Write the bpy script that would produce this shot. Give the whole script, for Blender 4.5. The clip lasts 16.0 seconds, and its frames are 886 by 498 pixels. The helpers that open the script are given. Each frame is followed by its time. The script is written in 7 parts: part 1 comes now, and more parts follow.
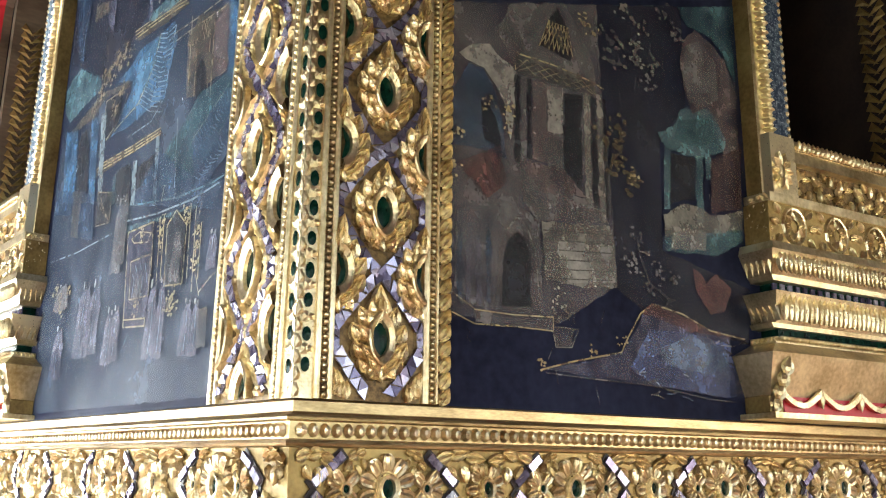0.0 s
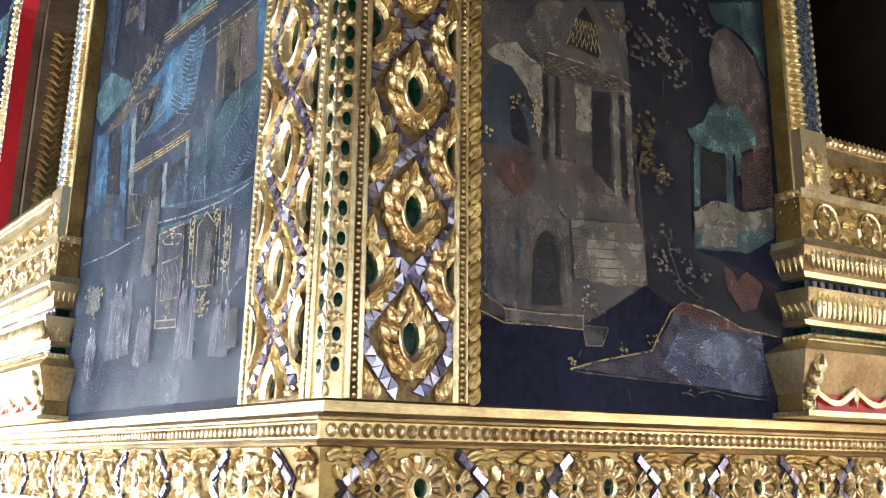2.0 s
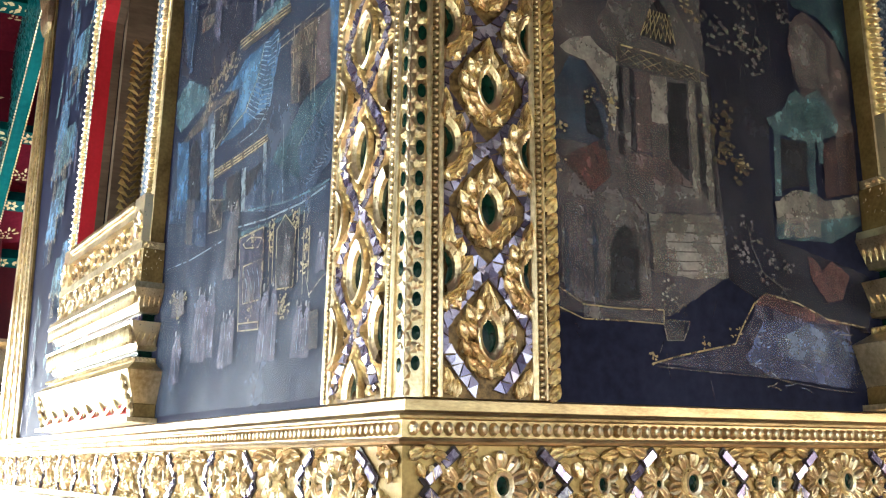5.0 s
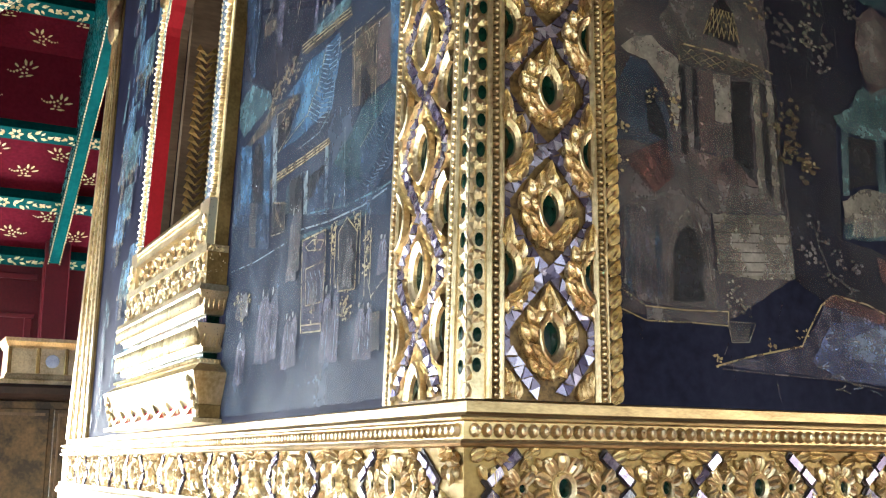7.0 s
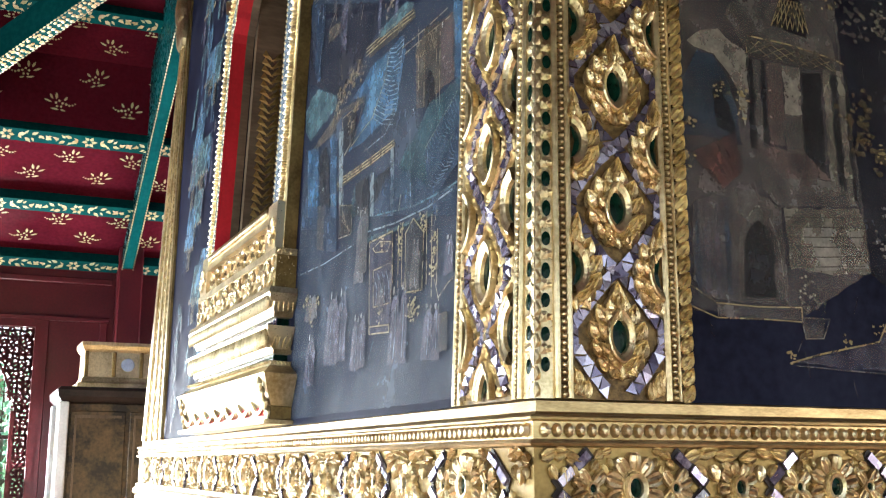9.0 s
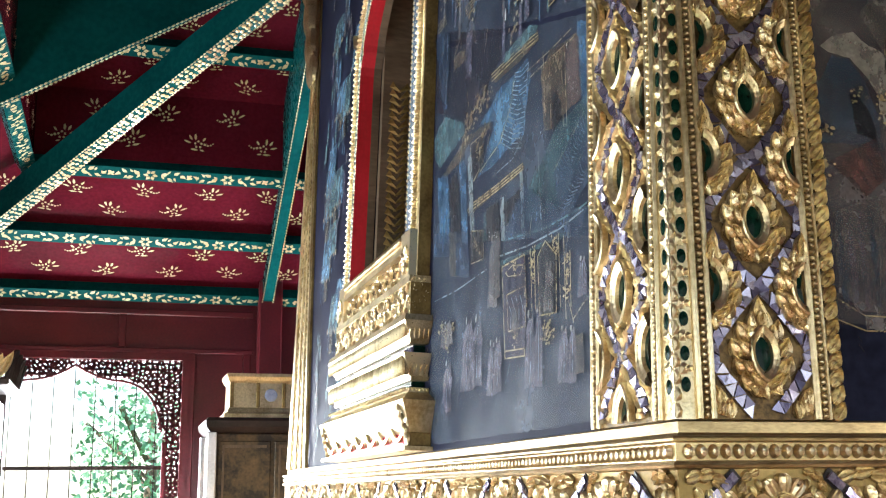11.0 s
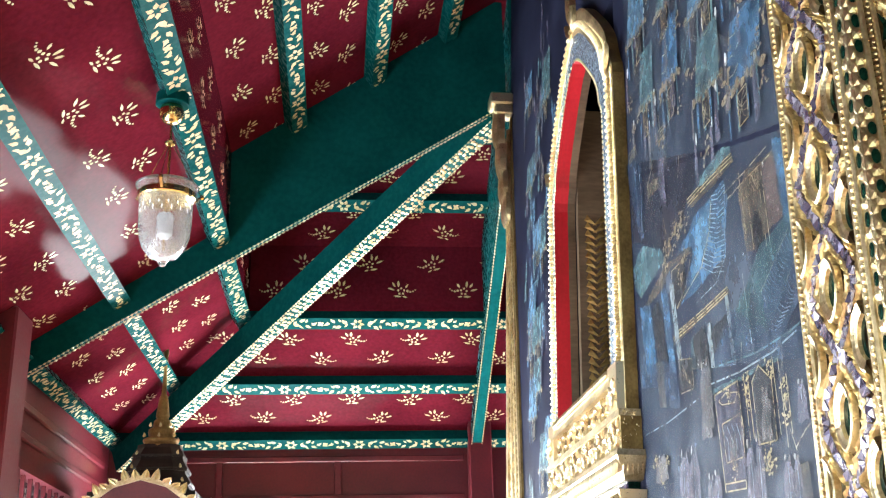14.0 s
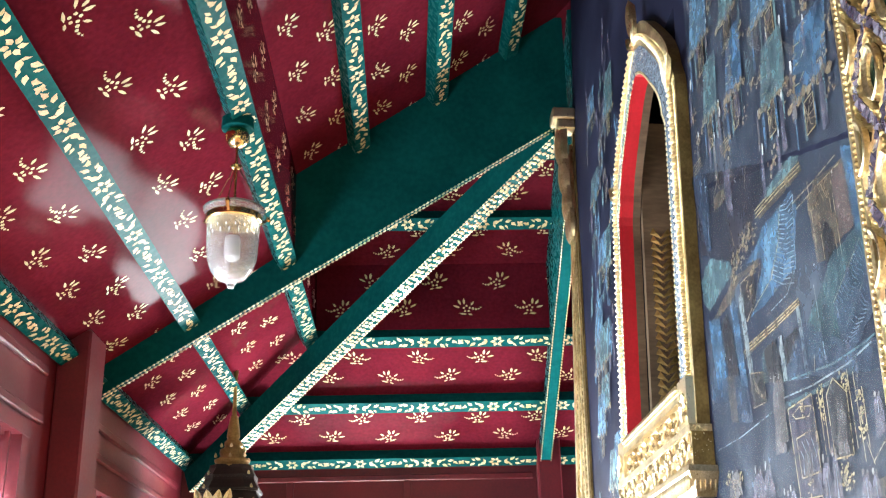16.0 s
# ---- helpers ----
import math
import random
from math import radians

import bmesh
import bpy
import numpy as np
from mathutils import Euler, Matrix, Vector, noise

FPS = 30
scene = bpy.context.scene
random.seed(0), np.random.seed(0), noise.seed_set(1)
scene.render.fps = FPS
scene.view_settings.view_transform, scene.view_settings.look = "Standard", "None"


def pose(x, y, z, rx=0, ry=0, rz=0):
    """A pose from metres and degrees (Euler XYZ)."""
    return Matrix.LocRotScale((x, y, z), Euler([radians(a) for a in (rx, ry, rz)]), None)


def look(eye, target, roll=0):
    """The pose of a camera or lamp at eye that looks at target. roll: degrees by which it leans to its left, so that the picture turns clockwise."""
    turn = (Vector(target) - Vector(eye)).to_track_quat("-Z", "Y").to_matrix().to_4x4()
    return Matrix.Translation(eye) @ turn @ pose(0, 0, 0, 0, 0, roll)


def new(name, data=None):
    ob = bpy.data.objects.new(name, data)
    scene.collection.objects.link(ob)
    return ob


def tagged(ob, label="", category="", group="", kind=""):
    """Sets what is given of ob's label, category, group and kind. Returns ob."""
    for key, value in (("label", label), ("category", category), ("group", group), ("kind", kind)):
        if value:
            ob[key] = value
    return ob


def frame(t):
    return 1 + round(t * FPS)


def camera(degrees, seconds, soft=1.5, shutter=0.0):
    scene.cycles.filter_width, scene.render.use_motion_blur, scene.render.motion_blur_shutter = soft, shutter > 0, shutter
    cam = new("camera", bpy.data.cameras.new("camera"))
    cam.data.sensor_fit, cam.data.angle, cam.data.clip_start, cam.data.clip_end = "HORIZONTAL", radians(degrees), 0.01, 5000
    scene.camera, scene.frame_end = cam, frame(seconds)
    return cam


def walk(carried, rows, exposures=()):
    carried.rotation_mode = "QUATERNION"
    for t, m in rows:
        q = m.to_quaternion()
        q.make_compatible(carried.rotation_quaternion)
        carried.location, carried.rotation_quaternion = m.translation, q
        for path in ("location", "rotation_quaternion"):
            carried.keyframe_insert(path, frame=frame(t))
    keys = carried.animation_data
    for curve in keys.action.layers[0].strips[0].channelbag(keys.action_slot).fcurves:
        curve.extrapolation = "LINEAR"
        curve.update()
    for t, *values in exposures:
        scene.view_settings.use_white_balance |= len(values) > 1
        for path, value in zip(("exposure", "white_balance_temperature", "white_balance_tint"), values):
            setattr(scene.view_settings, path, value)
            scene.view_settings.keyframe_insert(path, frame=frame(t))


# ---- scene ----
# The eye stands still and turns.
cam = camera(44.0, 16.0, soft=1.2)
EYE = (-1.000, -1.842, 1.509)
ROWS = [
    (0, 101.181, -0.706, -36.136),
    (0.5, 101.182, -0.588, -35.731),
    (1, 101.177, -0.582, -35.231),
    (1.5, 101.174, -0.534, -34.830),
    (2, 101.127, -0.561, -34.565),
    (2.5, 101.126, -0.506, -34.227),
    (3, 101.117, -0.443, -33.578),
    (3.2, 101.138, -0.289, -33.282),
    (5.3, 101.020, -0.091, -29.689),
    (5.5, 101.051, -0.184, -29.203),
    (6, 101.054, -0.294, -28.053),
    (6.5, 101.078, -0.331, -27.477),
    (7, 101.082, -0.373, -27.181),
    (7.5, 101.084, -0.305, -26.805),
    (8, 101.118, -0.291, -26.025),
    (8.5, 101.073, -0.202, -25.022),
    (9, 101.072, -0.125, -23.590),
    (9.2, 101.106, 0.149, -22.933),
    (11.3, 102.804, 0.625, -15.233),
    (11.5, 103.261, 0.652, -14.484),
    (12, 104.814, 0.670, -12.826),
    (12.5, 106.072, 0.832, -11.231),
    (13, 107.681, 1.140, -9.335),
    (13.5, 108.853, 1.271, -7.443),
    (14, 109.674, 1.444, -5.276),
    (14.5, 110.254, 1.559, -3.266),
    (15, 110.631, 1.295, -1.900),
    (15.5, 110.668, 1.383, -1.624),
    (16, 110.664, 1.370, -1.712),
]
walk(cam, [(t, pose(*EYE, rx, ry, rz)) for t, rx, ry, rz in ROWS],
     exposures=[(0.0, 2.36), (8.0, 2.12), (9.0, 1.98), (11.5, 1.92), (12.5, 2.25), (14.0, 2.68), (16.0, 2.75)])

# ---------------------------------------------------------------- light
world = bpy.data.worlds.new("sky")
scene.world = world
world.use_nodes = True
wn = world.node_tree
sky = wn.nodes.new("ShaderNodeTexSky")
sky.sky_type = 'NISHITA'
sky.sun_disc = False
sky.sun_elevation, sky.sun_rotation = radians(50), radians(250)
wn.links.new(sky.outputs[0], wn.nodes["Background"].inputs[0])
wn.nodes["Background"].inputs[1].default_value = 0.15
sun_data = bpy.data.lights.new("sun", 'SUN')
sun_data.energy, sun_data.angle, sun_data.color = 4.5, radians(0.6), (1.0, 0.95, 0.86)
sun = new("sun", sun_data)
sun.matrix_world = look((-8, -3, 9), (0, 0, 0))


def window_light(name, x, y, z, rz, w, h, power, colour=(0.84, 0.94, 1.0), lift=0):
    """A lamp standing in for daylight in a window's opening, shining into the gallery."""
    d = bpy.data.lights.new(name, 'AREA')
    d.shape, d.size, d.size_y, d.energy, d.color = 'RECTANGLE', w, h, power, colour
    ob = new(name, d)
    ob.matrix_world = pose(x, y, z, 90 + lift, 0, rz)
    return ob



# ---------------------------------------------------------------- materials


def material(name):
    m = bpy.data.materials.new(name)
    m.use_nodes = True
    return m, m.node_tree.nodes, m.node_tree.links, m.node_tree.nodes["Principled BSDF"]


def surface(name, dark, light, scale=6.0, fine=90.0, rough=(0.4, 0.6), metal=0.0, bump=0.15, dist=0.002, coat=0.0, contrast=(0.35, 0.65), island=0.0, spec=0.5, stretch=(1, 1, 1)):
    """A surface that varies at two scales: broad stains and fine grain, with relief."""
    m, n, l, b = material(name)
    tc = n.new("ShaderNodeTexCoord")
    mp = n.new("ShaderNodeMapping")
    mp.inputs["Scale"].default_value = stretch
    l.new(tc.outputs["Object"], mp.inputs[0])
    big = n.new("ShaderNodeTexNoise")
    big.inputs["Scale"].default_value, big.inputs["Detail"].default_value = scale, 6
    small = n.new("ShaderNodeTexNoise")
    small.inputs["Scale"].default_value, small.inputs["Detail"].default_value = fine, 4
    l.new(mp.outputs[0], big.inputs[0])
    l.new(mp.outputs[0], small.inputs[0])
    mix = n.new("ShaderNodeMath")
    mix.operation = 'MULTIPLY_ADD'
    mix.inputs[1].default_value = 0.35
    l.new(small.outputs[0], mix.inputs[0])
    scaled = n.new("ShaderNodeMath")
    scaled.operation = 'MULTIPLY'
    scaled.inputs[1].default_value = 0.65
    l.new(big.outputs[0], scaled.inputs[0])
    l.new(scaled.outputs[0], mix.inputs[2])
    last = mix.outputs[0]
    if island:
        geo = n.new("ShaderNodeNewGeometry")
        isl = n.new("ShaderNodeMath")
        isl.operation = 'MULTIPLY_ADD'
        isl.inputs[1].default_value = island / 2
        info = n.new("ShaderNodeObjectInfo")
        both = n.new("ShaderNodeMath")
        l.new(geo.outputs["Random Per Island"], both.inputs[0])
        l.new(info.outputs["Random"], both.inputs[1])
        l.new(both.outputs[0], isl.inputs[0])
        l.new(last, isl.inputs[2])
        sub = n.new("ShaderNodeMath")
        sub.operation = 'SUBTRACT'
        sub.inputs[1].default_value = island / 2
        l.new(isl.outputs[0], sub.inputs[0])
        last = sub.outputs[0]
    ramp = n.new("ShaderNodeValToRGB")
    ramp.color_ramp.elements[0].position, ramp.color_ramp.elements[1].position = contrast
    ramp.color_ramp.elements[0].color, ramp.color_ramp.elements[1].color = (*dark, 1), (*light, 1)
    l.new(last, ramp.inputs[0])
    l.new(ramp.outputs[0], b.inputs["Base Color"])
    rr = n.new("ShaderNodeMapRange")
    rr.inputs["To Min"].default_value, rr.inputs["To Max"].default_value = rough
    l.new(small.outputs[0], rr.inputs[0])
    l.new(rr.outputs[0], b.inputs["Roughness"])
    b.inputs["Metallic"].default_value = metal
    b.inputs["Specular IOR Level"].default_value = spec
    b.inputs["Coat Weight"].default_value = coat
    b.inputs["Coat Roughness"].default_value = 0.12
    bp = n.new("ShaderNodeBump")
    bp.inputs["Strength"].default_value, bp.inputs["Distance"].default_value = bump, dist
    l.new(last if not island else mix.outputs[0], bp.inputs["Height"])
    l.new(bp.outputs[0], b.inputs["Normal"])
    return m


GOLD = surface("gilding", (0.38, 0.265, 0.12), (0.90, 0.765, 0.50), 10, 150, (0.2, 0.44), 0.93, 0.5, 0.004, contrast=(0.3, 0.6), island=0.22)
GOLD_PLAIN = surface("gilding_smooth", (0.42, 0.30, 0.14), (0.88, 0.745, 0.48), 7, 80, (0.24, 0.48), 0.9, 0.3, 0.002, contrast=(0.34, 0.6))
GOLD_LEDGE = surface("gilding_ledge", (0.20, 0.125, 0.05), (0.62, 0.46, 0.24), 5, 70, (0.24, 0.5), 0.92, 0.35, 0.002, contrast=(0.32, 0.62), stretch=(1, 1, 4))
GOLD_DULL = surface("gilding_dull", (0.16, 0.10, 0.035), (0.42, 0.29, 0.11), 8, 90, (0.38, 0.58), 0.75, 0.4, 0.003)
GOLD_LEAF = surface("gold_leaf_paint", (0.36, 0.28, 0.13), (0.66, 0.57, 0.33), 12, 150, (0.35, 0.5), 0.0, 0.1, 0.001, spec=0.12)
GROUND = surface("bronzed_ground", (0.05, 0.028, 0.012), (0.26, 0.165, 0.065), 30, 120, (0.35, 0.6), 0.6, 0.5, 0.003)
GREEN_GLASS = surface("green_glass", (0.001, 0.004, 0.003), (0.004, 0.030, 0.020), 60, 260, (0.1, 0.25), 0.0, 0.4, 0.002, spec=0.1)
MIRROR = surface("mirror_mosaic", (0.13, 0.11, 0.18), (0.58, 0.54, 0.68), 40, 180, (0.08, 0.22), 0.6, 0.15, 0.001, island=0.9)
LACQUER = surface("lacquer_wall", (0.0060, 0.0068, 0.017), (0.022, 0.0245, 0.050), 2.2, 38, (0.5, 0.68), 0.0, 0.12, 0.002, contrast=(0.36, 0.66), spec=0.03)
RED = surface("red_lacquer", (0.054, 0.005, 0.010), (0.105, 0.010, 0.019), 1.6, 40, (0.05, 0.11), 0.0, 0.05, 0.003, spec=0.004)
RED_WALL = surface("red_paint_wall", (0.085, 0.006, 0.012), (0.15, 0.012, 0.02), 2.5, 50, (0.3, 0.5), 0.0, 0.1, 0.002)
RED_BRIGHT = surface("red_paint_reveal", (0.36, 0.008, 0.014), (0.55, 0.015, 0.03), 3, 60, (0.35, 0.5), 0.0, 0.08, 0.002)
GREEN = surface("green_paint", (0.002, 0.045, 0.047), (0.004, 0.078, 0.078), 2, 30, (0.2, 0.34), 0.0, 0.03, 0.002, spec=0.008)
WOOD = surface("brown_wood", (0.05, 0.03, 0.018), (0.16, 0.11, 0.07), 5, 70, (0.45, 0.65), 0.0, 0.25, 0.003, stretch=(1, 1, 0.2))
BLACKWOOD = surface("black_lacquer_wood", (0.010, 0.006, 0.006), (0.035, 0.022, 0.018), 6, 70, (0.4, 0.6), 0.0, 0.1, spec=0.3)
CABINET = surface("worn_lacquer_gold", (0.012, 0.009, 0.007), (0.16, 0.10, 0.045), 7, 46, (0.35, 0.55), 0.1, 0.15, 0.002, contrast=(0.40, 0.72))
# near-black so that the inner room's darkness is in the colour itself
UNLIT_WALL = surface("inner_wall_shade", (0.003, 0.0025, 0.002), (0.01, 0.008, 0.006), 3, 30, (0.7, 0.9))
# white that stands for daylight along the cabinet's left edge
LIT_EDGE = surface("lit_edge_white", (0.55, 0.55, 0.56), (0.8, 0.8, 0.8), 4, 60, (0.4, 0.6))
FLOOR = surface("floor_boards", (0.34, 0.17, 0.09), (0.58, 0.34, 0.20), 3, 40, (0.25, 0.4), stretch=(1, 0.15, 1))
LEAF = surface("foliage", (0.08, 0.20, 0.11), (0.26, 0.50, 0.32), 2, 14, (0.5, 0.7))
GRASS = surface("lawn", (0.05, 0.10, 0.03), (0.10, 0.20, 0.06), 0.8, 20, (0.7, 0.9))
BRASS = surface("brass", (0.5, 0.33, 0.12), (0.85, 0.62, 0.3), 12, 90, (0.15, 0.3), 1.0, 0.05)


def paint(name, a, b, scale=14, contrast=(0.35, 0.65)):
    return surface("paint_" + name, a, b, scale, 110, (0.4, 0.6), 0.0, 0.1, 0.001, contrast=contrast)



m, n, l, b = material("clear_glass")
b.inputs["Base Color"].default_value = (0.93, 0.94, 0.97, 1)
b.inputs["Transmission Weight"].default_value, b.inputs["Roughness"].default_value, b.inputs["IOR"].default_value = 0.88, 0.08, 1.45
gn = n.new("ShaderNodeTexNoise")
gn.inputs["Scale"].default_value = 60
gb = n.new("ShaderNodeBump")
gb.inputs["Strength"].default_value, gb.inputs["Distance"].default_value = 0.25, 0.002
l.new(gn.outputs[0], gb.inputs["Height"])
l.new(gb.outputs[0], b.inputs["Normal"])
GLASS = m
m, n, l, b = material("pane_glass")
b.inputs["Base Color"].default_value = (0.96, 0.97, 0.97, 1)
b.inputs["Transmission Weight"].default_value, b.inputs["Roughness"].default_value, b.inputs["IOR"].default_value = 1.0, 0.01, 1.45
PANE = m
GILT_LEAF = surface("gilt_leaf", (0.42, 0.29, 0.13), (0.90, 0.755, 0.49), 1.3, 9, (0.2, 0.4), 0.93, 0.12, 0.02, contrast=(0.3, 0.62), island=0.35)

# ---------------------------------------------------------------- mesh helpers


def mesh_from(bm, mats, smooth=False):
    me = bpy.data.meshes.new("mesh")
    bmesh.ops.recalc_face_normals(bm, faces=bm.faces)
    bm.to_mesh(me)
    bm.free()
    for mt in (mats if isinstance(mats, (list, tuple)) else [mats]):
        me.materials.append(mt)
    if smooth:
        me.polygons.foreach_set("use_smooth", [True] * len(me.polygons))
    return me


def part(name, bm, mat, parent, label="", smooth=False):
    me = bm if isinstance(bm, bpy.types.Mesh) else mesh_from(bm, mat, smooth)
    ob = new(name, me)
    if parent is not None:
        ob.parent = parent
    if label:
        ob["label"] = label
    return ob


def thing(name, m=None, label="", category="", group="", kind=""):
    ob = new(name)
    ob.empty_display_size = 0.1
    if m is not None:
        ob.matrix_world = m
    return tagged(ob, label, category, group, kind)


def box(bm, x0, x1, y0, y1, z0, z1, mi=0, bevel=0.0):
    vs = [bm.verts.new((x, y, z)) for x in (x0, x1) for y in (y0, y1) for z in (z0, z1)]
    fs = [bm.faces.new([vs[i] for i in q]) for q in ((0, 1, 3, 2), (4, 6, 7, 5), (0, 4, 5, 1), (2, 3, 7, 6), (0, 2, 6, 4), (1, 5, 7, 3))]
    for f in fs:
        f.material_index = mi
    if bevel:
        bmesh.ops.bevel(bm, geom=list({e for f in fs for e in f.edges}), offset=bevel, segments=1, affect='EDGES')
    return vs


def bar(bm, a, c, w, h, up=(0, 0, 1), mi=0):
    """A square bar from a to c."""
    a, c = Vector(a), Vector(c)
    d = (c - a).normalized()
    s = d.cross(Vector(up)).normalized() * (w / 2)
    u = s.cross(d).normalized() * (h / 2)
    vs = [bm.verts.new(p + i * s + j * u) for p in (a, c) for i, j in ((-1, -1), (1, -1), (1, 1), (-1, 1))]
    for q in ((0, 1, 2, 3), (7, 6, 5, 4), (0, 4, 5, 1), (1, 5, 6, 2), (2, 6, 7, 3), (3, 7, 4, 0)):
        bm.faces.new([vs[i] for i in q]).material_index = mi


def prism(bm, pts, d0, d1, to=lambda a, b, d: (a, b, d), mi=0, closed=True):
    """A flat outline (a, b) drawn out from depth d0 to d1."""
    lo = [bm.verts.new(to(a, b_, d0)) for a, b_ in pts]
    hi = [bm.verts.new(to(a, b_, d1)) for a, b_ in pts]
    k = len(pts)
    for i in range(k):
        bm.faces.new((lo[i], lo[(i + 1) % k], hi[(i + 1) % k], hi[i])).material_index = mi
    bm.faces.new(hi).material_index = mi
    if closed:
        bm.faces.new(lo[::-1]).material_index = mi


def lathe(bm, prof, seg=20, at=(0, 0, 0), mi=0, turn=0.0):
    rings = []
    for r, z in prof:
        rings.append([bm.verts.new((at[0] + r * math.cos(turn + 2 * math.pi * i / seg), at[1] + r * math.sin(turn + 2 * math.pi * i / seg), at[2] + z)) for i in range(seg)])
    for p, q in zip(rings, rings[1:]):
        for i in range(seg):
            bm.faces.new((p[i], p[(i + 1) % seg], q[(i + 1) % seg], q[i])).material_index = mi
    bm.faces.new(rings[0][::-1]).material_index = mi
    bm.faces.new(rings[-1]).material_index = mi


PROF = ((0.0, 0.22, 0.5), (0.16, 0.40, 0.85), (0.36, 0.50, 1.0), (0.58, 0.42, 1.0), (0.8, 0.24, 0.9))


def petal(bm, x, y, z, ang, length, width, high, curl=0.0, mi=0):
    """A raised pointed leaf with rolled rims and a ridge between two furrows, lying on the plane z, its foot at (x, y)."""
    c, s = math.cos(ang), math.sin(ang)

    def at(u, v, w):
        u2 = u + curl * v * v / max(length, 1e-6)
        return bm.verts.new((x + c * v - s * u2, y + s * v + c * u2, z + w))
    rows = [[at(k * w * width, v * length, high * h * q) for k, q in ((-1, 0.0), (-0.84, 0.72), (-0.42, 0.42), (0, 1.0), (0.42, 0.42), (0.84, 0.72), (1, 0.0))] for v, w, h in PROF]
    tip = at(0, length, high * 0.6)
    for p, q in zip(rows, rows[1:]):
        for i in range(6):
            bm.faces.new((p[i], p[i + 1], q[i + 1], q[i])).material_index = mi
    for i in range(6):
        bm.faces.new((rows[-1][i], rows[-1][i + 1], tip)).material_index = mi


def stud(bm, x, y, z, rx, ry, h, seg=8, mi=0):
    lo = [bm.verts.new((x + rx * math.cos(2 * math.pi * i / seg), y + ry * math.sin(2 * math.pi * i / seg), z)) for i in range(seg)]
    hi = [bm.verts.new((x + 0.62 * rx * math.cos(2 * math.pi * i / seg), y + 0.62 * ry * math.sin(2 * math.pi * i / seg), z + 0.8 * h)) for i in range(seg)]
    top = bm.verts.new((x, y, z + h))
    for i in range(seg):
        j = (i + 1) % seg
        bm.faces.new((lo[i], lo[j], hi[j], hi[i])).material_index = mi
        bm.faces.new((hi[i], hi[j], top)).material_index = mi


def ring(bm, x, y, z, rx, ry, t, h, seg=12, pointed=0.0, mi=0):
    """A raised oval ring; pointed draws its top and foot out into tips."""
    def pt(i, k, w):
        a = 2 * math.pi * i / seg
        f = 1 + pointed * abs(math.sin(a)) ** 6
        return bm.verts.new((x + (rx + k) * math.cos(a), y + (ry + k) * math.sin(a) * f, z + w))
    rows = [[pt(i, k, w) for i in range(seg)] for k, w in ((t, 0), (t * 0.6, h), (-t * 0.1, h * 0.8), (-t * 0.3, 0))]
    for p, q in zip(rows, rows[1:]):
        for i in range(seg):
            bm.faces.new((p[i], p[(i + 1) % seg], q[(i + 1) % seg], q[i])).material_index = mi


# ---------------------------------------------------------------- plan
LEDGE = 1.63                       # the shrine's wall stands on a ledge at this height
LEAN = 0.0427                      # its walls lean inwards
LONG, SHORT = 4.78, 4.3            # its faces' lengths
HIGH = 4.2                         # height of its walls over the ledge
WIN_L, WIN_R = 2.43, 1.94          # the windows' middles, from the corner
ANG = math.degrees(math.atan(LEAN))
# local planes: x along the wall to the right, y up the wall, z outwards
FACE_R = Matrix(((1, 0, 0, 0), (0, math.sin(radians(ANG)), -math.cos(radians(ANG)), 0), (0, math.cos(radians(ANG)), math.sin(radians(ANG)), LEDGE), (0, 0, 0, 1)))
FACE_L = Matrix(((0, math.sin(radians(ANG)), -math.cos(radians(ANG)), 0), (-1, 0, 0, 0), (0, math.cos(radians(ANG)), math.sin(radians(ANG)), LEDGE), (0, 0, 0, 1)))
OUT, EAVE, SLOPE = 2.92, 3.19, 0.67    # gallery width, eave height and roof slope
STEP, RISE = 1.72, 0.5                 # where the roof steps up, and by how much
XR, YF = SHORT + OUT, -OUT             # the gallery's other outer walls
YB = LONG + OUT

# ---------------------------------------------------------------- setting: ground, floor, gallery
bm = bmesh.new()
vs = [bm.verts.new(p) for p in ((-400, -400, -0.6), (400, -400, -0.6), (400, 400, -0.6), (-400, 400, -0.6))]
bm.faces.new(vs)
tagged(part("ground", bm, GRASS, None), "green lawn round the pavilion", "ground", kind="structure")

bm = bmesh.new()
box(bm, -OUT - 0.2, XR + 0.2, YF - 0.2, YB + 0.2, -0.25, 0.0)
tagged(part("floor", bm, FLOOR, None), "reddish brown polished timber gallery floor", "floor", kind="structure")

SIDES = {
    "west": (lambda d, s, z: Vector((-d, s, z)), LONG, Vector((-1, 0, 0))),
    "north": (lambda d, s, z: Vector((s, LONG + d, z)), SHORT, Vector((0, 1, 0))),
    "east": (lambda d, s, z: Vector((SHORT + d, s, z)), LONG, Vector((1, 0, 0))),
    "south": (lambda d, s, z: Vector((s, -d, z)), SHORT, Vector((0, -1, 0))),
}


def roof_z(d, upper):
    return EAVE + SLOPE * (OUT - d) + (RISE if upper else 0)


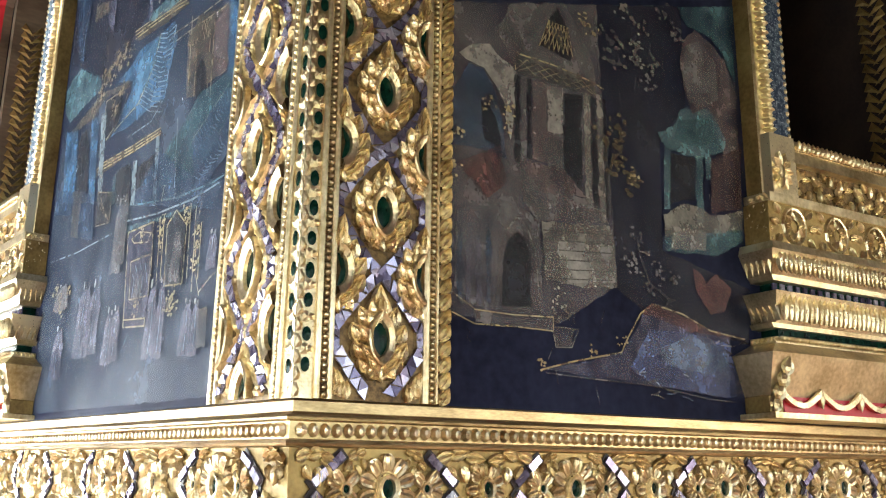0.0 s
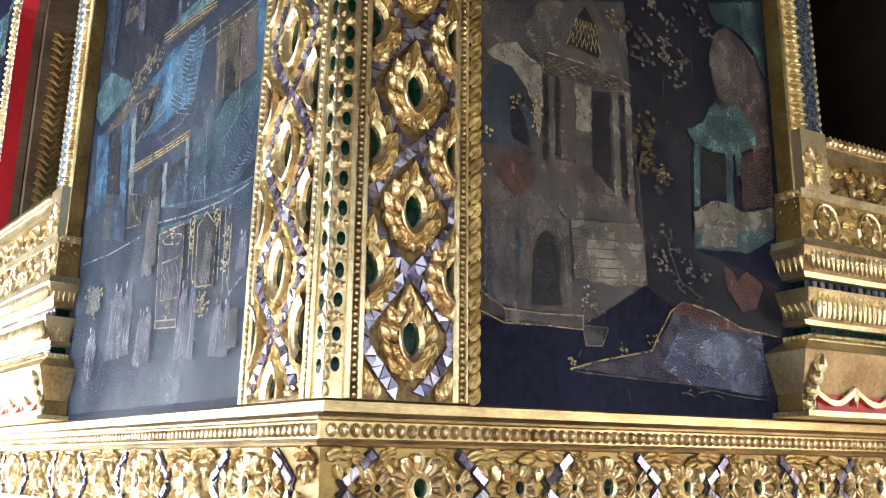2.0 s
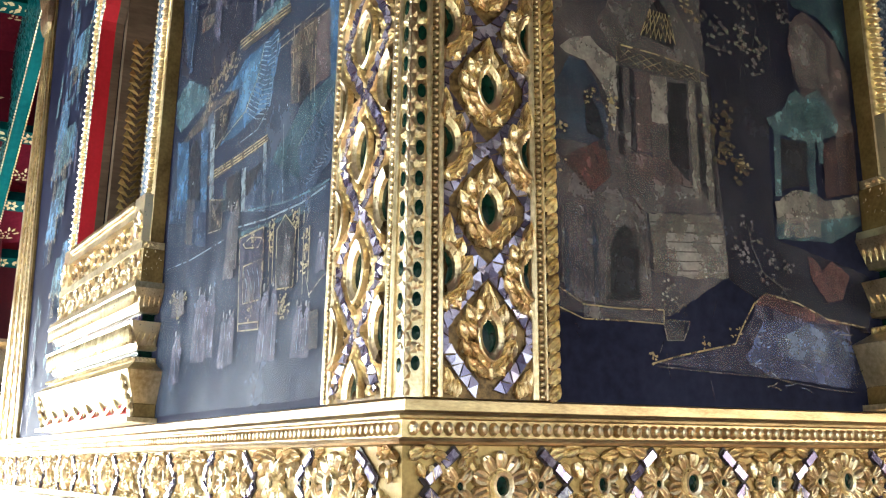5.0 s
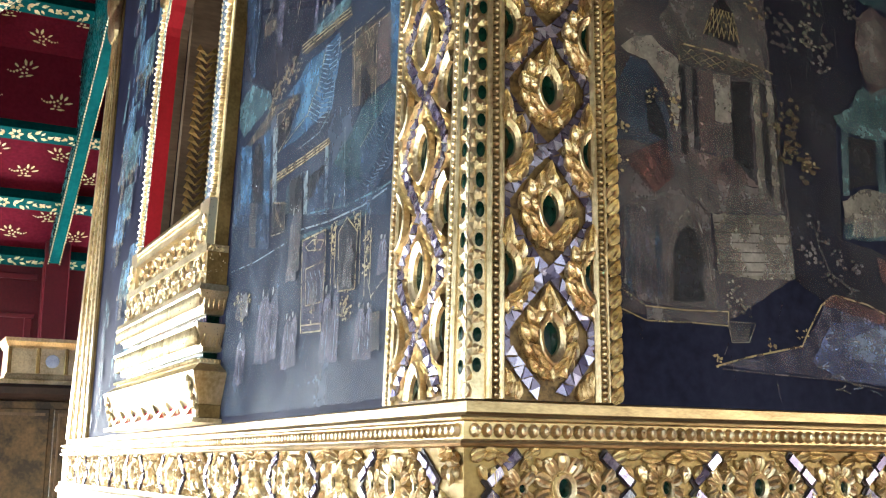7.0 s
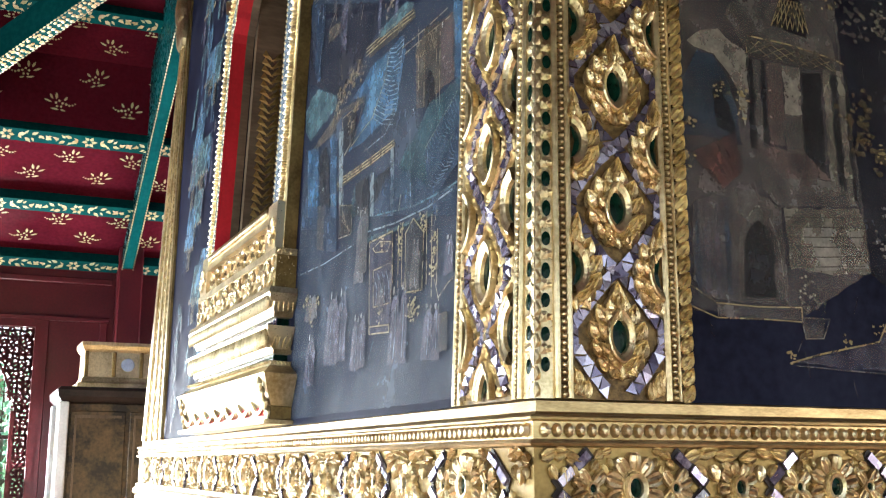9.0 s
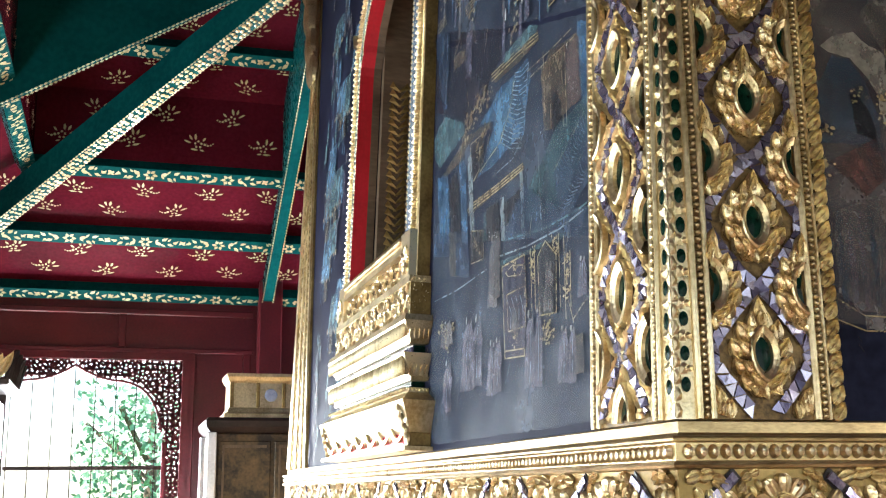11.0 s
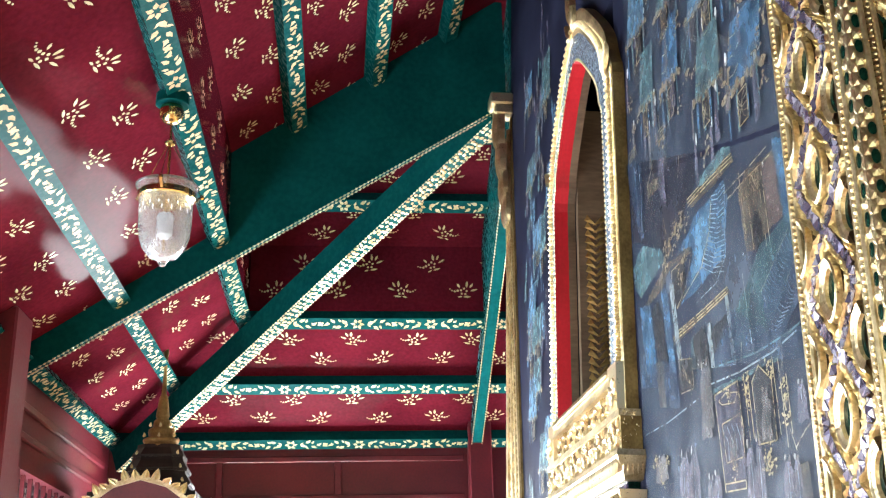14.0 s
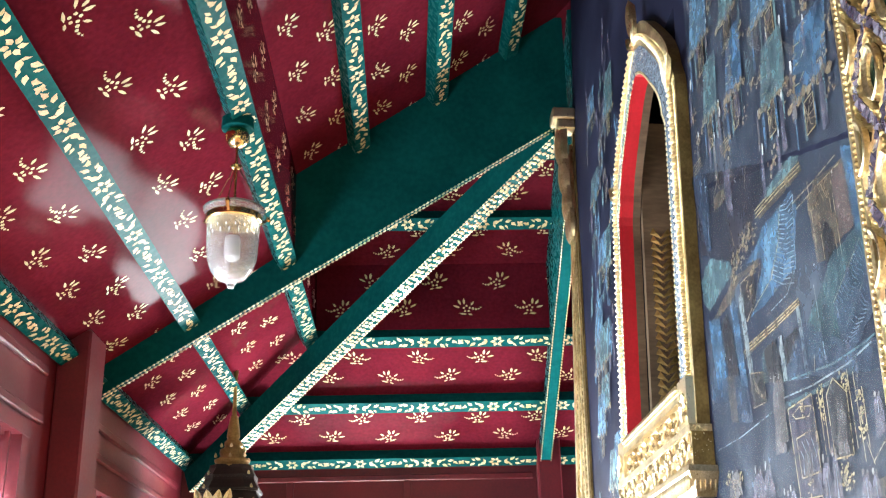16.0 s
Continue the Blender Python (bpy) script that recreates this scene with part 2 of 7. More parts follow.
def spray(bm, to, a, b_, k, mi, rnd):
    """A small painted spray: a five-petalled blossom over a few loose leaves."""
    def blade(x, y, ang, length, w):
        c, s = math.cos(ang), math.sin(ang)
        q = [(0, 0), (0.3 * length, w * 0.5), (0.7 * length, w * 0.45), (length, 0), (0.6 * length, -w * 0.5), (0.25 * length, -w * 0.4)]
        ct, st = math.cos(tilt), math.sin(tilt)
        flat = [(x + c * u - s * v, y + s * u + c * v) for u, v in q]
        f = bm.faces.new([bm.verts.new(to(a + k * (ct * u - st * v), b_ + k * (st * u + ct * v))) for u, v in flat])
        f.material_index = mi
    tilt = rnd.uniform(-0.22, 0.22)
    m = rnd.choice((-1, 1))

    def at_(ang):
        return ang if m > 0 else math.pi - ang
    for i in range(5):
        an = 0.3 + i * 2 * math.pi / 5
        blade(0.013 * math.cos(an), 0.013 * math.sin(an), an, 0.018, 0.017)
    for x, y, ang, ln, w_ in ((0.018, 0.030, 1.55, 0.050, 0.018), (0.040, 0.030, 1.05, 0.044, 0.016), (0.046, 0.008, 0.35, 0.056, 0.014), (0.000, -0.040, 0.12, 0.056, 0.014), (-0.040, -0.046, 0.25, 0.034, 0.012), (-0.030, 0.024, 2.2, 0.038, 0.015)):
        blade(m * x, y, at_(ang), ln, w_)
    for i, (x, y) in enumerate(((-0.034, 0.000), (-0.056, -0.006), (-0.077, -0.002), (-0.094, 0.008))):
        blade(m * x, y, at_(math.pi - 0.1), 0.021 - 0.003 * i, 0.019 - 0.003 * i)


def scroll(bm, to, a, k, mi, flip, rnd):
    """A painted scroll of curling leaves, 0.34 m long, with a blossom in its middle."""
    def blade(x, y, ang, length, w):
        c, s = math.cos(ang), math.sin(ang)
        q = [(0, 0), (0.35 * length, w * 0.5), (0.75 * length, w * 0.3), (length, 0.25 * w), (0.6 * length, -w * 0.35), (0.25 * length, -w * 0.4)]
        bm.faces.new([bm.verts.new(to(a + k * (x + c * u - s * v), flip * k * (y + s * u + c * v))) for u, v in q]).material_index = mi
    for i in range(6):
        an = i * math.pi / 3
        blade(0.008 * math.cos(an), 0.008 * math.sin(an), an, 0.024, 0.018)
    for sx in (-1, 1):
        for i in range(5):
            x = sx * (0.045 + 0.027 * i)
            y = 0.012 * math.sin(i * 1.9)
            an = (0.55 if i % 2 else -0.55) + rnd.uniform(-0.15, 0.15)
            blade(x, y, an if sx > 0 else math.pi - an, 0.036 - 0.002 * i, 0.022 - 0.002 * i)
            blade(x, -y, (-an * 1.6) if sx > 0 else math.pi + an * 1.6, 0.024, 0.012)


rnd = random.Random(4)
for side, (at, length, outward) in SIDES.items():
    seen = side in ("west", "north")
    along = (at(0, 1, 0) - at(0, 0, 0)).normalized()
    down = (outward - Vector((0, 0, SLOPE))).normalized()
    under = Vector(outward) * -SLOPE - Vector((0, 0, 1))
    under.normalize()
    bm = bmesh.new()
    # red boarding of the two slopes and of the upright step between them
    for d0, d1, up in ((OUT + 0.25, STEP, False), (STEP, -0.4, True)):
        lo = [at(d0, -d0, roof_z(d0, up)), at(d0, length + d0, roof_z(d0, up)), at(d1, length + d1, roof_z(d1, up)), at(d1, -d1, roof_z(d1, up))]
        vs = [bm.verts.new(p) for p in lo] + [bm.verts.new(p - under * 0.04) for p in lo]
        for q in ((0, 1, 2, 3), (7, 6, 5, 4), (0, 4, 5, 1), (1, 5, 6, 2), (2, 6, 7, 3), (3, 7, 4, 0)):
            bm.faces.new([vs[i] for i in q])
    z0, z1 = roof_z(STEP, False) - 0.02, roof_z(STEP, True) + 0.02
    for dd in (STEP, STEP - 0.03):
        bm.faces.new([bm.verts.new(at(dd, s, z)) for s, z in ((-dd, z0), (length + dd, z0), (length + dd, z1), (-dd, z1))])
    if seen:
        cs = math.sqrt(1 + SLOPE * SLOPE)
        for dm, up in ((2.63, False), (2.07, False), (1.5, True), (1.05, True), (0.54, True)):
            def to(a, b_, dm=dm, up=up):
                d = dm - b_ / cs
                return at(d, a, roof_z(d, up)) + under * 0.003
            k = 0
            s = 0.1 if side == "west" else -2.6
            while s < (length + dm - 0.12 if side == "west" else 1.2):
                if not (side == "north" and s < -dm + 0.15):
                    spray(bm, to, s + rnd.uniform(-0.015, 0.015), (0.105 if k % 2 else -0.105) + rnd.uniform(-0.01, 0.01), 1.08, 1, rnd)
                s += 0.245
                k += 1
        def to(a, b_):
            return at(STEP, a, roof_z(STEP, False) + RISE / 2 + b_) - outward * 0.034
        k, s = 0, (0.2 if side == "west" else -1.5)
        while s < (length + 1.5 if side == "west" else 1.2):
            spray(bm, to, s, 0.11 if k % 2 else -0.11, 1.12, 1, rnd)
            s += 0.25
            k += 1
    tagged(part("ceiling_" + side, bm, [RED, GOLD_LEAF], None), "glossy dark red ceiling boards with painted gold blossom sprays", "ceiling", kind="structure")

    # green purlins under the boards
    for d, up in ((2.90, False), (2.36, False), (1.775, False), (1.31, True), (0.79, True), (0.29, True)):
        wide, deep = (0.115, 0.10) if d > 0.4 else (0.1, 0.09)
        bm = bmesh.new()
        c0 = at(d, -d, roof_z(d, up)) + under * (deep / 2)
        c1 = at(d, length + d, roof_z(d, up)) + under * (deep / 2)
        bar(bm, c0, c1, wide, deep, under)
        ob = part("ceiling_beam", bm, GREEN, None)
        tagged(ob, "green painted ceiling beam with gold leaf scrolls", "beam", "green ceiling beams")
        if seen:
            bm = bmesh.new()
            base = at(d, 0, roof_z(d, up)) + under * (deep + 0.003)
            def to(a, b_, base=base):
                return base + along * a + down * b_
            s = 0.25 if side == "west" else -d + 0.35
            k = 0
            while s < (length + d - 0.2 if side == "west" else 0.7):
                scroll(bm, to, s, 1.75, 0, 1 if k % 2 else -1, rnd)
                s += 0.58
                k += 1
            part("scroll_ornament", bm, GOLD_LEAF, ob, "flat gold leaf scrolls")


def gold_rope(bm, a, c, r=0.008, step=0.03):
    """A row of small gilt beads from a to c."""
    a, c = Vector(a), Vector(c)
    k = int((c - a).length / step)
    d = (c - a).normalized()
    s = d.orthogonal().normalized()
    u = d.cross(s)
    for i in range(k):
        p = a + (c - a) * ((i + 0.5) / k)
        e = [bm.verts.new(p + v) for v in (d * step * 0.48, -d * step * 0.48, s * r, -s * r, u * r, -u * r)]
        for i0, i1, i2 in ((0, 2, 4), (0, 4, 3), (0, 3, 5), (0, 5, 2), (1, 4, 2), (1, 3, 4), (1, 5, 3), (1, 2, 5)):
            bm.faces.new((e[i0], e[i1], e[i2]))


def rafter(name, at, s, thick, z_top, label):
    """A deep green board across the gallery, from the shrine's wall down to the outer wall."""
    ob = thing(name, None, label, "rafter", "principal rafters")
    ob.location = at(OUT, s, 0)
    inv = Matrix.Translation(-Vector(at(OUT, s, 0)))
    low = [(2.95, 2.99), (-0.12, 4.905)]
    top = [(-0.12, roof_z(-0.12, True) + 0.02), (STEP, roof_z(STEP, True) + 0.02), (STEP, roof_z(STEP, False) + 0.02), (2.95, roof_z(2.95, False) + 0.02)]
    bm = bmesh.new()
    prism(bm, low + top, s - thick / 2, s + thick / 2, lambda a, b_, d: inv @ at(a, d, b_))
    part("board", bm, GREEN, ob)
    for sg in (-1, 1):
        bm = bmesh.new()
        gold_rope(bm, inv @ at(2.9, s + sg * (thick / 2), 3.015), inv @ at(-0.1, s + sg * (thick / 2), 4.888))
        part("gilt_beading", bm, GOLD_PLAIN, ob, "thin gilt beading")


rafter("rafter", SIDES["west"][0], 4.735, 0.05, 5.5, "deep dark green rafter board edged with gilt beading")
rafter("rafter", SIDES["north"][0], 0.20, 0.09, 5.5, "deep dark green rafter board edged with gilt beading")

# the hip beam at the gallery's corner, with a gilt leaf band under its edge
hip = thing("hip_beam", pose(0, LONG, 4.85), "dark green hip beam edged with broad gilt leaf band", "beam")
a, c = Vector((0.03, 0.03, 0.03)), Vector((-2.8, 2.8, -1.87))
bm = bmesh.new()
bar(bm, a, c, 0.125, 0.2)
part("beam", bm, GREEN, hip)
bm = bmesh.new()
dirn = (c - a).normalized()
side_v = dirn.cross(Vector((0, 0, 1))).normalized()
up_v = side_v.cross(dirn)
for i in range(100):
    p = a + (c - a) * ((i + 0.5) / 100)
    for row in (-1, 0, 1):
        # flat gilt leaves and buds scattered along the beam's underside
        o = p - up_v * 0.104 + side_v * (row * 0.037 + rnd.uniform(-0.006, 0.006)) + dirn * rnd.uniform(-0.01, 0.01)
        r1, r2, turn = rnd.uniform(0.012, 0.018), rnd.uniform(0.014, 0.021), rnd.uniform(-0.8, 0.8)
        d1 = dirn * math.cos(turn) + side_v * math.sin(turn)
        d2 = side_v * math.cos(turn) - dirn * math.sin(turn)
        vs = [o + d1 * (r1 * math.cos(q * math.pi / 3)) + d2 * (r2 * math.sin(q * math.pi / 3)) for q in range(6)]
        mid = bm.verts.new(o - up_v * 0.008)
        vs = [bm.verts.new(v) for v in vs]
        for q in range(6):
            bm.faces.new((vs[q], vs[(q + 1) % 6], mid))
for sg in (-1, 1):
    gold_rope(bm, a - up_v * 0.1 + side_v * (sg * 0.061), c - up_v * 0.1 + side_v * (sg * 0.061), 0.007, 0.03)
part("gilt_leaf_band", bm, GOLD_PLAIN, hip, "broad band of gilt leaves")


# ---------------------------------------------------------------- outer walls with windows
def wall_with_openings(name, to, length, openings, thick, label):
    """A wall of height 3.6 m along a (0 to length) with openings (a0, a1, z0, z1) through it."""
    bm = bmesh.new()

    def blk(a0, a1, z0, z1):
        if a1 - a0 > 1e-4 and z1 - z0 > 1e-4:
            prism(bm, [(a0, z0), (a1, z0), (a1, z1), (a0, z1)], 0, thick, to)
    cur = 0.0
    for a0, a1, z0, z1 in sorted(openings):
        blk(cur, a0, -0.25, 3.6)
        blk(a0, a1, -0.25, z0)
        blk(a0, a1, z1, 3.6)
        cur = a1
    blk(cur, length, -0.25, 3.6)
    return tagged(part(name, bm, RED_WALL, None), label, "wall", kind="structure")


W_OPEN = [(YF + 0.6, YF + 2.1, 0.8, 2.62), (0.15, 1.75, 0.8, 2.62), (2.15, 3.66, 0.8, 2.62), (4.95, 6.75, 0.8, 2.55)]
wall_with_openings("wall_west", lambda a, z, d: (-OUT - d, a + YF - 0.2, z), YB - YF + 0.4, [(a0 - YF + 0.2, a1 - YF + 0.2, z0, z1) for a0, a1, z0, z1 in W_OPEN], 0.14, "dark red painted timber wall with barred windows")
N_OPEN = [(-2.22, -0.47, 0.8, 2.6), (1.0, 2.7, 0.8, 2.6)]
wall_with_openings("wall_north", lambda a, z, d: (a - OUT, YB + d, z), XR + OUT, [(a0 + OUT, a1 + OUT, z0, z1) for a0, a1, z0, z1 in N_OPEN], 0.14, "dark red painted timber wall with an arched lattice window")
# south openings are out of view, added to hold the fill lamps
S_OPEN = [(-2.4, -0.7, 0.8, 2.62), (0.6, 2.2, 0.8, 2.62), (3.2, 4.8, 0.8, 2.62)]
wall_with_openings("wall_south", lambda a, z, d: (a - OUT, YF - d, z), XR + OUT, [(a0 + OUT, a1 + OUT, z0, z1) for a0, a1, z0, z1 in S_OPEN], 0.14, "dark red painted timber wall with barred windows")
wall_with_openings("wall_east", lambda a, z, d: (XR + d, a + YF - 0.2, z), YB - YF + 0.4, [], 0.14, "plain dark red painted timber wall")

# wall posts, rails and panel strips
for x, y in ((-OUT + 0.06, 4.16), (-OUT + 0.06, 1.95), (-OUT + 0.06, -0.3)):
    bm = bmesh.new()
    box(bm, x - 0.06, x + 0.12, y - 0.06, y + 0.26, 0, 3.3, bevel=0.012)
    tagged(part("post", bm, RED_WALL, None), "thick dark red timber wall post", "post", "wall posts")
bm = bmesh.new()
box(bm, 0.13, 0.33, YB - 0.16, YB - 0.001, 0, 3.3, bevel=0.012)
tagged(part("post", bm, RED_WALL, None), "dark red timber post on the far wall", "post", "wall posts")
for x0, x1, z0, z1 in ((-2.7, 0.1, 2.66, 2.70), (-2.7, 0.1, 2.98, 3.03), (-1.02, -0.96, 2.70, 2.98), (-2.02, -1.96, 2.70, 2.98), (0.02, 0.08, 0.6, 2.66), (-0.44, -0.38, 0.6, 2.66)):
    bm = bmesh.new()
    box(bm, x0, x1, YB - 0.03, YB - 0.001, z0, z1, bevel=0.006)
    tagged(part("trim", bm, RED_WALL, None), "dark red moulded wall strip", "trim", kind="structure")
for y0, y1, z in ((-2.0, 3.9, 2.72), (4.45, 7.4, 2.72), (-2.0, 3.9, 2.98), (4.45, 7.4, 2.9)):
    bm = bmesh.new()
    box(bm, -OUT + 0.001, -OUT + 0.035, y0, y1, z, z + 0.05, bevel=0.008)
    tagged(part("trim", bm, RED_WALL, None), "dark red moulded wall strip", "trim", kind="structure")


def barred_window(name, y0, y1, z0, z1):
    ob = thing(name, pose(-OUT, (y0 + y1) / 2, z0), "dark red window frame with upright bars before pierced lattice", "window", "barred windows", "structure")
    h, w = z1 - z0, (y1 - y0) / 2
    bm = bmesh.new()
    for s in (-1, 1):
        box(bm, -0.14, 0.03, s * w - 0.05, s * w + 0.05, 0, h)
    box(bm, -0.14, 0.035, -w - 0.05, w + 0.05, h - 0.005, h + 0.07)
    box(bm, -0.14, 0.04, -w - 0.08, w + 0.08, -0.06, 0.0)
    part("window_frame", bm, RED_WALL, ob)
    k = 10
    for i in range(k):
        y = -w + 0.05 + (2 * w - 0.1) * (i + 0.5) / k
        bm = bmesh.new()
        box(bm, -0.03, -0.005, y - 0.011, y + 0.011, 0, h)
        part("bar", bm, RED_WALL, ob)
    lattice(ob, w, h)


def lattice(ob, w, h):
    """A pierced wooden panel across the top of a window."""
    bm = bmesh.new()
    r = random.Random(9)
    y = -w + 0.05
    while y < w - 0.03:
        z = h - 0.30
        while z < h - 0.02:
            a = r.uniform(0, 3)
            for q in range(3):
                an = a + q * 1.05
                bar(bm, (-0.09, y - 0.033 * math.cos(an), z - 0.033 * math.sin(an)), (-0.09, y + 0.033 * math.cos(an), z + 0.033 * math.sin(an)), 0.012, 0.012, (1, 0, 0))
            z += 0.055
        y += 0.055
    tagged(part("lattice", bm, BLACKWOOD, ob, "dark pierced lattice"), kind="stuff")


for i, (y0, y1, z0, z1) in enumerate(W_OPEN):
    barred_window("window_%d" % (i + 1), y0, y1, z0, z1)

# the arched window in the far wall
aw = thing("window_5", pose(-1.345, YB, 0.8), "arched window with pierced dark red lattice and thin iron bars", "window", "", "structure")
HW, HH = 0.875, 1.8


def arch_y(x):
    """Height of the cusped arch over the sill, at x from its middle."""
    q = abs(x) / 0.72
    if q >= 1:
        return 0.0
    base = 1.04 + 0.58 * math.sqrt(max(0.0, 1 - q ** 5))
    return base + 0.12 * max(0.0, 1 - q * 2.4) ** 1.6


bm = bmesh.new()
r = random.Random(12)
x = -HW + 0.03
while x < HW - 0.01:
    z = 0.03
    while z < HH - 0.02:
        if abs(x) > 0.74 or z > arch_y(x) + 0.03:
            a0 = r.uniform(0, 3)
            for q in range(2):
                an = a0 + q * 1.5 + r.uniform(-0.3, 0.3)
                dx, dz = 0.035 * math.cos(an), 0.035 * math.sin(an)
                bar(bm, (x - dx, 0.04, z - dz), (x + dx, 0.04, z + dz), 0.021, 0.02, (0, 1, 0))
        z += 0.047
    x += 0.047
tagged(part("lattice", bm, RED_WALL, aw, "pierced floral lattice"), kind="stuff")
bm = bmesh.new()
prev = None
for i in range(61):
    x = -0.735 + 1.47 * i / 60
    p = (x, 0.03, arch_y(x) + 0.012)
    if prev and abs(prev[2] - p[2]) < 0.7:
        bar(bm, prev, p, 0.02, 0.02, (0, 1, 0))
    prev = p
for s in (-1, 1):
    bar(bm, (s * 0.735, 0.03, 0), (s * 0.735, 0.03, 1.1), 0.035, 0.035, (0, 1, 0))
part("arch_moulding", bm, RED_WALL, aw, "thin cusped arch moulding")
bm = bmesh.new()
for s in (-1, 1):
    box(bm, s * (HW + 0.02) - 0.035, s * (HW + 0.02) + 0.035, -0.03, 0.1, 0, HH)
box(bm, -HW - 0.06, HW + 0.06, -0.03, 0.1, HH, HH + 0.06)
box(bm, -HW - 0.06, HW + 0.06, -0.05, 0.1, -0.06, 0)
part("window_frame", bm, RED_WALL, aw)
for z in (0.36, 0.91):
    bm = bmesh.new()
    box(bm, -0.75, 0.75, 0.06, 0.085, z - 0.016, z + 0.016)
    part("rail", bm, BLACKWOOD, aw)
for i in range(9):
    x = -0.66 + 1.32 * i / 8
    bm = bmesh.new()
    box(bm, x - 0.004, x + 0.004, 0.07, 0.078, 0, HH)
    part("bar", bm, BLACKWOOD, aw, "thin iron bar")

# lamps for daylight in the openings; north ones tilt up like light off the ground
for i, (y0, y1, z0, z1) in enumerate(W_OPEN):
    window_light("daylight_west", -OUT - 0.16, (y0 + y1) / 2, (z0 + z1) / 2, -90, y1 - y0, z1 - z0, (15, 32, 58, 90)[i], (0.80, 0.93, 1.0))
for x0, x1, z0, z1 in N_OPEN:
    window_light("daylight_north", (x0 + x1) / 2, YB + 0.16, (z0 + z1) / 2, 180, x1 - x0, z1 - z0, 110, (0.90, 0.95, 1.0), 30)
# added warm fill for the short face, weakest where the corner gilding mirrors it
for i, (x0, x1, z0, z1) in enumerate(S_OPEN):
    window_light("fill_south", (x0 + x1) / 2, YF - 0.16, (z0 + z1) / 2, 0, x1 - x0, z1 - z0, (6, 2, 19)[i], (1.0, 0.90, 0.80))

# trees outside the windows
def tree(x, y, h, seed):
    r = random.Random(seed)
    ob = thing("tree", pose(x, y, -0.6), "broad leafy green tree in bright daylight on the lawn", "tree", "garden trees")
    bm = bmesh.new()
    lathe(bm, [(0.22, 0), (0.15, h * 0.35), (0.07, h * 0.75)], 8)
    for i in range(6):
        an = i * 1.05 + r.uniform(-0.3, 0.3)
        bar(bm, (0, 0, h * (0.3 + 0.05 * i)), (h * 0.28 * math.cos(an), h * 0.28 * math.sin(an), h * (0.55 + 0.05 * i)), 0.08, 0.08)
    part("trunk", bm, WOOD, ob)
    bm = bmesh.new()
    for i in range(2200):
        th, ph, rr = r.uniform(0, 6.28), r.uniform(-1, 1), r.random() ** 0.4
        q = math.sqrt(1 - ph * ph)
        lump = 1 + 0.25 * math.sin(3 * th + seed) * math.cos(4 * ph)
        p = Vector((h * 0.36 * rr * q * math.cos(th) * lump, h * 0.36 * rr * q * math.sin(th) * lump, h * 0.6 + h * 0.42 * rr * ph))
        a, b_ = Vector((r.uniform(-1, 1), r.uniform(-1, 1), r.uniform(-1, 1))).normalized() * 0.10, Vector((r.uniform(-1, 1), r.uniform(-1, 1), r.uniform(-1, 1))).normalized() * 0.06
        bm.faces.new([bm.verts.new(p + v) for v in (a, b_, -a, -b_)])
    tagged(part("crown", bm, LEAF, ob), kind="stuff")


for i, (x, y, h) in enumerate(((-0.2, 24, 5.2), (3.6, 25, 7.0), (-7.5, 24, 5.5), (6.5, 21, 7), (-9, 3.5, 6), (-10, 8.5, 7), (-9, -2, 6))):
    tree(x, y, h, i + 1)

# ---------------------------------------------------------------- the shrine: base, ledge, walls
def ring_mould(name, prof, mat, label, category="moulding"):
    """A moulding that runs round the shrine: prof holds (out, height over the ledge) from top to foot."""
    bm = bmesh.new()
    rows = []
    for w, v in prof:
        rows.append([bm.verts.new(p) for p in ((-w, -w, LEDGE + v), (SHORT + w, -w, LEDGE + v), (SHORT + w, LONG + w, LEDGE + v), (-w, LONG + w, LEDGE + v))])
    for p, q in zip(rows, rows[1:]):
        for i in range(4):
            bm.faces.new((p[i], q[i], q[(i + 1) % 4], p[(i + 1) % 4]))
    ob = part(name, bm, mat, None)
    return tagged(ob, label, category, kind="structure")


ring_mould("trim_ledge", [(-0.06, 0.0), (0.003, 0.0), (0.009, -0.004), (0.010, -0.024), (0.016, -0.029), (0.033, -0.031), (0.036, -0.035), (0.035, -0.040), (0.024, -0.043), (0.024, -0.075), (0.035, -0.078), (0.037, -0.083), (0.035, -0.088), (0.022, -0.091)], GOLD_LEDGE, "gilded ledge moulding under the painted walls")
ring_mould("trim_frieze", [(0.022, -0.091), (0.022, -0.232)], GOLD_DULL, "gilded frieze ground behind carved flowers")
ring_mould("trim_base", [(0.022, -0.232), (0.034, -0.236), (0.034, -0.25), (0.045, -0.262), (0.05, -0.285), (0.035, -0.3), (0.035, -0.33), (0.07, -0.36), (0.07, -0.42), (0.03, -0.5), (0.03, -1.1), (0.12, -1.2), (0.12, -LEDGE)], GOLD_PLAIN, "stepped gilded base of the shrine")

OPEN_HW, OPEN_LO, OPEN_HI = 0.458, 0.77, 2.33
BROAD = 1.12                       # the long face has the broader window


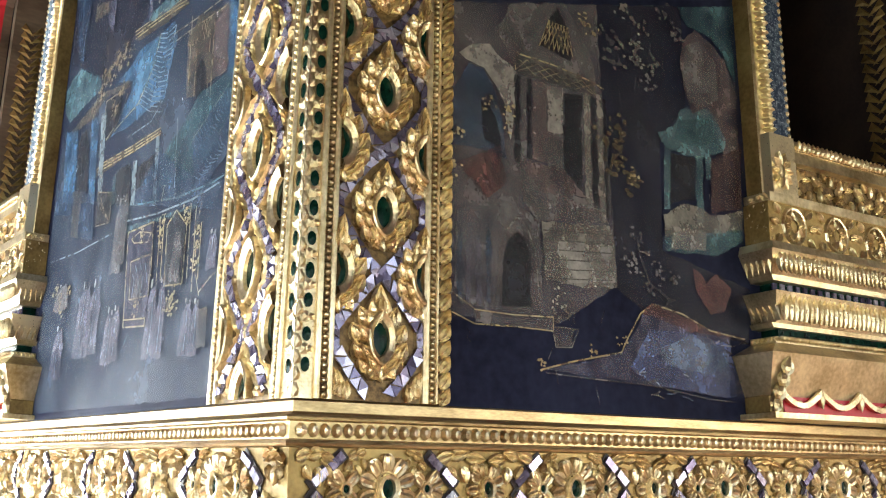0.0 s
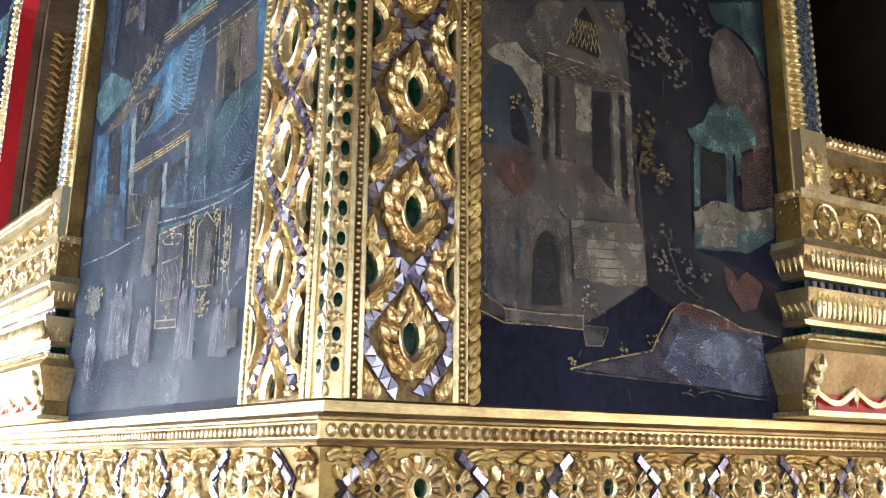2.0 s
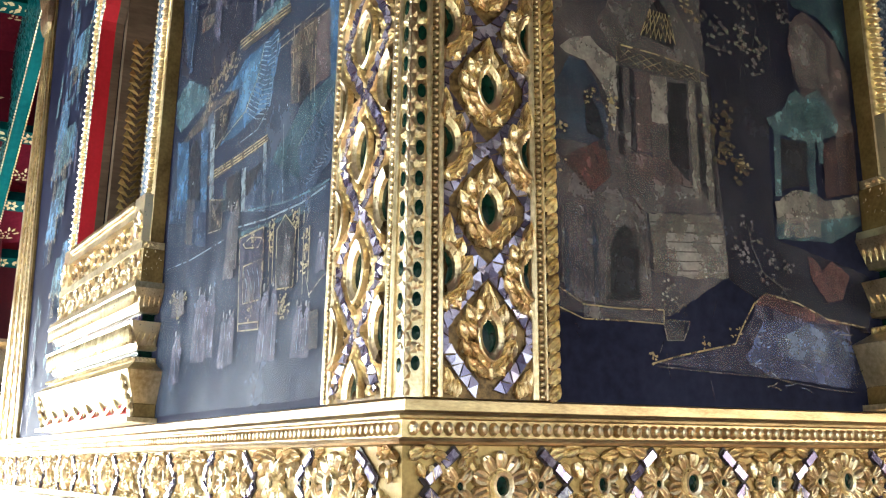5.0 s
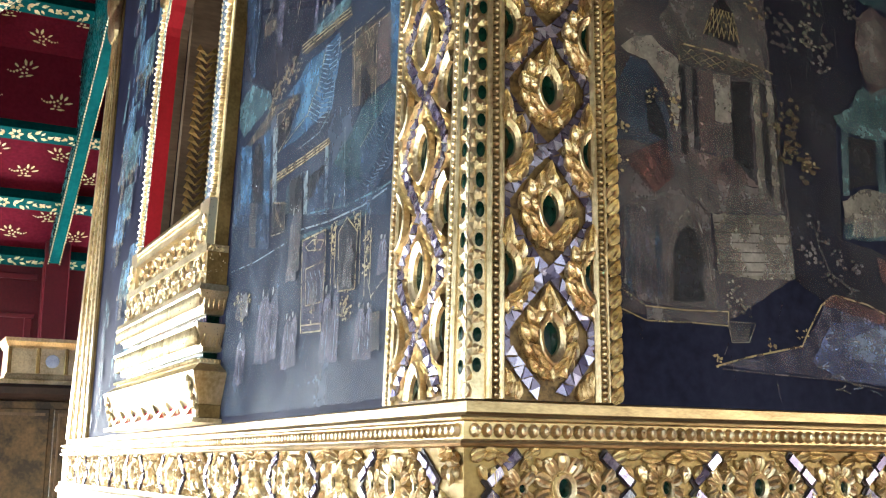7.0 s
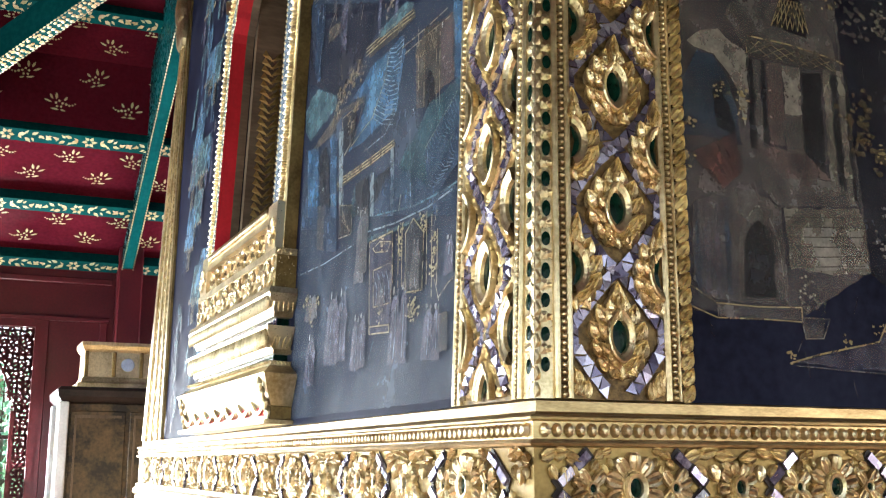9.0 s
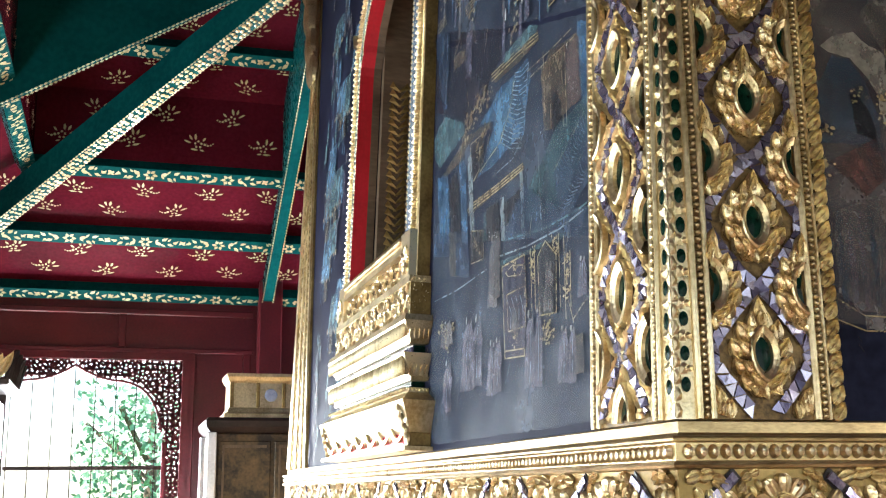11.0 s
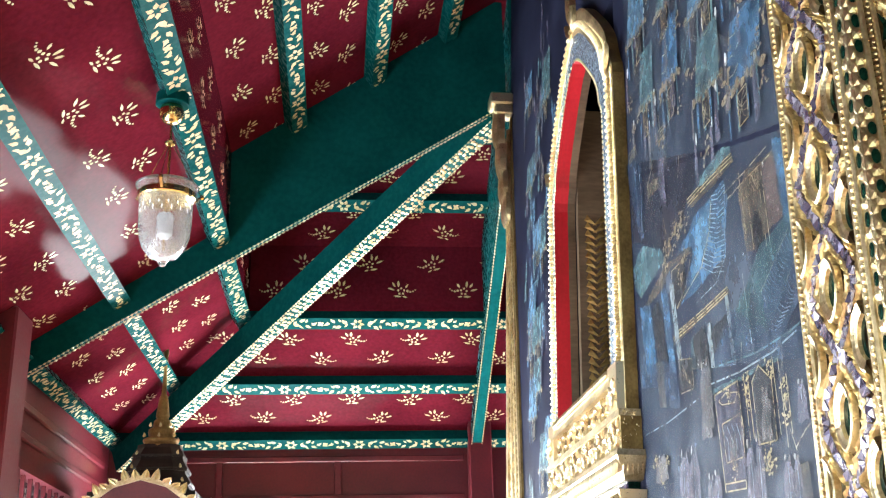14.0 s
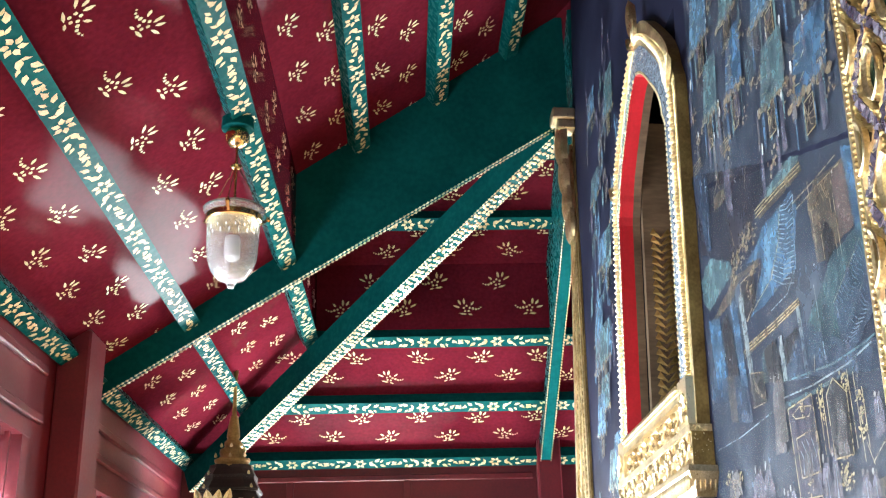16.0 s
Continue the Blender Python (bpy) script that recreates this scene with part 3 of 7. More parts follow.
def shrine_wall(name, m, sign, length, win, half):
    """A leaning lacquered wall with a window opening, as one solid."""
    bm = bmesh.new()
    t = 0.05

    def blk(a0, a1, v0, v1, slant0=0.0, slant1=0.0):
        pts = [(a0 + slant0 * v0, v0), (a1 - slant1 * v0, v0), (a1 - slant1 * v1, v1), (a0 + slant0 * v1, v1)]
        prism(bm, [(sign * a, v) for a, v in pts], 0, -t)
    blk(0, win - half, 0, HIGH, LEAN, 0)
    blk(win + half, length, 0, HIGH, 0, LEAN)
    blk(win - half, win + half, 0, OPEN_LO)
    blk(win - half, win + half, OPEN_HI, HIGH)
    ob = part(name, bm, LACQUER, None)
    ob.matrix_world = m
    return tagged(ob, "dark blue-black lacquered shrine wall with faded painting", "wall", kind="structure")


shrine_wall("wall_shrine_long", FACE_L, -1, LONG, WIN_L, OPEN_HW * BROAD)
shrine_wall("wall_shrine_short", FACE_R, 1, SHORT, WIN_R, OPEN_HW * 0.97)
bm = bmesh.new()
for p in ([(SHORT, 0), (SHORT, LONG)], [(0.0, LONG), (SHORT, LONG)]):
    (x0, y0), (x1, y1) = p
    k = LEAN * HIGH
    lo = [(x0, y0, LEDGE), (x1, y1, LEDGE)]
    def inn(x, y):
        return (x + (k if x < 1 else -k), y + (k if y < 1 else -k), LEDGE + HIGH)
    bm.faces.new([bm.verts.new(q) for q in (lo[0], lo[1], inn(x1, y1), inn(x0, y0))])
tagged(part("wall_shrine_rear", bm, LACQUER, None), "dark lacquered rear walls of the shrine", "wall", kind="structure")
# floor, ceiling and partition of the inner room, coloured as dark as its shade
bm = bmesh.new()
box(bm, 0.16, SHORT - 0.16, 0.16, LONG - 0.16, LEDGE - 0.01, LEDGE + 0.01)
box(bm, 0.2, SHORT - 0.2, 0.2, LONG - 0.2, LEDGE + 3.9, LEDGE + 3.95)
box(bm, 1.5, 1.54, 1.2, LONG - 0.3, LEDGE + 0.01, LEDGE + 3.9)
tagged(part("wall_shrine_inside", bm, UNLIT_WALL, None), "dark unlit room inside the shrine", "wall", kind="structure")

# ---------------------------------------------------------------- gilded pilasters with mirror mosaic
def unit_leaf():
    bm = bmesh.new()
    petal(bm, 0, 0, 0, math.pi / 2, 1, 1, 1)
    return mesh_from(bm, GILT_LEAF)


LEAF_PIECE = unit_leaf()


def almond(a, rx, ry, sharp=1.0):
    """A point on a pointed oval, its tips at the top and the foot."""
    ca, sa = math.cos(a), math.sin(a)
    return rx * math.copysign(abs(ca) ** (1.0 + 0.35 * sharp), ca), ry * math.copysign(abs(sa) ** 0.92, sa)


def rim_mesh(w, h, side=0, upper=False):
    """The thick pointed rim of a medallion with a sunken middle; side keeps one half only."""
    bm = bmesh.new()
    n = 24
    steps = range(n // 2 + 1) if upper else range(n + 1) if not side else range(-n // 4, n // 4 + 1)
    rows = []
    for i in steps:
        a = 2 * math.pi * i / n
        row_ = []
        for k, z in ((1.85, 0.004), (1.80, 0.018), (1.66, 0.021), (1.52, 0.019), (1.42, 0.017), (1.12, 0.014), (1.0, 0.004)):
            x, y = almond(a, w * (k if k < 1.1 else k * 0.97), h * (1 + (k - 1) * 0.85))
            row_.append(bm.verts.new(((side or 1) * x, y, z)))
        rows.append(row_)
    for p, q in zip(rows, rows[1:]):
        for j in range(6):
            bm.faces.new((p[j], p[j + 1], q[j + 1], q[j]))
    bmesh.ops.remove_doubles(bm, verts=bm.verts, dist=1e-6)
    return mesh_from(bm, GOLD)


def eye_mesh(w, h, side=0, upper=False):
    """Dark glass behind a rim, cut into small lozenge facets."""
    bm = bmesh.new()
    n = 20
    steps = range(n // 2 + 1) if upper else range(n) if not side else range(-n // 4, n // 4 + 1)
    vs = []
    for i in steps:
        x, y = almond(2 * math.pi * i / n, w * 1.04, h * 1.04)
        vs.append(bm.verts.new(((side or 1) * x, y, 0.006)))
    c = bm.verts.new((side * w * 0.4, h * 0.4 if upper else 0, 0.008))
    for i in range(len(vs) if not (side or upper) else len(vs) - 1):
        bm.faces.new((c, vs[i], vs[(i + 1) % len(vs)]))
    return mesh_from(bm, GREEN_GLASS)


def carve_leaves(parent, w, h, side, r):
    """Overlapping flame leaves that climb both flanks of a rim and meet in a tall tip; each is a piece of its own."""
    def leaf(x, y, z, ang, wd, ln, hi):
        if side and side * x < 0.002:
            return
        o = part("carved_leaf", LEAF_PIECE, None, parent)
        o.matrix_local = pose(x, y, z, r.uniform(-3, 7), r.uniform(-5, 5), ang + r.uniform(-5, 5)) @ Matrix.Diagonal((wd * r.uniform(0.92, 1.12), ln * r.uniform(0.92, 1.08), hi, 1))
    for s in (-1, 1):
        for lay, (k, n, wd, ln, z) in enumerate(((2.4, 6, 0.040, 0.042, 0.0), (1.65, 5, 0.030, 0.036, 0.004))):
            for i in range(n):
                t = -0.92 + 1.72 * (i + 0.4 * lay) / (n - 1)
                a = t * math.pi / 2
                x, y = almond(a, w * k, h * (1.8 if lay == 0 else 1.45))
                leaf(s * x, y - 0.016, z, -s * (34 - 30 * max(t, 0) + 18 * max(-t, 0)), wd, ln, 0.016)
    for y, ln, wd, z in ((h * 1.62, 0.060, 0.032, 0.002), (h * 1.36, 0.044, 0.03, 0.007)):
        leaf(side * 0.004, y, z, 0, wd, ln, 0.018)
    for k in (-1, 0, 1):
        leaf(k * 0.014 + side * 0.004, -h * (1.6 - 0.12 * abs(k)), 0.002, 180 + k * 26, 0.026, 0.036, 0.012)


def tri_mesh(k):
    """A three-cornered chip of mirror, a little askew."""
    bm = bmesh.new()
    tri = ((-0.5, -0.5), (0.5, -0.5), ((-0.12, 0.14, 0.0)[k], 0.5))
    cx, cy = sum(p[0] for p in tri) / 3, sum(p[1] for p in tri) / 3
    tri = [(cx + (x - cx) * 0.90, cy + (y - cy) * 0.90) for x, y in tri]
    prism(bm, tri, 0.0, 0.004, closed=False)
    return mesh_from(bm, MIRROR)


CHIP = [tri_mesh(k) for k in range(3)]


def strip(bm, u0, u1, v0, v1, z0, z1, shear, mi=0, round_=0.0):
    """An upright rib on a pilaster."""
    pts = [(u0, z0), (u0, z1 - round_), (u0 + (u1 - u0) * 0.3, z1), (u0 + (u1 - u0) * 0.7, z1), (u1, z1 - round_), (u1, z0)]
    lo = [bm.verts.new((u + shear * v0, v0, z)) for u, z in pts]
    hi = [bm.verts.new((u + shear * v1, v1, z)) for u, z in pts]
    for i in range(5):
        bm.faces.new((lo[i], lo[i + 1], hi[i + 1], hi[i])).material_index = mi


def pilaster(m, sg, width, centre, half, period, first, shear, label, ribs, beads, leaf_u, eye, top=2.3, ribbon=False, shed=0.0):
    """A carved face of the corner: crossing mirror bands, medallions between them, ribs and bead rows along the sides."""
    ob = thing("pilaster", m, label, "pilaster", "gilded pilasters")
    sh = sg * shear
    bm = bmesh.new()
    pts = [(sg * -0.004, 0), (sg * width, 0), (sg * width + sh * HIGH, HIGH), (sg * -0.004 + sg * LEAN * HIGH, HIGH)]
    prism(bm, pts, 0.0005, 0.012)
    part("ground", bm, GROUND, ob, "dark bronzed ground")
    for u0, u1, z1 in ribs:
        bm = bmesh.new()
        strip(bm, sg * u0, sg * u1, 0, HIGH, 0.012, z1, sh, 0, 0.004)
        part("rib", bm, GOLD_PLAIN, ob)
    for u, r, step, h in beads:
        bm = bmesh.new()
        v = step / 2
        while v < top:
            stud(bm, sg * u + sh * v, v, 0.016, r, step * 0.47, h, 7)
            v += step
        tagged(part("beading", bm, GOLD, ob, "row of gilt beads"), kind="stuff")
    if leaf_u:
        bm = bmesh.new()
        v = 0.0
        while v < top:
            petal(bm, sg * leaf_u + sh * v, v, 0.012, math.pi / 2 - sg * 0.62, 0.042, 0.036, 0.022)
            v += 0.033
        part("leaf_edging", bm, GOLD, ob, "row of upturned gilt leaves")
    ew, eh = eye
    full, glass = rim_mesh(ew, eh), eye_mesh(ew, eh)
    halves = {q: (rim_mesh(ew * 1.1, eh, q), eye_mesh(ew * 1.1, eh, q)) for q in (-1, 1)}
    r = random.Random(int(first * 1000))
    band = half - shed

    def wave(vv, v):
        """How far the band stands from the middle line at vv, by the medallion at v."""
        q = abs(vv - v) / (period / 2)
        return band * min(1.0, 1.12 * (1 - q) ** 0.82) if q < 1 else 0.0
    v = first - period
    while v < top:
        if v > -0.02:
            if v > 0.06:
                q = part("rosette", full, None, ob)
                q.matrix_local = pose(sg * centre + sh * v, v, 0.012, 0, 0, r.uniform(-1.5, 1.5))
                part("glass_eye", glass, None, q, "dark green glass")
                if not ribbon:
                    carve_leaves(q, ew, eh, 0, r)
            else:
                q = part("half_rosette", rim_mesh(ew, eh * 1.15, 0, True), None, ob)
                q.matrix_local = pose(sg * centre, 0.004, 0.012)
                part("glass_eye", eye_mesh(ew, eh * 1.15, 0, True), None, q, "dark green glass")
        vm = v + period / 2
        if vm > 0.03:
            for side in (-1, 1):
                q = part("half_rosette", halves[-side][0], None, ob)
                q.matrix_local = pose(sg * centre + side * half * 0.99 + sh * vm, vm, 0.012)
                part("glass_eye", halves[-side][1], None, q, "dark green glass")
                if not ribbon:
                    carve_leaves(q, ew * 0.95, eh, -side, r)
        if ribbon:
            # twin gilt ribbons that follow the mirror band
            for side in (-1, 1):
                for off, wd in ((-0.019, 0.0035), (-0.028, 0.003), (-0.037, 0.0025), (0.019, 0.0035), (0.028, 0.003), (0.037, 0.0025)):
                    bm = bmesh.new()
                    rows = []
                    for i in range(29):
                        vv = v - period / 2 + period * i / 28
                        lift, sway = r.uniform(-0.005, 0.004), r.uniform(-0.0016, 0.0016)
                        if not 0.0 <= vv < top:
                            continue
                        x = side * max(wave(vv, v) + off, 0.004 if off < 0 else 0.0)
                        x = max(-half, min(half, x))
                        u = sg * centre + x + sway + sh * vv
                        rows.append([bm.verts.new((u + du * wd, vv, z)) for du, z in ((-1, 0.010), (-0.8, 0.019 + lift), (0, 0.024 + lift), (0.8, 0.019 + lift), (1, 0.010))])
                    for p, q in zip(rows, rows[1:]):
                        for j in range(4):
                            bm.faces.new((p[j], p[j + 1], q[j + 1], q[j]))
                    if len(rows) > 1:
                        part("gilt_ribbon", bm, GOLD, ob)
                    else:
                        bm.free()
        if not ribbon and 0.06 < v < period:
            # leaves that fill the lower corners beside the first medallion
            for side in (-1, 1):
                for k in range(5):
                    o = part("carved_leaf", LEAF_PIECE, None, ob)
                    o.matrix_local = pose(sg * centre + side * (half - 0.004 - 0.013 * (k % 3)), 0.002 + 0.017 * (k // 3) + 0.004 * (2 - k % 3), 0.010, 0, 0, side * (22 - 8 * k)) @ Matrix.Diagonal((0.024, 0.036, 0.014, 1))
        # the mirror band: chips set point to foot in a zigzag
        n, tip = 13, 16 if ribbon else 6
        for side in (-1, 1):
            for i in range(2 * n):
                q = (i + 0.5) / (2 * n)
                vv = v - period / 2 + period * q
                if not 0.016 < vv < top:
                    continue
                e = 0.002
                x, x2 = wave(vv, v), wave(vv + e, v)
                ang = math.degrees(math.atan2(-side * (x2 - x), e))
                run = math.hypot(x2 - x, e) / e * period / n
                o = part("mirror_piece", CHIP[r.randrange(3)], None, ob)
                o.matrix_local = pose(sg * centre + side * x + sh * vv, vv, 0.020 if ribbon else 0.0145, r.uniform(-tip, tip), r.uniform(-tip, tip), ang + (90 if i % 2 else -90) + r.uniform(-5, 5)) @ Matrix.Diagonal((min(run, 0.034), 0.026, 1, 1))
        v += period
    return ob


pilaster(FACE_R, 1, 0.338, 0.172, 0.104, 0.262, 0.124, 0.030, "carved gilded corner pilaster with mirror lozenges and flame blossoms",
         ((0.026, 0.039, 0.026), (0.054, 0.066, 0.026), (0.278, 0.293, 0.024), (0.307, 0.314, 0.024)), ((0.0465, 0.0075, 0.014, 0.012), (0.300, 0.007, 0.013, 0.010)), 0.318, (0.018, 0.033))
pilaster(FACE_L, -1, 0.357, 0.190, 0.117, 0.262, 0.0085, 0.028, "carved gilded corner pilaster with mirror lozenges and green glass",
         ((0.316, 0.328, 0.022), (0.345, 0.357, 0.022), (0.030, 0.044, 0.024), (0.058, 0.070, 0.022)), ((0.3365, 0.008, 0.016, 0.010), (0.051, 0.007, 0.016, 0.010)), 0, (0.022, 0.042), ribbon=True, shed=0.02)

# the corner strip between the two: a leafy gilt arris with dark glass drops on both sides
cp = thing("corner_post", Matrix.Translation((0, 0, LEDGE)), "gilded corner strip of leaves with dark glass drops", "moulding")
bm = bmesh.new()
w = 0.016
base = [(-w, -w), (0.026, -w), (0.026, 0.02), (0.02, 0.03), (-w, 0.03)]
lo = [bm.verts.new((x, y, 0)) for x, y in base]
hi = [bm.verts.new((x + LEAN * HIGH, y + LEAN * HIGH, HIGH)) for x, y in base]
for i in range(5):
    bm.faces.new((lo[i], lo[(i + 1) % 5], hi[(i + 1) % 5], hi[i]))
part("post", bm, GOLD, cp)


def on_post(ax, a_, b_, c_):
    """A point of the post's two sides: a_ from the arris, b_ up, c_ outwards."""
    p = Vector((-w + a_, -w - c_, b_)) if ax == 0 else Vector((-w - c_, -w + a_, b_))
    return p + Vector((LEAN, LEAN, 0)) * b_


def drop_mesh(ax, wid, hgt):
    bm = bmesh.new()
    o = on_post(ax, 0.0, 0.0, 0.0)
    ctr, rim = bm.verts.new(on_post(ax, 0, 0, 0.003) - o), []
    for i in range(12):
        x, y = almond(i * math.pi / 6, wid, hgt, 0.1)
        rim.append(bm.verts.new(on_post(ax, x, y, 0.0015) - o))
    for i in range(12):
        bm.faces.new((ctr, rim[i], rim[(i + 1) % 12]))
    return mesh_from(bm, GREEN_GLASS)


r = random.Random(8)
for ax in (0, 1):
    drops = [drop_mesh(ax, 0.0098, h_) for h_ in (0.0145, 0.0165, 0.0155)]
    leaves = bmesh.new()
    z = 0.0
    while z < 2.3:
        part("glass_drop", drops[r.randrange(3)], None, cp, "dark glass drop").location = on_post(ax, 0.023 + r.uniform(-0.001, 0.001), z + 0.062 + r.uniform(-0.002, 0.002), 0)
        # a gilt tongue folded over each gap
        for dx, y0, y1 in ((-0.004, 0.020, 0.044), (0.006, 0.024, 0.040)):
            q = [leaves.verts.new(on_post(ax, 0.023 + dx + x, z + 0.062 + y, c)) for x, y, c in ((-0.009, y0, 0.0), (0.009, y0 + 0.002, 0.0), (0.008, y1 - 0.004, 0.003), (0.0, y1, 0.002), (-0.008, y1 - 0.006, 0.003), (0.0, (y0 + y1) / 2, 0.0045))]
            for i in range(5):
                leaves.faces.new((q[i], q[(i + 1) % 5], q[5]))
        z += 0.062
    tagged(part("gap_leaves", leaves, GOLD, cp), kind="stuff")
bm = bmesh.new()
z = 0.0
while z < 2.3:
    # paired buds along the arris
    for ax in (0, 1):
        q = [bm.verts.new(on_post(ax, x, z + y, c)) for x, y, c in ((-0.003, 0, 0.004), (0.012, 0.004, 0.0), (0.013, 0.016, 0.002), (0.004, 0.030, 0.004), (-0.003, 0.027, 0.005), (0.005, 0.014, 0.007))]
        for i in range(5):
            bm.faces.new((q[i], q[(i + 1) % 5], q[5]))
    z += 0.031
tagged(part("arris_leaves", bm, GOLD, cp, "gilt leaf buds along the edge"), kind="stuff")

# the narrow far corner pilaster with its capital of pointed leaves
fp = thing("pilaster", FACE_L, "slim gilded pilaster with beading and leaf capital", "pilaster", "gilded pilasters")


def far_u(q, v):
    """Across the tapering pilaster: q from 0 at its inner to 1 at its outer edge."""
    a, c = -(4.13 + 0.165 * v), -(LONG - LEAN * v)
    return a + (c - a) * q


bm = bmesh.new()
prism(bm, [(far_u(0, 0), 0), (far_u(1, 0), 0), (far_u(1, 3.3), 3.3), (far_u(0.0, 3.0), 3.3)], 0.0005, 0.012)
part("ground", bm, GOLD_DULL, fp)
for q0, q1, z1 in ((0.0, 0.10, 0.026), (0.18, 0.26, 0.03), (0.46, 0.56, 0.03), (0.74, 0.9, 0.034)):
    bm = bmesh.new()
    pr = ((q0, 0.012), (q0, z1 - 0.006), ((q0 + q1) / 2, z1), (q1, z1 - 0.006), (q1, 0.012))
    lo = [bm.verts.new((far_u(q, 0), 0, z)) for q, z in pr]
    hi = [bm.verts.new((far_u(q, 3.05), 3.05, z)) for q, z in pr]
    for i in range(4):
        bm.faces.new((lo[i], lo[i + 1], hi[i + 1], hi[i]))
    part("rib", bm, GOLD_PLAIN, fp)
for q, r_, step in ((0.14, 0.012, 0.045), (0.36, 0.030, 0.075), (0.66, 0.024, 0.06), (0.95, 0.010, 0.05)):
    bm = bmesh.new()
    v = step / 2
    while v < 3.0:
        stud(bm, far_u(q, v), v, 0.013, r_ * (1 - 0.2 * v), step * 0.48, 0.013, 6)
        v += step
    tagged(part("beading", bm, GOLD_DULL, fp), kind="stuff")
bm = bmesh.new()
box(bm, far_u(1, 3.2) - 0.05, far_u(0, 2.6) + 0.03, 3.19, 3.27, 0.0, 0.15, bevel=0.01)
box(bm, far_u(1, 3.1) - 0.02, far_u(0, 2.6) + 0.02, 3.12, 3.19, 0.0, 0.12, bevel=0.01)
part("capital", bm, GOLD, fp, "gilt capital block")
for lay, (v, ln, wd, hi) in enumerate(((2.36, 0.22, 0.07, 0.04), (2.5, 0.25, 0.07, 0.05), (2.68, 0.32, 0.07, 0.06), (2.88, 0.34, 0.07, 0.07))):
    for i in range(5):
        bm = bmesh.new()
        petal(bm, far_u(0.1 + 0.2 * i, min(v, 2.6)), v, 0.025 + 0.01 * lay, math.pi / 2, ln, wd, hi)
        part("capital_leaf", bm, GOLD, fp)

# ---------------------------------------------------------------- frieze of flowers and mirror strips, and bead row
def lobe(bm, x, y, z, ang, length, width, high):
    """A broad round-ended petal, fluted lengthwise, its foot at (x, y)."""
    c, s = math.cos(ang), math.sin(ang)
    rows = []
    for v, w_, h in ((0.0, 0.30, 0.5), (0.25, 0.42, 0.8), (0.55, 0.52, 1.0), (0.82, 0.46, 1.0), (0.97, 0.24, 0.7)):
        rows.append([bm.verts.new((x + c * v * length - s * k * w_ * width, y + s * v * length + c * k * w_ * width, z + high * h * q)) for k, q in ((-1, 0.0), (-0.8, 0.85), (-0.4, 0.7), (0, 1.0), (0.4, 0.7), (0.8, 0.85), (1, 0.0))])
    for p, q in zip(rows, rows[1:]):
        for i in range(6):
            bm.faces.new((p[i], p[i + 1], q[i + 1], q[i]))
    bm.faces.new(rows[-1])


def flower_mesh(s, n):
    bm = bmesh.new()
    for i in range(n):
        a = 2 * math.pi * (i + 0.5) / n
        lobe(bm, s * 0.024 * math.cos(a), s * 0.026 * math.sin(a), 0.0, a, s * 0.037, s * 0.30 / n, s * 0.013)
    ring(bm, 0, 0, 0.005, s * 0.015, s * 0.019, s * 0.010, 0.012, 16)
    ring(bm, 0, 0, 0.002, s * 0.024, s * 0.028, s * 0.004, 0.010, 16)
    return mesh_from(bm, GOLD)


def side_leaf_mesh():
    """A small glass-eyed bud between curling leaves, beside a large flower."""
    bm = bmesh.new()
    for a, ln in ((0.9, 0.034), (0.35, 0.032), (-0.35, 0.032), (-0.9, 0.034), (2.3, 0.03), (-2.3, 0.03)):
        lobe(bm, 0.003 * math.cos(a), 0.003 * math.sin(a), 0.0, a, ln + 0.008, 0.024, 0.011)
    ring(bm, 0, 0, 0.004, 0.008, 0.009, 0.006, 0.008, 10)
    return mesh_from(bm, GOLD)


def corner_leaf_mesh():
    """A broad ridged acanthus leaf that fills a triangle over a mirror strip."""
    bm = bmesh.new()
    for x, y, a, ln, wd in ((-0.055, 0.012, 0.25, 0.05, 0.03), (-0.02, 0.018, 0.1, 0.05, 0.032), (0.02, 0.012, -0.2, 0.05, 0.03), (-0.03, -0.004, -0.9, 0.034, 0.024), (0.01, -0.006, -1.4, 0.036, 0.026), (0.035, -0.004, -1.0, 0.03, 0.022)):
        petal(bm, x, y, 0, a, ln, wd, 0.013)
    return mesh_from(bm, GOLD)


BIG, SMALL, BUD, ACANTHUS = flower_mesh(1.08, 10), flower_mesh(0.80, 9), side_leaf_mesh(), corner_leaf_mesh()
bm = bmesh.new()
ring_c = bm.verts.new((0, 0, 0.012))
vs = [bm.verts.new((0.017 * math.cos(i * math.pi / 6), 0.021 * math.sin(i * math.pi / 6), 0.007)) for i in range(12)]
for i in range(12):
    bm.faces.new((ring_c, vs[i], vs[(i + 1) % 12]))
FEYE = mesh_from(bm, GREEN_GLASS)
bm = bmesh.new()
prism(bm, [(-0.0085, -0.019), (0.0085, -0.019), (0.0085, 0.019), (-0.0085, 0.019)], 0, 0.005, closed=False)
MSTRIP = mesh_from(bm, MIRROR)
bm = bmesh.new()
prism(bm, [(-0.013, -0.05), (0.013, -0.05), (0.013, 0.05), (-0.013, 0.05)], 0, 0.002, closed=False)
MBED = mesh_from(bm, BLACKWOOD)
UPR_R = Matrix(((1, 0, 0, 0), (0, 0, -1, -0.022), (0, 1, 0, LEDGE), (0, 0, 0, 1)))
UPR_L = Matrix(((0, 0, -1, -0.022), (-1, 0, 0, 0), (0, 1, 0, LEDGE), (0, 0, 0, 1)))
MIDV = -0.166
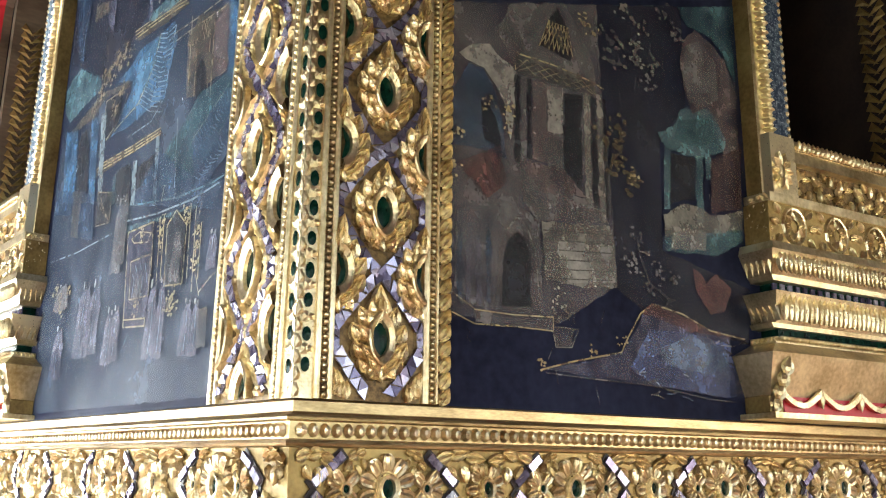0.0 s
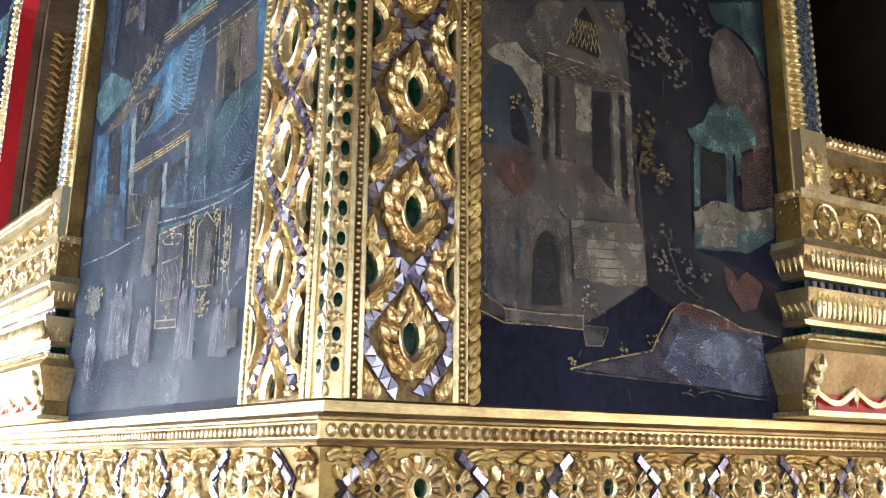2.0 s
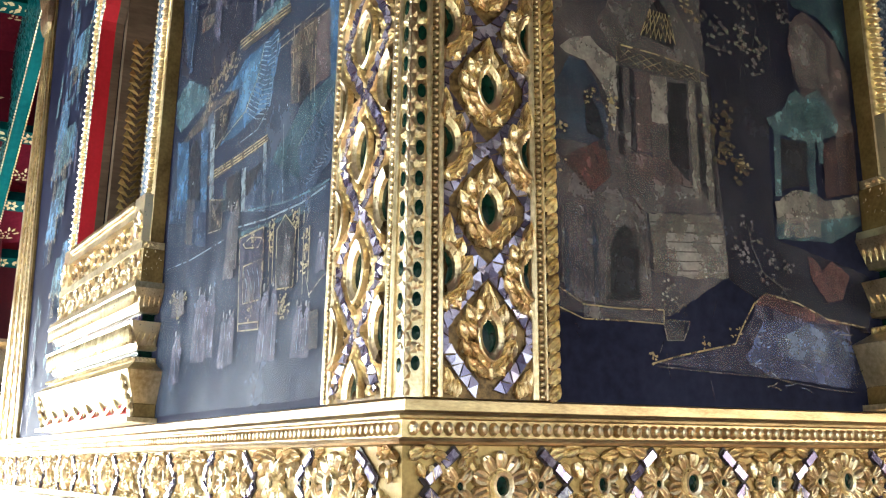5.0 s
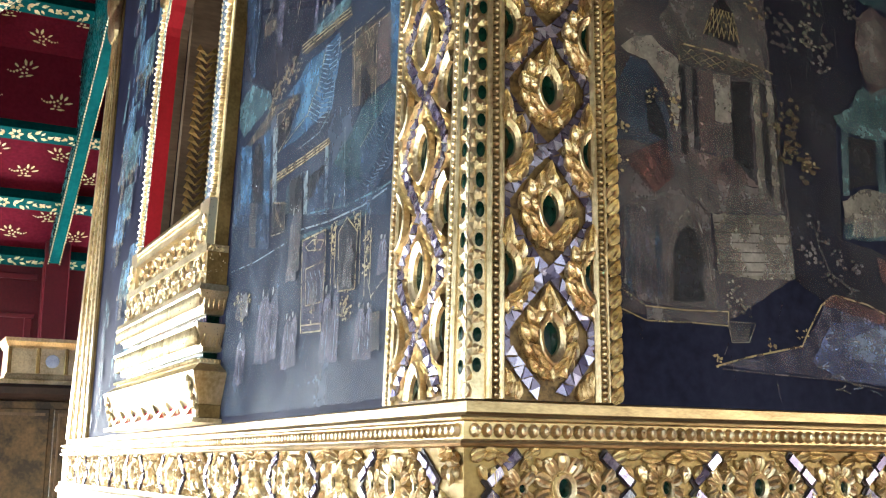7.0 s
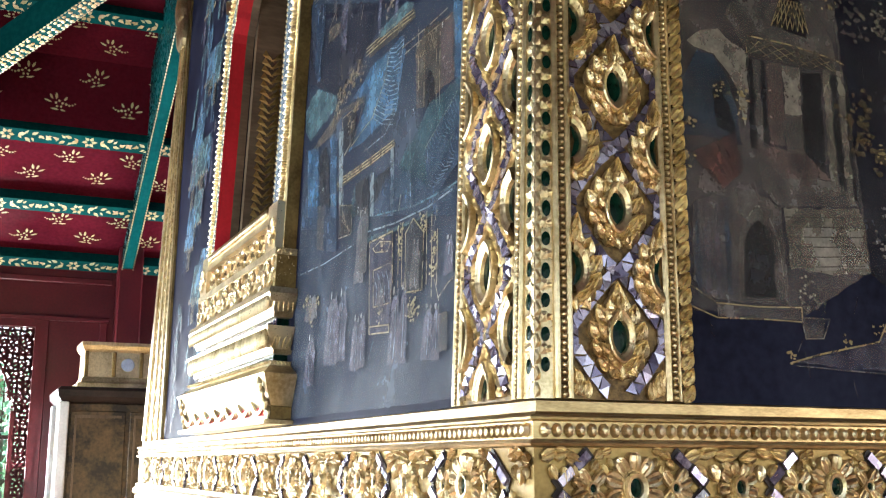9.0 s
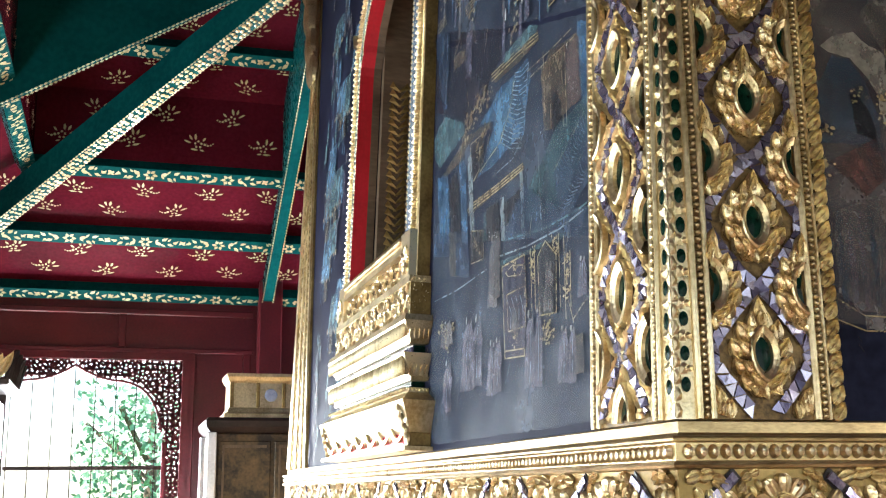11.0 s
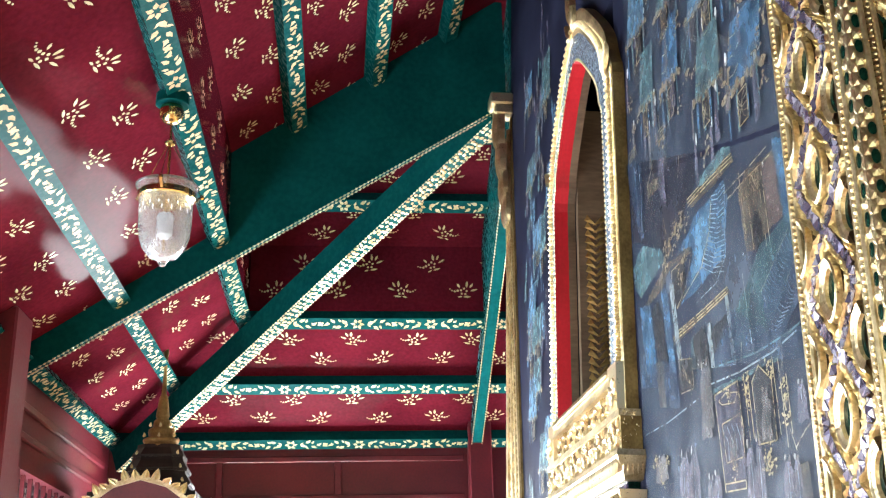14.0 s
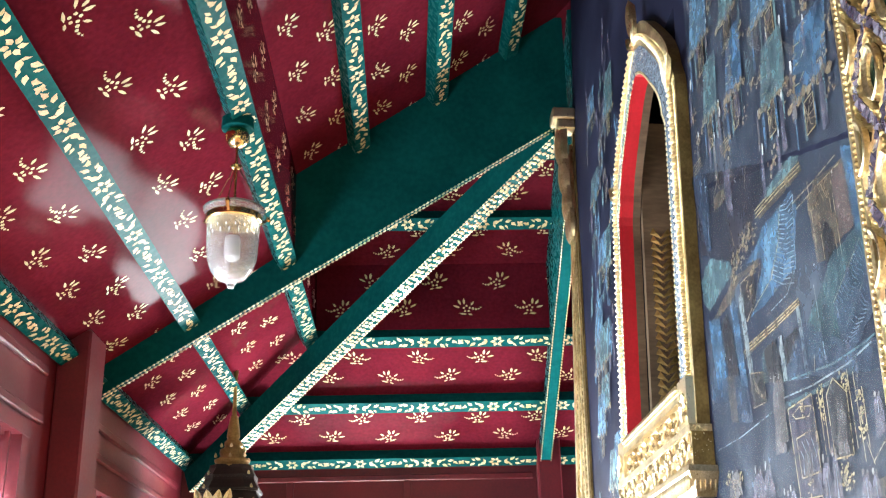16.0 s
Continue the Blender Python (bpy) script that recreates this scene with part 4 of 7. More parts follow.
for m, sg, length, start, pitch, k in ((UPR_R, 1, SHORT, 0.190, 0.490, 1.0), (UPR_L, -1, LONG, 0.265, 0.645, 1.15)):
    ob = thing("carved_frieze", m, "gilded frieze of carved flowers and slanting mirror strips", "frieze", "carved friezes")
    r = random.Random(17)
    u = start
    while u < length - 0.05:
        for du, me, ek in ((0, BIG, 1.0), (pitch / 2, SMALL, 0.72)):
            if u + du < length - 0.06:
                q = part("flower", me, None, ob)
                q.matrix_local = pose(sg * (u + du), MIDV, 0.002, 0, 0, r.uniform(-8, 8)) @ Matrix.Diagonal((k, 1, 1, 1))
                e = part("glass_eye", FEYE, None, q, "dark green glass")
                e.scale = (ek, ek, 1)
        for s_ in (-1, 1):
            q = part("side_bud", BUD, None, ob)
            q.matrix_local = pose(sg * u + s_ * 0.093 * k, MIDV, 0.002, 0, 0, 0 if s_ > 0 else 180)
            tagged(q, kind="stuff")
            e = part("glass_eye", FEYE, None, q, "dark green glass")
            e.scale = (0.48, 0.42, 0.9)
            # mirror strips in dark beds, slanting out from the top and foot to the lozenge's side corners
            for up in (-1, 1):
                x0, y0, x1, y1 = 0.094 * k, 0.068, 0.170 * k, 0.004
                ang = math.degrees(math.atan2(x1 - x0, y0 - y1))
                q = part("mirror_bed", MBED, None, ob)
                q.matrix_local = pose(sg * u + s_ * (x0 + x1) / 2, MIDV + up * (y0 + y1) / 2, 0.002, 0, 0, s_ * up * ang)
                for f in (0.26, 0.72):
                    q = part("mirror_strip", MSTRIP, None, ob)
                    q.matrix_local = pose(sg * u + s_ * (x0 + (x1 - x0) * f), MIDV + up * (y0 + (y1 - y0) * f), 0.005, r.uniform(-7, 7), r.uniform(-7, 7), s_ * up * ang + r.uniform(-3, 3))
        # acanthus leaves in the triangles between the lozenges, and round the small flower
        for du in (pitch / 2 - 0.07, pitch / 2 + 0.07):
            for up in (-1, 1):
                if u + du < length - 0.06:
                    q = part("acanthus_leaf", ACANTHUS, None, ob)
                    q.matrix_local = pose(sg * (u + du), MIDV + up * 0.048, 0.001, 0, 0, (0 if up > 0 else 180) + r.uniform(-8, 8)) @ Matrix.Diagonal((k * (1 if du < pitch / 2 else -1), 1, 1, 1))
        for s_ in (-1, 1):
            for up in (-1, 1):
                q = part("acanthus_leaf", ACANTHUS, None, ob)
                q.matrix_local = pose(sg * u + s_ * 0.066 * k, MIDV + up * 0.050, 0.0, 0, 0, (0 if up > 0 else 180) - s_ * 35 * up) @ Matrix.Diagonal((0.5 * s_, 0.7, 0.8, 1))
        u += pitch
    for u0, up in ((0.030, 1), (0.045, -1)):
        q = part("acanthus_leaf", ACANTHUS, None, ob)
        q.matrix_local = pose(sg * u0, MIDV + up * 0.045, 0.001, 0, 0, 0 if up > 0 else 180) @ Matrix.Diagonal((0.7, 1, 1, 1))
    bm = bmesh.new()
    u = 0.0
    while u < length:
        stud(bm, sg * u, -0.0590, 0.003, 0.0115, 0.0140, 0.014, 10)
        u += 0.0255
    tagged(part("beading", bm, GOLD, ob, "row of round gilt beads"), kind="stuff")

# ---------------------------------------------------------------- the shrine's windows
MOSAIC = surface("blue_mosaic", (0.05, 0.07, 0.12), (0.35, 0.42, 0.52), 60, 160, (0.15, 0.35), 0.4, 0.3, island=0.4)


def outline(t, wide, shoulder, tip):
    """The frame's edge, t from 0 at its foot to 1 at the tip: (half width, height)."""
    foot = 0.60
    if t < 0.6:
        return wide - 0.01 * t, foot + (shoulder - foot) * t / 0.6
    q = (t - 0.6) / 0.4
    h = shoulder + (tip - shoulder) * q ** 0.92
    w = wide * (0.99 - 0.10 * min(1, q * 8)) * (max(0.0, 1 - q ** 1.55) ** 0.72) * (1 + 0.06 * math.sin(q * 6.3))
    return max(w, 0.0), h


def window_unit(name, m, label, leaf_tone):
    ob = thing(name, m, label, "window", "gilded shrine windows")

    def tier(nm, v0, v1, h0, h1, p0, p1, mat, lab=""):
        bm = bmesh.new()
        lo = [(-h0, v0, 0), (-h0, v0, p0), (h0, v0, p0), (h0, v0, 0)]
        hi = [(-h1, v1, 0), (-h1, v1, p1), (h1, v1, p1), (h1, v1, 0)]
        a = [bm.verts.new(p) for p in lo]
        c = [bm.verts.new(p) for p in hi]
        for i in range(3):
            bm.faces.new((a[i], a[i + 1], c[i + 1], c[i]))
        bm.faces.new(a[::-1])
        bm.faces.new(c)
        return part(nm, bm, mat, ob, lab)
    tier("plinth", 0.002, 0.016, 0.675, 0.675, 0.122, 0.122, GOLD_PLAIN)
    tier("recess", 0.016, 0.06, 0.60, 0.60, 0.092, 0.092, RED_BRIGHT, "red strip behind the valance")
    for s in (-1, 1):
        bm = bmesh.new()
        box(bm, s * 0.628 - 0.027, s * 0.628 + 0.027, 0.016, 0.062, 0.0, 0.092, bevel=0.004)
        part("cheek", bm, GOLD_DULL, ob)
    tier("apron_panel", 0.06, 0.165, 0.650, 0.690, 0.088, 0.142, GOLD_PLAIN, "smooth pale gilt panel")
    tier("moulding", 0.165, 0.198, 0.69, 0.61, 0.142, 0.090, GOLD_PLAIN)
    tier("fillet", 0.198, 0.214, 0.61, 0.61, 0.090, 0.090, GOLD)
    tier("glass_band", 0.214, 0.240, 0.56, 0.56, 0.060, 0.060, GREEN_GLASS, "green glass band")
    tier("moulding", 0.240, 0.252, 0.60, 0.61, 0.078, 0.082, GOLD_PLAIN)
    tier("carved_band", 0.252, 0.330, 0.590, 0.630, 0.080, 0.122, GOLD)
    tier("glass_band", 0.330, 0.366, 0.55, 0.55, 0.058, 0.058, GREEN_GLASS, "green glass band")
    tier("moulding", 0.366, 0.380, 0.590, 0.600, 0.082, 0.086, GOLD_PLAIN)
    tier("lotus_moulding", 0.380, 0.440, 0.600, 0.635, 0.086, 0.124, GOLD)
    tier("moulding", 0.440, 0.462, 0.632, 0.625, 0.124, 0.118, GOLD_PLAIN)
    tier("rosette_band", 0.462, 0.580, 0.600, 0.596, 0.090, 0.090, GOLD_DULL)
    tier("moulding", 0.580, 0.605, 0.592, 0.592, 0.096, 0.096, GOLD_PLAIN)
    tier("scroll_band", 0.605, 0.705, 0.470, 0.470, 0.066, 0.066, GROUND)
    tier("moulding", 0.705, 0.742, 0.470, 0.470, 0.096, 0.088, GOLD_PLAIN)
    tier("sill", 0.742, 0.775, 0.470, 0.460, 0.090, 0.080, GOLD)
    # scalloped valance over the red strip
    bm = bmesh.new()
    for i in range(7):
        x0 = -0.63 + 0.18 * i
        prev = None
        for j in range(9):
            x = x0 + 0.18 * j / 8
            v = 0.075 - 0.038 * math.sin(math.pi * j / 8)
            p = (x, v, 0.102)
            if prev:
                bar(bm, prev, p, 0.014, 0.012, (0, 0, 1))
            prev = p
        petal(bm, x0, 0.085, 0.096, -math.pi / 2, 0.055, 0.03, 0.016)
        petal(bm, x0 + 0.09, 0.05, 0.096, -math.pi / 2, 0.02, 0.02, 0.01)
    for s in (-1, 1):
        for k in range(4):
            petal(bm, s * (0.645 - 0.005 * k), 0.02 + 0.03 * k, 0.094 + 0.012 * k, math.pi / 2 + s * 0.25, 0.05, 0.045, 0.016)
    part("valance", bm, GOLD, ob, "scalloped gilt valance with drops")
    # carved rows
    def row(nm, v, h, step, hw, p, up=1, mat=GOLD, lab=""):
        bm = bmesh.new()
        x = -hw + step / 2
        while x < hw:
            petal(bm, x, v, p, up * math.pi / 2, h, step * 1.05, 0.016)
            x += step
        for s in (-1, 1):
            z = step / 2
            while z < p:
                a, c = bm.verts.new((s * (hw + 0.004), v, z - step * 0.4)), bm.verts.new((s * (hw + 0.004), v, z + step * 0.4))
                e, f = bm.verts.new((s * (hw + 0.004), v + up * h, z)), bm.verts.new((s * (hw + 0.014), v + up * h * 0.5, z))
                bm.faces.new((a, f, e))
                bm.faces.new((f, c, e))
                bm.faces.new((a, c, f))
                z += step
        part(nm, bm, mat, ob, lab)
    row("leaf_row", 0.255, 0.072, 0.022, 0.60, 0.108)
    row("lotus_row", 0.436, -0.058, 0.021, 0.61, 0.112, 1)
    row("sill_leaves", 0.745, 0.028, 0.022, 0.45, 0.088)
    row("bead_fringe", 0.214, -0.014, 0.016, 0.605, 0.1, 1)
    bm = bmesh.new()
    for i in range(34):
        x = -0.58 + 1.16 * (i + 0.5) / 34
        prism(bm, [(x - 0.009, 0.334), (x + 0.009, 0.334), (x + 0.009, 0.362), (x - 0.009, 0.362)], 0.059, 0.064, closed=False)
    part("mirror_row", bm, MIRROR, ob, "row of mirror pieces")
    for i in range(6):
        x = -0.49 + 0.196 * i
        bm = bmesh.new()
        for j in range(10):
            a = j * math.pi / 5
            petal(bm, x + 0.018 * math.cos(a), 0.521 + 0.018 * math.sin(a), 0.09, a, 0.028, 0.02, 0.012)
        ring(bm, x, 0.521, 0.09, 0.046, 0.046, 0.008, 0.008, 14)
        for s in (-1, 1):
            for a, dx, dy in ((0.8, 0.06, 0.03), (-0.8, 0.06, -0.03), (0.2, 0.07, 0)):
                petal(bm, x + s * dx, 0.521 + dy, 0.09, a if s > 0 else math.pi - a, 0.036, 0.024, 0.012)
        part("rosette", bm, GOLD, ob)
    for i in range(9):
        x = -0.41 + 0.1025 * i
        bm = bmesh.new()
        fl = 1 if i % 2 else -1
        for j in range(7):
            a = fl * (0.4 + j * 0.75)
            r_ = 0.034 - 0.003 * j
            petal(bm, x + r_ * math.cos(a), 0.654 + r_ * math.sin(a), 0.068, a + fl * 1.3, 0.036, 0.02, 0.016)
        petal(bm, x + 0.05, 0.654 - fl * 0.03, 0.068, fl * 0.7, 0.055, 0.024, 0.016)
        part("scroll", bm, GOLD, ob)
    for s in (-1, 1):
        bm = bmesh.new()
        box(bm, s * 0.515 - 0.055, s * 0.515 + 0.055, 0.605, 0.775, 0.0, 0.094)
        for j in range(10):
            a = j * math.pi / 5
            petal(bm, s * 0.53 + 0.012 * math.cos(a), 0.67 + 0.02 * math.sin(a), 0.094, a, 0.036, 0.026, 0.014)
        rr = random.Random(5)
        for k in range(26):
            v, z, a = rr.uniform(0.47, 0.60), rr.uniform(0.012, 0.085), rr.uniform(0, 6.28)
            c_, s_ = math.cos(a), math.sin(a)
            e = [bm.verts.new((s * (0.589 + d), v + 0.018 * (c_ * p - 0.5 * s_ * q), z + 0.018 * (s_ * p + 0.5 * c_ * q))) for p, q, d in ((-1, 0, 0), (0, -1, 0), (1, 0, 0), (0, 1, 0), (0, 0, 0.011))]
            for i in range(4):
                bm.faces.new((e[i], e[(i + 1) % 4], e[4]))
        part("corner_block", bm, GOLD, ob, "carved gilt block at the frame's foot")
    # the arched frame
    N = 44
    for s in (-1, 1):
        def prof(o, i):
            mix = lambda t, z: (o[0] * (1 - t) + i[0] * t, o[1] * (1 - t) + i[1] * t, z)
            return [mix(0, 0.0), mix(0, 0.056), mix(0.05, 0.061), mix(0.12, 0.062), mix(0.48, 0.066), mix(0.55, 0.068), mix(1.0, 0.072)]
        bm, bm2 = bmesh.new(), bmesh.new()
        rows, rows2 = [], []
        for k in range(N + 1):
            o, i = outline(k / N, 0.575, 1.93, 2.56), outline(k / N, 0.445, 1.80, 2.30)
            rows.append([bm.verts.new((s * x, v, z)) for x, v, z in prof(o, i)])
            rows2.append([bm2.verts.new((s * i[0], i[1], z)) for z in (0.072, -0.008, -0.052)])
        for p, q in zip(rows, rows[1:]):
            for j in range(6):
                f = bm.faces.new((p[j], p[j + 1], q[j + 1], q[j]))
                f.material_index = 1 if j == 0 else (2 if j >= 4 else 0)
        for p, q in zip(rows2, rows2[1:]):
            for j in range(2):
                bm2.faces.new((p[j], p[j + 1], q[j + 1], q[j])).material_index = j
        part("frame", bm, [GOLD_PLAIN, GOLD_DULL, MOSAIC], ob, "gilded frame with blue mosaic inside")
        part("reveal", bm2, [RED_BRIGHT, WOOD], ob, "bright red painted reveal")
        bm = bmesh.new()
        for k in range(150):
            t = (k + 0.5) / 150
            o, i = outline(t, 0.575, 1.93, 2.56), outline(t, 0.445, 1.80, 2.30)
            x, v = o[0] * 0.70 + i[0] * 0.30, o[1] * 0.70 + i[1] * 0.30
            stud(bm, s * x, v, 0.060, 0.027 if k % 2 else 0.021, 0.0085, 0.03 if k % 2 else 0.022, 6)
        part("leaf_roll", bm, GOLD, ob, "twisted gilt leaf roll")
        bm = bmesh.new()
        for k in range(90):
            t = (k + 0.5) / 90
            i = outline(t, 0.445, 1.80, 2.30)
            stud(bm, s * (i[0] + 0.006), i[1], 0.070, 0.006, 0.009, 0.008, 5)
        part("inner_beading", bm, GOLD_PLAIN, ob)
        # shutter leaf, opened inwards; near-black where the opening's shade is put into its colour
        bm = bmesh.new()
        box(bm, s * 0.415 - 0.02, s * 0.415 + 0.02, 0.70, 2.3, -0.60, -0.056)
        sh = part("shutter", bm, leaf_tone, ob, "worn wooden shutter standing open")
        bm = bmesh.new()
        v = 0.86
        k = 0
        while v < 1.75:
            for q in (-1, 1):
                e = [bm.verts.new((s * 0.394 - s * d, v + dv, -0.155 + q * 0.022 + dz)) for d, dv, dz in ((0, -0.026, -q * 0.036), (0.007, 0, 0), (0, 0.030, q * 0.022), (0, 0.0, q * 0.04))]
                bm.faces.new((e[0], e[1], e[2]))
                bm.faces.new((e[0], e[3], e[1]))
                bm.faces.new((e[1], e[3], e[2]))
            v += 0.036
            k += 1
        part("carved_strip", bm, GOLD_DULL, sh, "braided worn gilt strip")
    bm = bmesh.new()
    petal(bm, 0, 2.50, 0.06, math.pi / 2, 0.2, 0.09, 0.05)
    for s in (-1, 1):
        petal(bm, s * 0.03, 2.46, 0.07, math.pi / 2 - s * 0.5, 0.1, 0.05, 0.03)
        petal(bm, s * 0.50, 1.95, 0.07, math.pi / 2 - s * 0.7, 0.12, 0.07, 0.03)
    part("finial", bm, GOLD, ob, "pointed gilt leaf finial")
    return ob


window_unit("shrine_window", FACE_L @ Matrix.Translation((-WIN_L, 0, 0)) @ Matrix.Diagonal((BROAD, 1, 0.8, 1)), "gilded arched window with red reveal and carved pedestal", WOOD)
# shutters here in black wood: the dark of the opening painted into them
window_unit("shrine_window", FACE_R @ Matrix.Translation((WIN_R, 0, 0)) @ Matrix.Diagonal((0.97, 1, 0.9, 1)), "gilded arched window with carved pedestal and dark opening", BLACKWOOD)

# ---------------------------------------------------------------- wall paintings: worn flat paint on the lacquer
class Mural:
    """Flat painted shapes on a wall plane, in metres along (u) and up (v) the wall; each colour lies a hair over the last."""

    def __init__(self, m, sg, label):
        self.ob = thing("wall_painting", m, label, "painting", "wall paintings")
        self.sg, self.z, self.r = sg, 0.0012, random.Random(31)
        self.parts = {}

    def bm(self, name, mat):
        key = (name, mat.name)
        if key not in self.parts:
            self.parts[key] = (bmesh.new(), mat, name, self.z)
            self.z += 0.00012
        return self.parts[key]

    def poly(self, name, mat, pts):
        b_, _, _, z = self.bm(name, mat)
        try:
            b_.faces.new([b_.verts.new((self.sg * u, v, z)) for u, v in pts])
        except ValueError:
            pass

    def quad(self, name, mat, u0, v0, u1, v1, slant=0.0, wob=0.004):
        j = lambda: self.r.uniform(-wob, wob)
        self.poly(name, mat, [(u0 + j(), v0 + j()), (u1 + j(), v0 + slant + j()), (u1 + j(), v1 + slant + j()), (u0 + j(), v1 + j())])

    def line(self, name, mat, pts, w=0.004):
        for (a0, b0), (a1, b1) in zip(pts, pts[1:]):
            d = math.hypot(a1 - a0, b1 - b0) or 1
            nx, ny = -(b1 - b0) / d * w / 2, (a1 - a0) / d * w / 2
            self.poly(name, mat, [(a0 + nx, b0 + ny), (a1 + nx, b1 + ny), (a1 - nx, b1 - ny), (a0 - nx, b0 - ny)])

    def blob(self, name, mat, u, v, ru, rv, n=14, wob=0.15, a0=0, a1=2 * math.pi):
        self.poly(name, mat, [(u + ru * math.cos(a0 + (a1 - a0) * i / n) * (1 + self.r.uniform(-wob, wob)), v + rv * math.sin(a0 + (a1 - a0) * i / n) * (1 + self.r.uniform(-wob, wob))) for i in range(n)])

    def shape(self, name, mat, pts, rough=0.0035):
        """A painted patch with an uneven brushed edge."""
        edge = []
        for (a0, b0), (a1, b1) in zip(pts, pts[1:] + pts[:1]):
            k = max(1, int(math.hypot(a1 - a0, b1 - b0) / 0.016))
            for i in range(k):
                j = rough if i else rough * 0.4
                edge.append((a0 + (a1 - a0) * i / k + self.r.uniform(-j, j), b0 + (b1 - b0) * i / k + self.r.uniform(-j, j)))
        self.poly(name, mat, edge)

    @staticmethod
    def along(path, t):
        k = min(int(t * (len(path) - 1)), len(path) - 2)
        f = t * (len(path) - 1) - k
        return path[k][0] + (path[k + 1][0] - path[k][0]) * f, path[k][1] + (path[k + 1][1] - path[k][1]) * f

    def ribs(self, a, c, n, mat, w):
        """Sagging tile ribs drawn across a roof between two of its edges."""
        for i in range(n + 1):
            p, q = self.along(a, i / n), self.along(c, i / n)
            mid = ((p[0] + q[0]) / 2 + self.r.uniform(-0.003, 0.003), (p[1] + q[1]) / 2 - 0.010)
            self.line("roof_rib", mat, [p, mid, q], w)

    def trellis(self, q, mat, n=7):
        """Crossing lines within a four-cornered panel."""
        for i in range(n + 1):
            t = i / n
            lo, hi = self.along([q[0], q[1]], t), self.along([q[3], q[2]], min(1, t + 0.25))
            hj = self.along([q[3], q[2]], max(0, t - 0.25))
            self.line("trellis", mat, [lo, hi], 0.0022)
            self.line("trellis", mat, [lo, hj], 0.0022)

    def draped(self, u, v, h, w, mat):
        """A pale draped upright shape with a few fold lines and a light dab at its top."""
        w = max(w, h * 0.16)
        self.shape("draped_shape", mat, [(u - w * 0.45, v), (u + w * 0.5, v + h * 0.02), (u + w * 0.42, v + h * 0.4), (u + w * 0.36, v + h * 0.72), (u + w * 0.1, v + h * 0.84), (u - w * 0.2, v + h * 0.82), (u - w * 0.42, v + h * 0.6), (u - w * 0.38, v + h * 0.3)], 0.004)
        for k in range(3):
            x = u + w * (-0.25 + 0.25 * k)
            self.line("fold_line", (W_GREY, W_GREYB)[k % 2], [(x, v + h * self.r.uniform(0.0, 0.2)), (x + w * self.r.uniform(-0.12, 0.12), v + h * 0.4), (x * 0.5 + u * 0.5, v + h * 0.75)], 0.0028)
        for k in (-1, 1):
            self.blob("pale_dab", W_GREY if k < 0 else W_PALE, u + k * w * 0.16, v + h * (0.87 + 0.02 * k), 0.0065, h * 0.055, 8, 0.25)

    def sprig(self, name, mat, u, v, s, n=7):
        for i in range(n):
            a = self.r.uniform(0, 6.28)
            d = s * self.r.random()
            self.blob(name, mat, u + d * math.cos(a), v + d * math.sin(a), s * self.r.uniform(0.1, 0.28), s * self.r.uniform(0.08, 0.2), 7, 0.3)

    def done(self):
        for b_, mat, name, z in self.parts.values():
            tagged(part(name, b_, mat, self.ob), kind="stuff")


def worn(name, a, b_, cover=0.5, scale=26):
    """Old distemper, thin and cloudy, rubbed through to the lacquer in places."""
    a, b_ = [tuple(min(0.8, c * 1.22) for c in q) for q in (a, b_)]
    m = surface("worn_" + name, a, b_, 9, 120, (0.5, 0.7), 0.0, 0.1, 0.001, spec=0.25, contrast=(0.3, 0.7))
    n, l = m.node_tree.nodes, m.node_tree.links
    bs = n["Principled BSDF"]
    tc = n.new("ShaderNodeTexCoord")
    mp = n.new("ShaderNodeMapping")
    mp.inputs["Scale"].default_value = (1.0, 0.8, 1)
    t1 = n.new("ShaderNodeTexNoise")
    t1.inputs["Scale"].default_value, t1.inputs["Detail"].default_value, t1.inputs["Roughness"].default_value = scale * 0.6, 8, 0.6
    rp = n.new("ShaderNodeMapRange")
    rp.inputs["From Min"].default_value, rp.inputs["From Max"].default_value = 0.60 - cover * 0.45, 0.88 - cover * 0.35
    rp.inputs["To Min"].default_value, rp.inputs["To Max"].default_value = 0.22, 0.90
    l.new(tc.outputs["Object"], mp.inputs[0])
    l.new(mp.outputs[0], t1.inputs[0])
    l.new(t1.outputs[0], rp.inputs[0])
    l.new(rp.outputs[0], bs.inputs["Alpha"])
    return m


W_BLUE = worn("blue", (0.02, 0.045, 0.09), (0.075, 0.17, 0.30), 0.55)
W_BLUEP = worn("pale_blue", (0.04, 0.085, 0.14), (0.13, 0.25, 0.38), 0.5)
W_BLUED = worn("dim_blue", (0.014, 0.024, 0.05), (0.045, 0.075, 0.13), 0.5)
W_TEAL = worn("teal", (0.03, 0.06, 0.075), (0.13, 0.22, 0.25), 0.55)
W_TEALD = worn("dim_teal", (0.015, 0.035, 0.045), (0.06, 0.12, 0.145), 0.5)
W_GREY = worn("grey", (0.045, 0.04, 0.045), (0.16, 0.145, 0.15), 0.55)
W_GREYD = worn("dim_grey", (0.03, 0.027, 0.028), (0.09, 0.082, 0.08), 0.55)
W_GREYB = worn("blue_grey", (0.06, 0.075, 0.09), (0.24, 0.28, 0.31), 0.7, 60)
W_PALE = worn("pale", (0.12, 0.11, 0.11), (0.33, 0.30, 0.28), 0.6)
W_PALEG = worn("pale_grey", (0.08, 0.075, 0.07), (0.25, 0.225, 0.20), 0.6)
W_MAUVE = worn("mauve", (0.045, 0.04, 0.068), (0.155, 0.145, 0.20), 0.42, 34)
